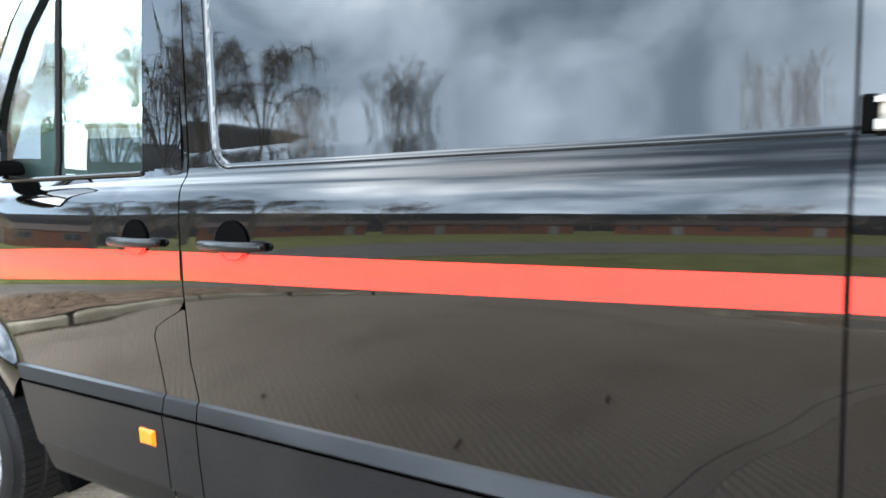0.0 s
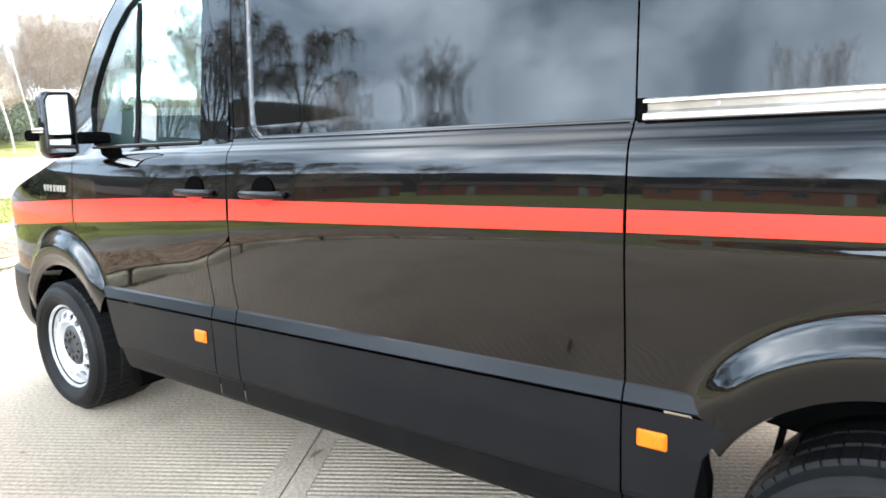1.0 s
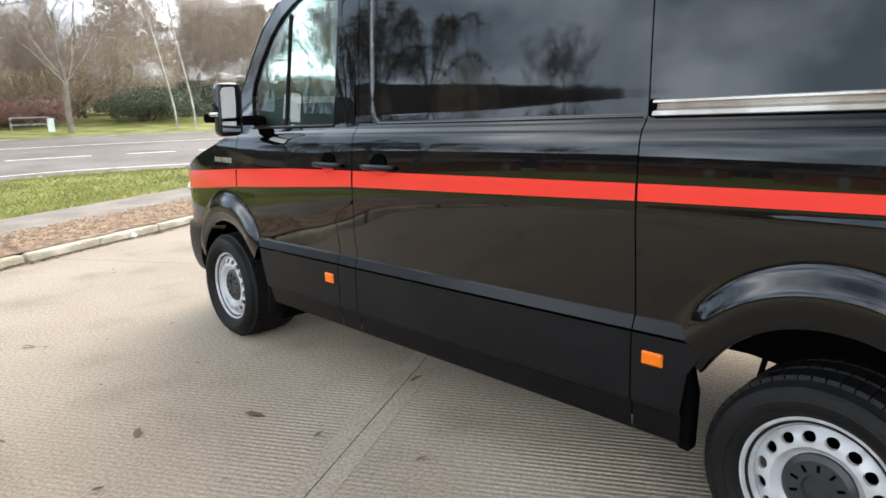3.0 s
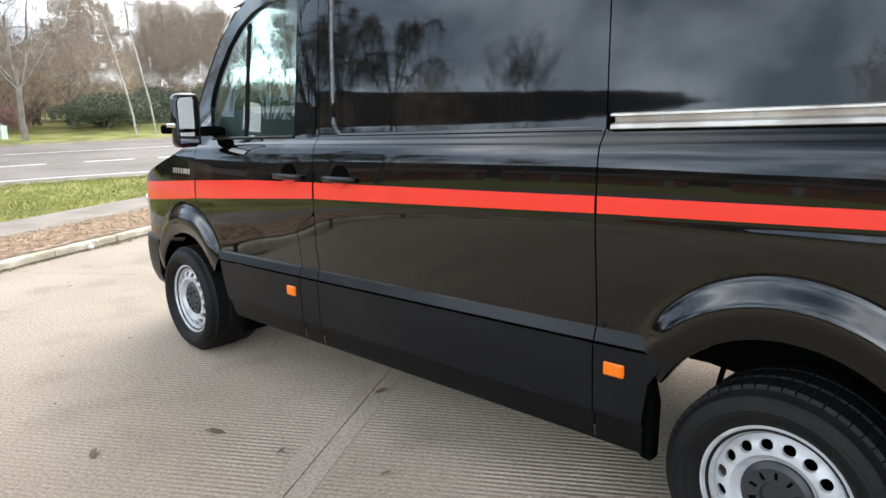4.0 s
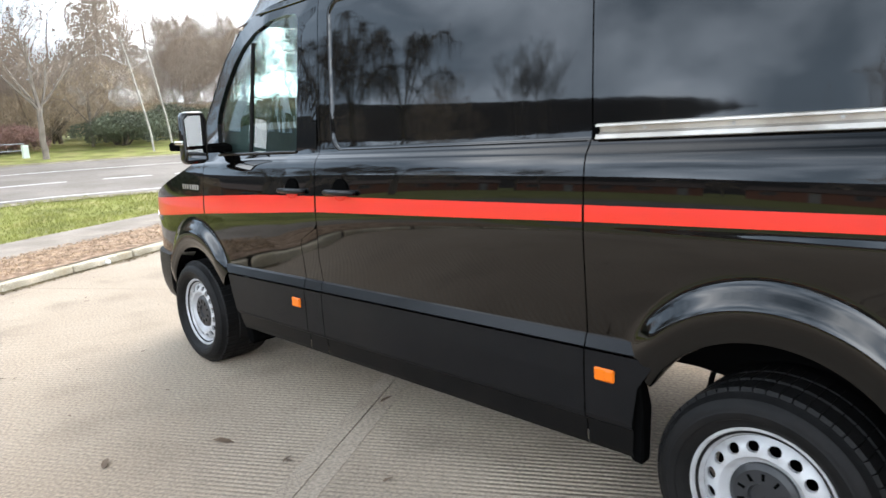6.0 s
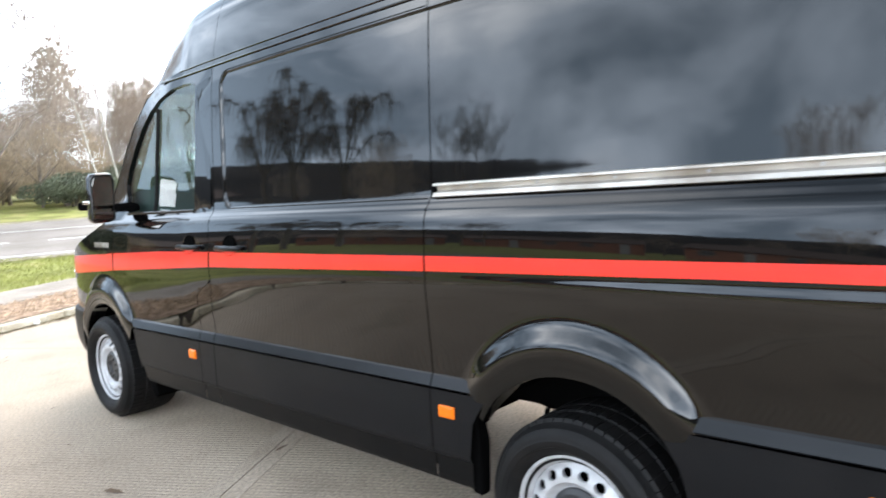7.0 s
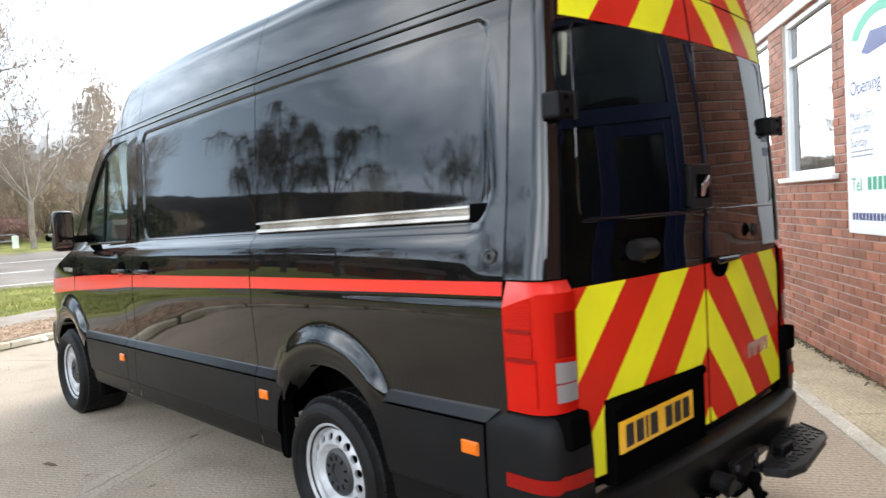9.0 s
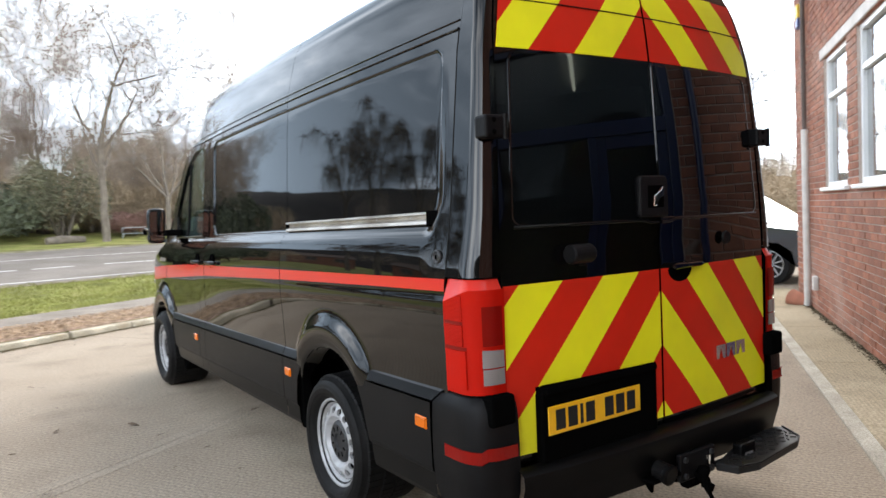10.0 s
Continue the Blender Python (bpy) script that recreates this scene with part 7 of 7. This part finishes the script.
tagged(raw("backdrop", v, f, RIDGE), "dark wooded ridge in the distance", "hills", kind="structure")

# across the yard, seen in the paint: weeping tree, conifers, bare trees, low houses
# bark and twig colours darkened to keep the reflected trees as silhouettes
DARKBARK = material("darkened_bark", (0.10, 0.085, 0.07), 0.95, var=0.3, scale=5)
DARKTWIG = material("dark_hanging_twig", (0.10, 0.086, 0.075), 0.95, var=0.25, scale=2)


def weeping_tree(seed, h, at, label):
    """Short stem, limbs that rise and arch over, and long twigs that hang from them in plumes."""
    rnd = random.Random(seed)
    br, tw = Branches(), Branches()
    br.limb([Vector((0, 0, -0.4)), Vector((0.1, 0, h * 0.16)), Vector((0.05, 0.1, h * 0.30))], h * 0.026, h * 0.018, 8)
    for k in range(9):
        a = 2 * math.pi * k / 9 + rnd.uniform(-0.3, 0.3)
        reach, rise_ = h * rnd.uniform(0.14, 0.46), h * rnd.uniform(0.36, 0.72)
        pts = []
        for i in range(9):
            u = i / 8
            pts.append(Vector((math.cos(a) * reach * u ** 1.2 + rnd.uniform(-0.1, 0.1), math.sin(a) * reach * u ** 1.2 + rnd.uniform(-0.1, 0.1), h * 0.27 + rise_ * math.sin(u * 1.95) / 0.99)))
        br.limb(pts, h * 0.006, h * 0.0015, 5)
        for i in range(3, 9):
            for q in range(13):
                p = pts[i] + Vector((rnd.gauss(0, 0.34), rnd.gauss(0, 0.34), rnd.gauss(0, 0.25)))
                out = Vector((math.cos(a) + rnd.uniform(-1, 1), math.sin(a) + rnd.uniform(-1, 1), 0)) * rnd.uniform(0.05, 0.45)
                ln = h * rnd.uniform(0.05, 0.20) * (0.5 + 0.5 * i / 8)
                tw.limb([pts[i], p + out * 0.5 + Vector((0, 0, 0.1)), p + out - Vector((0, 0, ln * 0.45)), p + out * 1.15 - Vector((0, 0, ln))], 0.018, 0.009, 3)
        for i in range(2, 9):
            for q in range(12):
                d = Vector((rnd.gauss(0, 1) + 0.5 * math.cos(a), rnd.gauss(0, 1) + 0.5 * math.sin(a), rnd.gauss(0.35, 0.7))).normalized() * h * rnd.uniform(0.04, 0.12)
                tw.limb([pts[i], pts[i] + d * 0.6 + Vector((0, 0, 0.06)), pts[i] + d - Vector((0, 0, 0.10 * d.length))], 0.014, 0.007, 3)
    t = thing("weeping_tree", (0, 0, 0), label, "tree", "weeping trees")
    raw("trunk", br.v, br.f, DARKBARK, t)
    raw("crown", tw.v, tw.f, DARKTWIG, t, smooth=False)
    t.matrix_basis = Matrix.Translation(at)
    for ch in t.children:
        ch.matrix_parent_inverse = Matrix.Identity(4)
    return t


willow = weeping_tree(52, 12.0, at_ground(-38.4, -23.6), "bare weeping tree with hanging twigs across the road")
again(willow, -39.8, -21.6, 100, 0.92)
again(willow, -36.0, -27.0, 220, 0.98)


def pine(seed, h, at, label, mat):
    """Bare lower stem, a few limbs and a crown of uneven clumps."""
    rnd = random.Random(seed)
    t = thing("pine_tree", (0, 0, 0), label, "tree", "pines")
    br = Branches()
    br.limb([Vector((0, 0, -0.3)), Vector((0.012 * h, 0, h * 0.45)), Vector((0, 0.01 * h, h * 0.95))], h * 0.02, h * 0.006, 7)
    blobs = []
    for k in range(26):
        u = k / 25
        z = h * (0.40 + 0.55 * u)
        a, ln = k * 2.4 + rnd.uniform(-0.5, 0.5), h * rnd.uniform(0.08, 0.22) * (1.15 - 0.75 * u)
        tip = Vector((math.cos(a) * ln, math.sin(a) * ln, z + ln * 0.3))
        br.limb([Vector((0, 0, z - 0.03 * h)), tip * 0.55 + Vector((0, 0, z * 0.45)), tip], h * 0.006, h * 0.002, 4)
        q = h * rnd.uniform(0.045, 0.085)
        blobs.append((tip.x, tip.y, tip.z, q * 1.3, q * 1.3, q * 0.8))
    v, f = leaf_cloud(rnd, blobs, 9000, h * 0.008)
    raw("trunk", br.v, br.f, BARK, t)
    raw("crown", v, f, mat, t, smooth=False)
    t.matrix_basis = Matrix.Translation(at)
    for ch in t.children:
        ch.matrix_parent_inverse = Matrix.Identity(4)
    return t


# needles are paler than their own green, haze put into the colour
PINE = material("hazed_pine_needle", (0.17, 0.155, 0.115), 0.8, var=0.3, scale=1)
pine(3, 10.0, at_ground(-50, 16.0), "tall pine with an uneven clumpy crown behind the wood", PINE)
fir = tree("narrow_tree", 61, 10.6, at_ground(-39.2, -44.8), "narrow dark upright tree across the road", 6, 0.55, 0.22, 0.0, 2, 0.22, 0.13, bark=DARKBARK, twig=DARKTWIG, group="narrow trees", forks=5)
again(fir, -37.2, -45.8, 130, 0.92)
for x, y, s in ((-41, -38, 0.72), (-44, -35.5, 0.65), (-31, -60, 0.8), (-36, -5.5, 0.75), (-30, -70, 0.85), (-20, -74, 0.9), (-12, -72, 1.0), (-62, -55, 1.0), (-68, -42, 0.9), (-5, -72, 0.8), (8, -74, 0.9), (-46, -36, 0.6), (20, -72, 0.9)):
    again(mid if s < 0.95 else thin_b, x, y, rw.uniform(0, 360), s)

HOUSEBRICK = material("house_brick", (0.20, 0.085, 0.055), 0.9, var=0.25, scale=3, random_tint=0.15)
HOUSEDOOR = material("weathered_house_joinery", (0.20, 0.195, 0.185), 0.6, var=0.15)
TILES = material("brown_roof_tiles", (0.085, 0.06, 0.05), 0.85, var=0.25, scale=3)


def house(x, y, turn, length):
    """Low brick house: walls, pitched roof, white windows and door."""
    h = thing("house", (0, 0, 0), "low red brick house with brown tiled roof across the road", "house", "houses across the road")
    part("wall", box((-length / 2, -4, -0.6), (length / 2, 4, 2.3)), HOUSEBRICK, h)
    bm = bmesh.new()
    add_prism(bm, [(-4.4, 2.25), (4.4, 2.25), (0, 3.5)], 0, -length / 2 - 0.3, length / 2 + 0.3)
    part("roof", bm, TILES, h)
    n = int(length / 3.2)
    for k in range(n):
        cx = -length / 2 + (k + 0.5) * length / n
        if k % 3 == 1:
            part("door", box((cx - 0.45, 3.97, 0.0), (cx + 0.45, 4.05, 2.0)), HOUSEDOOR, h)
        else:
            w = part("window", box((cx - 0.7, 3.97, 0.95), (cx + 0.7, 4.05, 1.95), 0.02), HOUSEDOOR, h)
            for s in (-0.42, 0.42):
                part("pane", box((cx + s * 0.8 - 0.29, 4.04, 1.02), (cx + s * 0.8 + 0.29, 4.06, 1.88)), WINGLASS, w)
    h.matrix_basis = pose(x, y, rise(x, y) + 0.05, 0, 0, turn)
    for ch in h.children_recursive:
        ch.matrix_parent_inverse = Matrix.Identity(4)
    return h


for x, y, turn, ln in ((-52, -44, -48, 16), (-36, -56, -28, 18), (-14, -62, -10, 18), (9, -64, 0, 18), (-62, -26, -70, 14)):
    house(x, y, turn, ln)


# parked car beyond the building corner
CARPAINT = material("dark_blue_car_paint", (0.012, 0.016, 0.025), 0.3, coat=1.0, coat_rough=0.03)
CARGLASS = material("car_glass", (0.05, 0.06, 0.06), 0.05, coat=1.0, spec=0.8)


def parked_car(at, turn):
    c = thing("parked_car", (0, 0, 0), "dark blue estate car parked past the building", "car")
    out = [(-2.35, 0.35), (-2.40, 0.62), (-2.32, 0.88), (-1.15, 1.02), (-0.35, 1.52), (0.2, 1.62), (1.3, 1.60), (2.0, 1.22), (2.32, 1.08), (2.40, 0.70), (2.36, 0.35),
           (1.86, 0.32), (1.78, 0.58), (1.55, 0.72), (1.25, 0.72), (1.02, 0.58), (0.94, 0.30), (-0.98, 0.30), (-1.06, 0.58), (-1.29, 0.72), (-1.59, 0.72), (-1.82, 0.58), (-1.90, 0.32)]
    bm = bmesh.new()
    add_prism(bm, out, 1, -0.92, 0.92)
    bmesh.ops.triangulate(bm, faces=[fc for fc in bm.faces if len(fc.verts) > 4])
    for v_ in bm.verts:
        if v_.co.z > 1.0:
            v_.co.y *= 1 - 0.26 * (v_.co.z - 1.0)
    part("body", bm, CARPAINT, c)
    for sg in (-1, 1):
        bm = bmesh.new()
        bm.faces.new([bm.verts.new((x, sg * (0.925 - 0.24 * (z - 1.0)), z)) for x, z in ((-0.95, 1.06), (-0.33, 1.46), (0.2, 1.54), (1.2, 1.52), (1.75, 1.16), (1.7, 1.06))])
        part("side_window", bm, CARGLASS, c)
        for x in (-1.44, 1.40):
            w = part("wheel", lathe([(-0.2, 0.001), (-0.2, 0.28), (-0.17, 0.34), (0.0, 0.35), (0.02, 0.33), (0.02, 0.24), (0.0, 0.23), (-0.02, 0.001)], (x, sg * 0.90, 0.35), (0, sg, 0), 32), TYRE, c)
            part("rim", lathe([(0.01, 0.235), (0.022, 0.225), (0.0, 0.21), (-0.03, 0.20)], (x, sg * 0.90, 0.35), (0, sg, 0), 32), STEEL, w)
            for k in range(10):
                part("spoke", box((-0.011, -0.01, 0.03), (0.011, 0.012, 0.215), 0.003, pose(x, sg * 0.905, 0.35) @ Matrix.Rotation(2 * math.pi * k / 10, 4, "Y")), STEEL, w)
    bm = bmesh.new()
    bm.faces.new([bm.verts.new(p) for p in ((-1.12, -0.82, 1.055), (-1.12, 0.82, 1.055), (-0.37, 0.72, 1.515), (-0.37, -0.72, 1.515))])
    part("windscreen", bm, CARGLASS, c)
    c.matrix_basis = pose(*at, 0, 0, turn)
    for ch in c.children_recursive:
        ch.matrix_parent_inverse = Matrix.Identity(4)
    return c


parked_car((-5.05, 10.88, 0.0), 180)

# trees past the car
for x, y, s in ((-14.5, 26, 0.9), (-9, 33, 1.0), (-18, 31, 0.95), (-6, 38, 1.0)):
    again(big if s > 0.94 else mid, x, y, rw.uniform(0, 360), s)
again(ub, -13, 29, 10, 1.2)
again(ub, -8, 34, 30, 1.2)
# two clumps added as dark filler where a fence closes the view
again(ub, -11.5, 22, 75, 1.0)
again(ub, -9.2, 21, 140, 0.9)
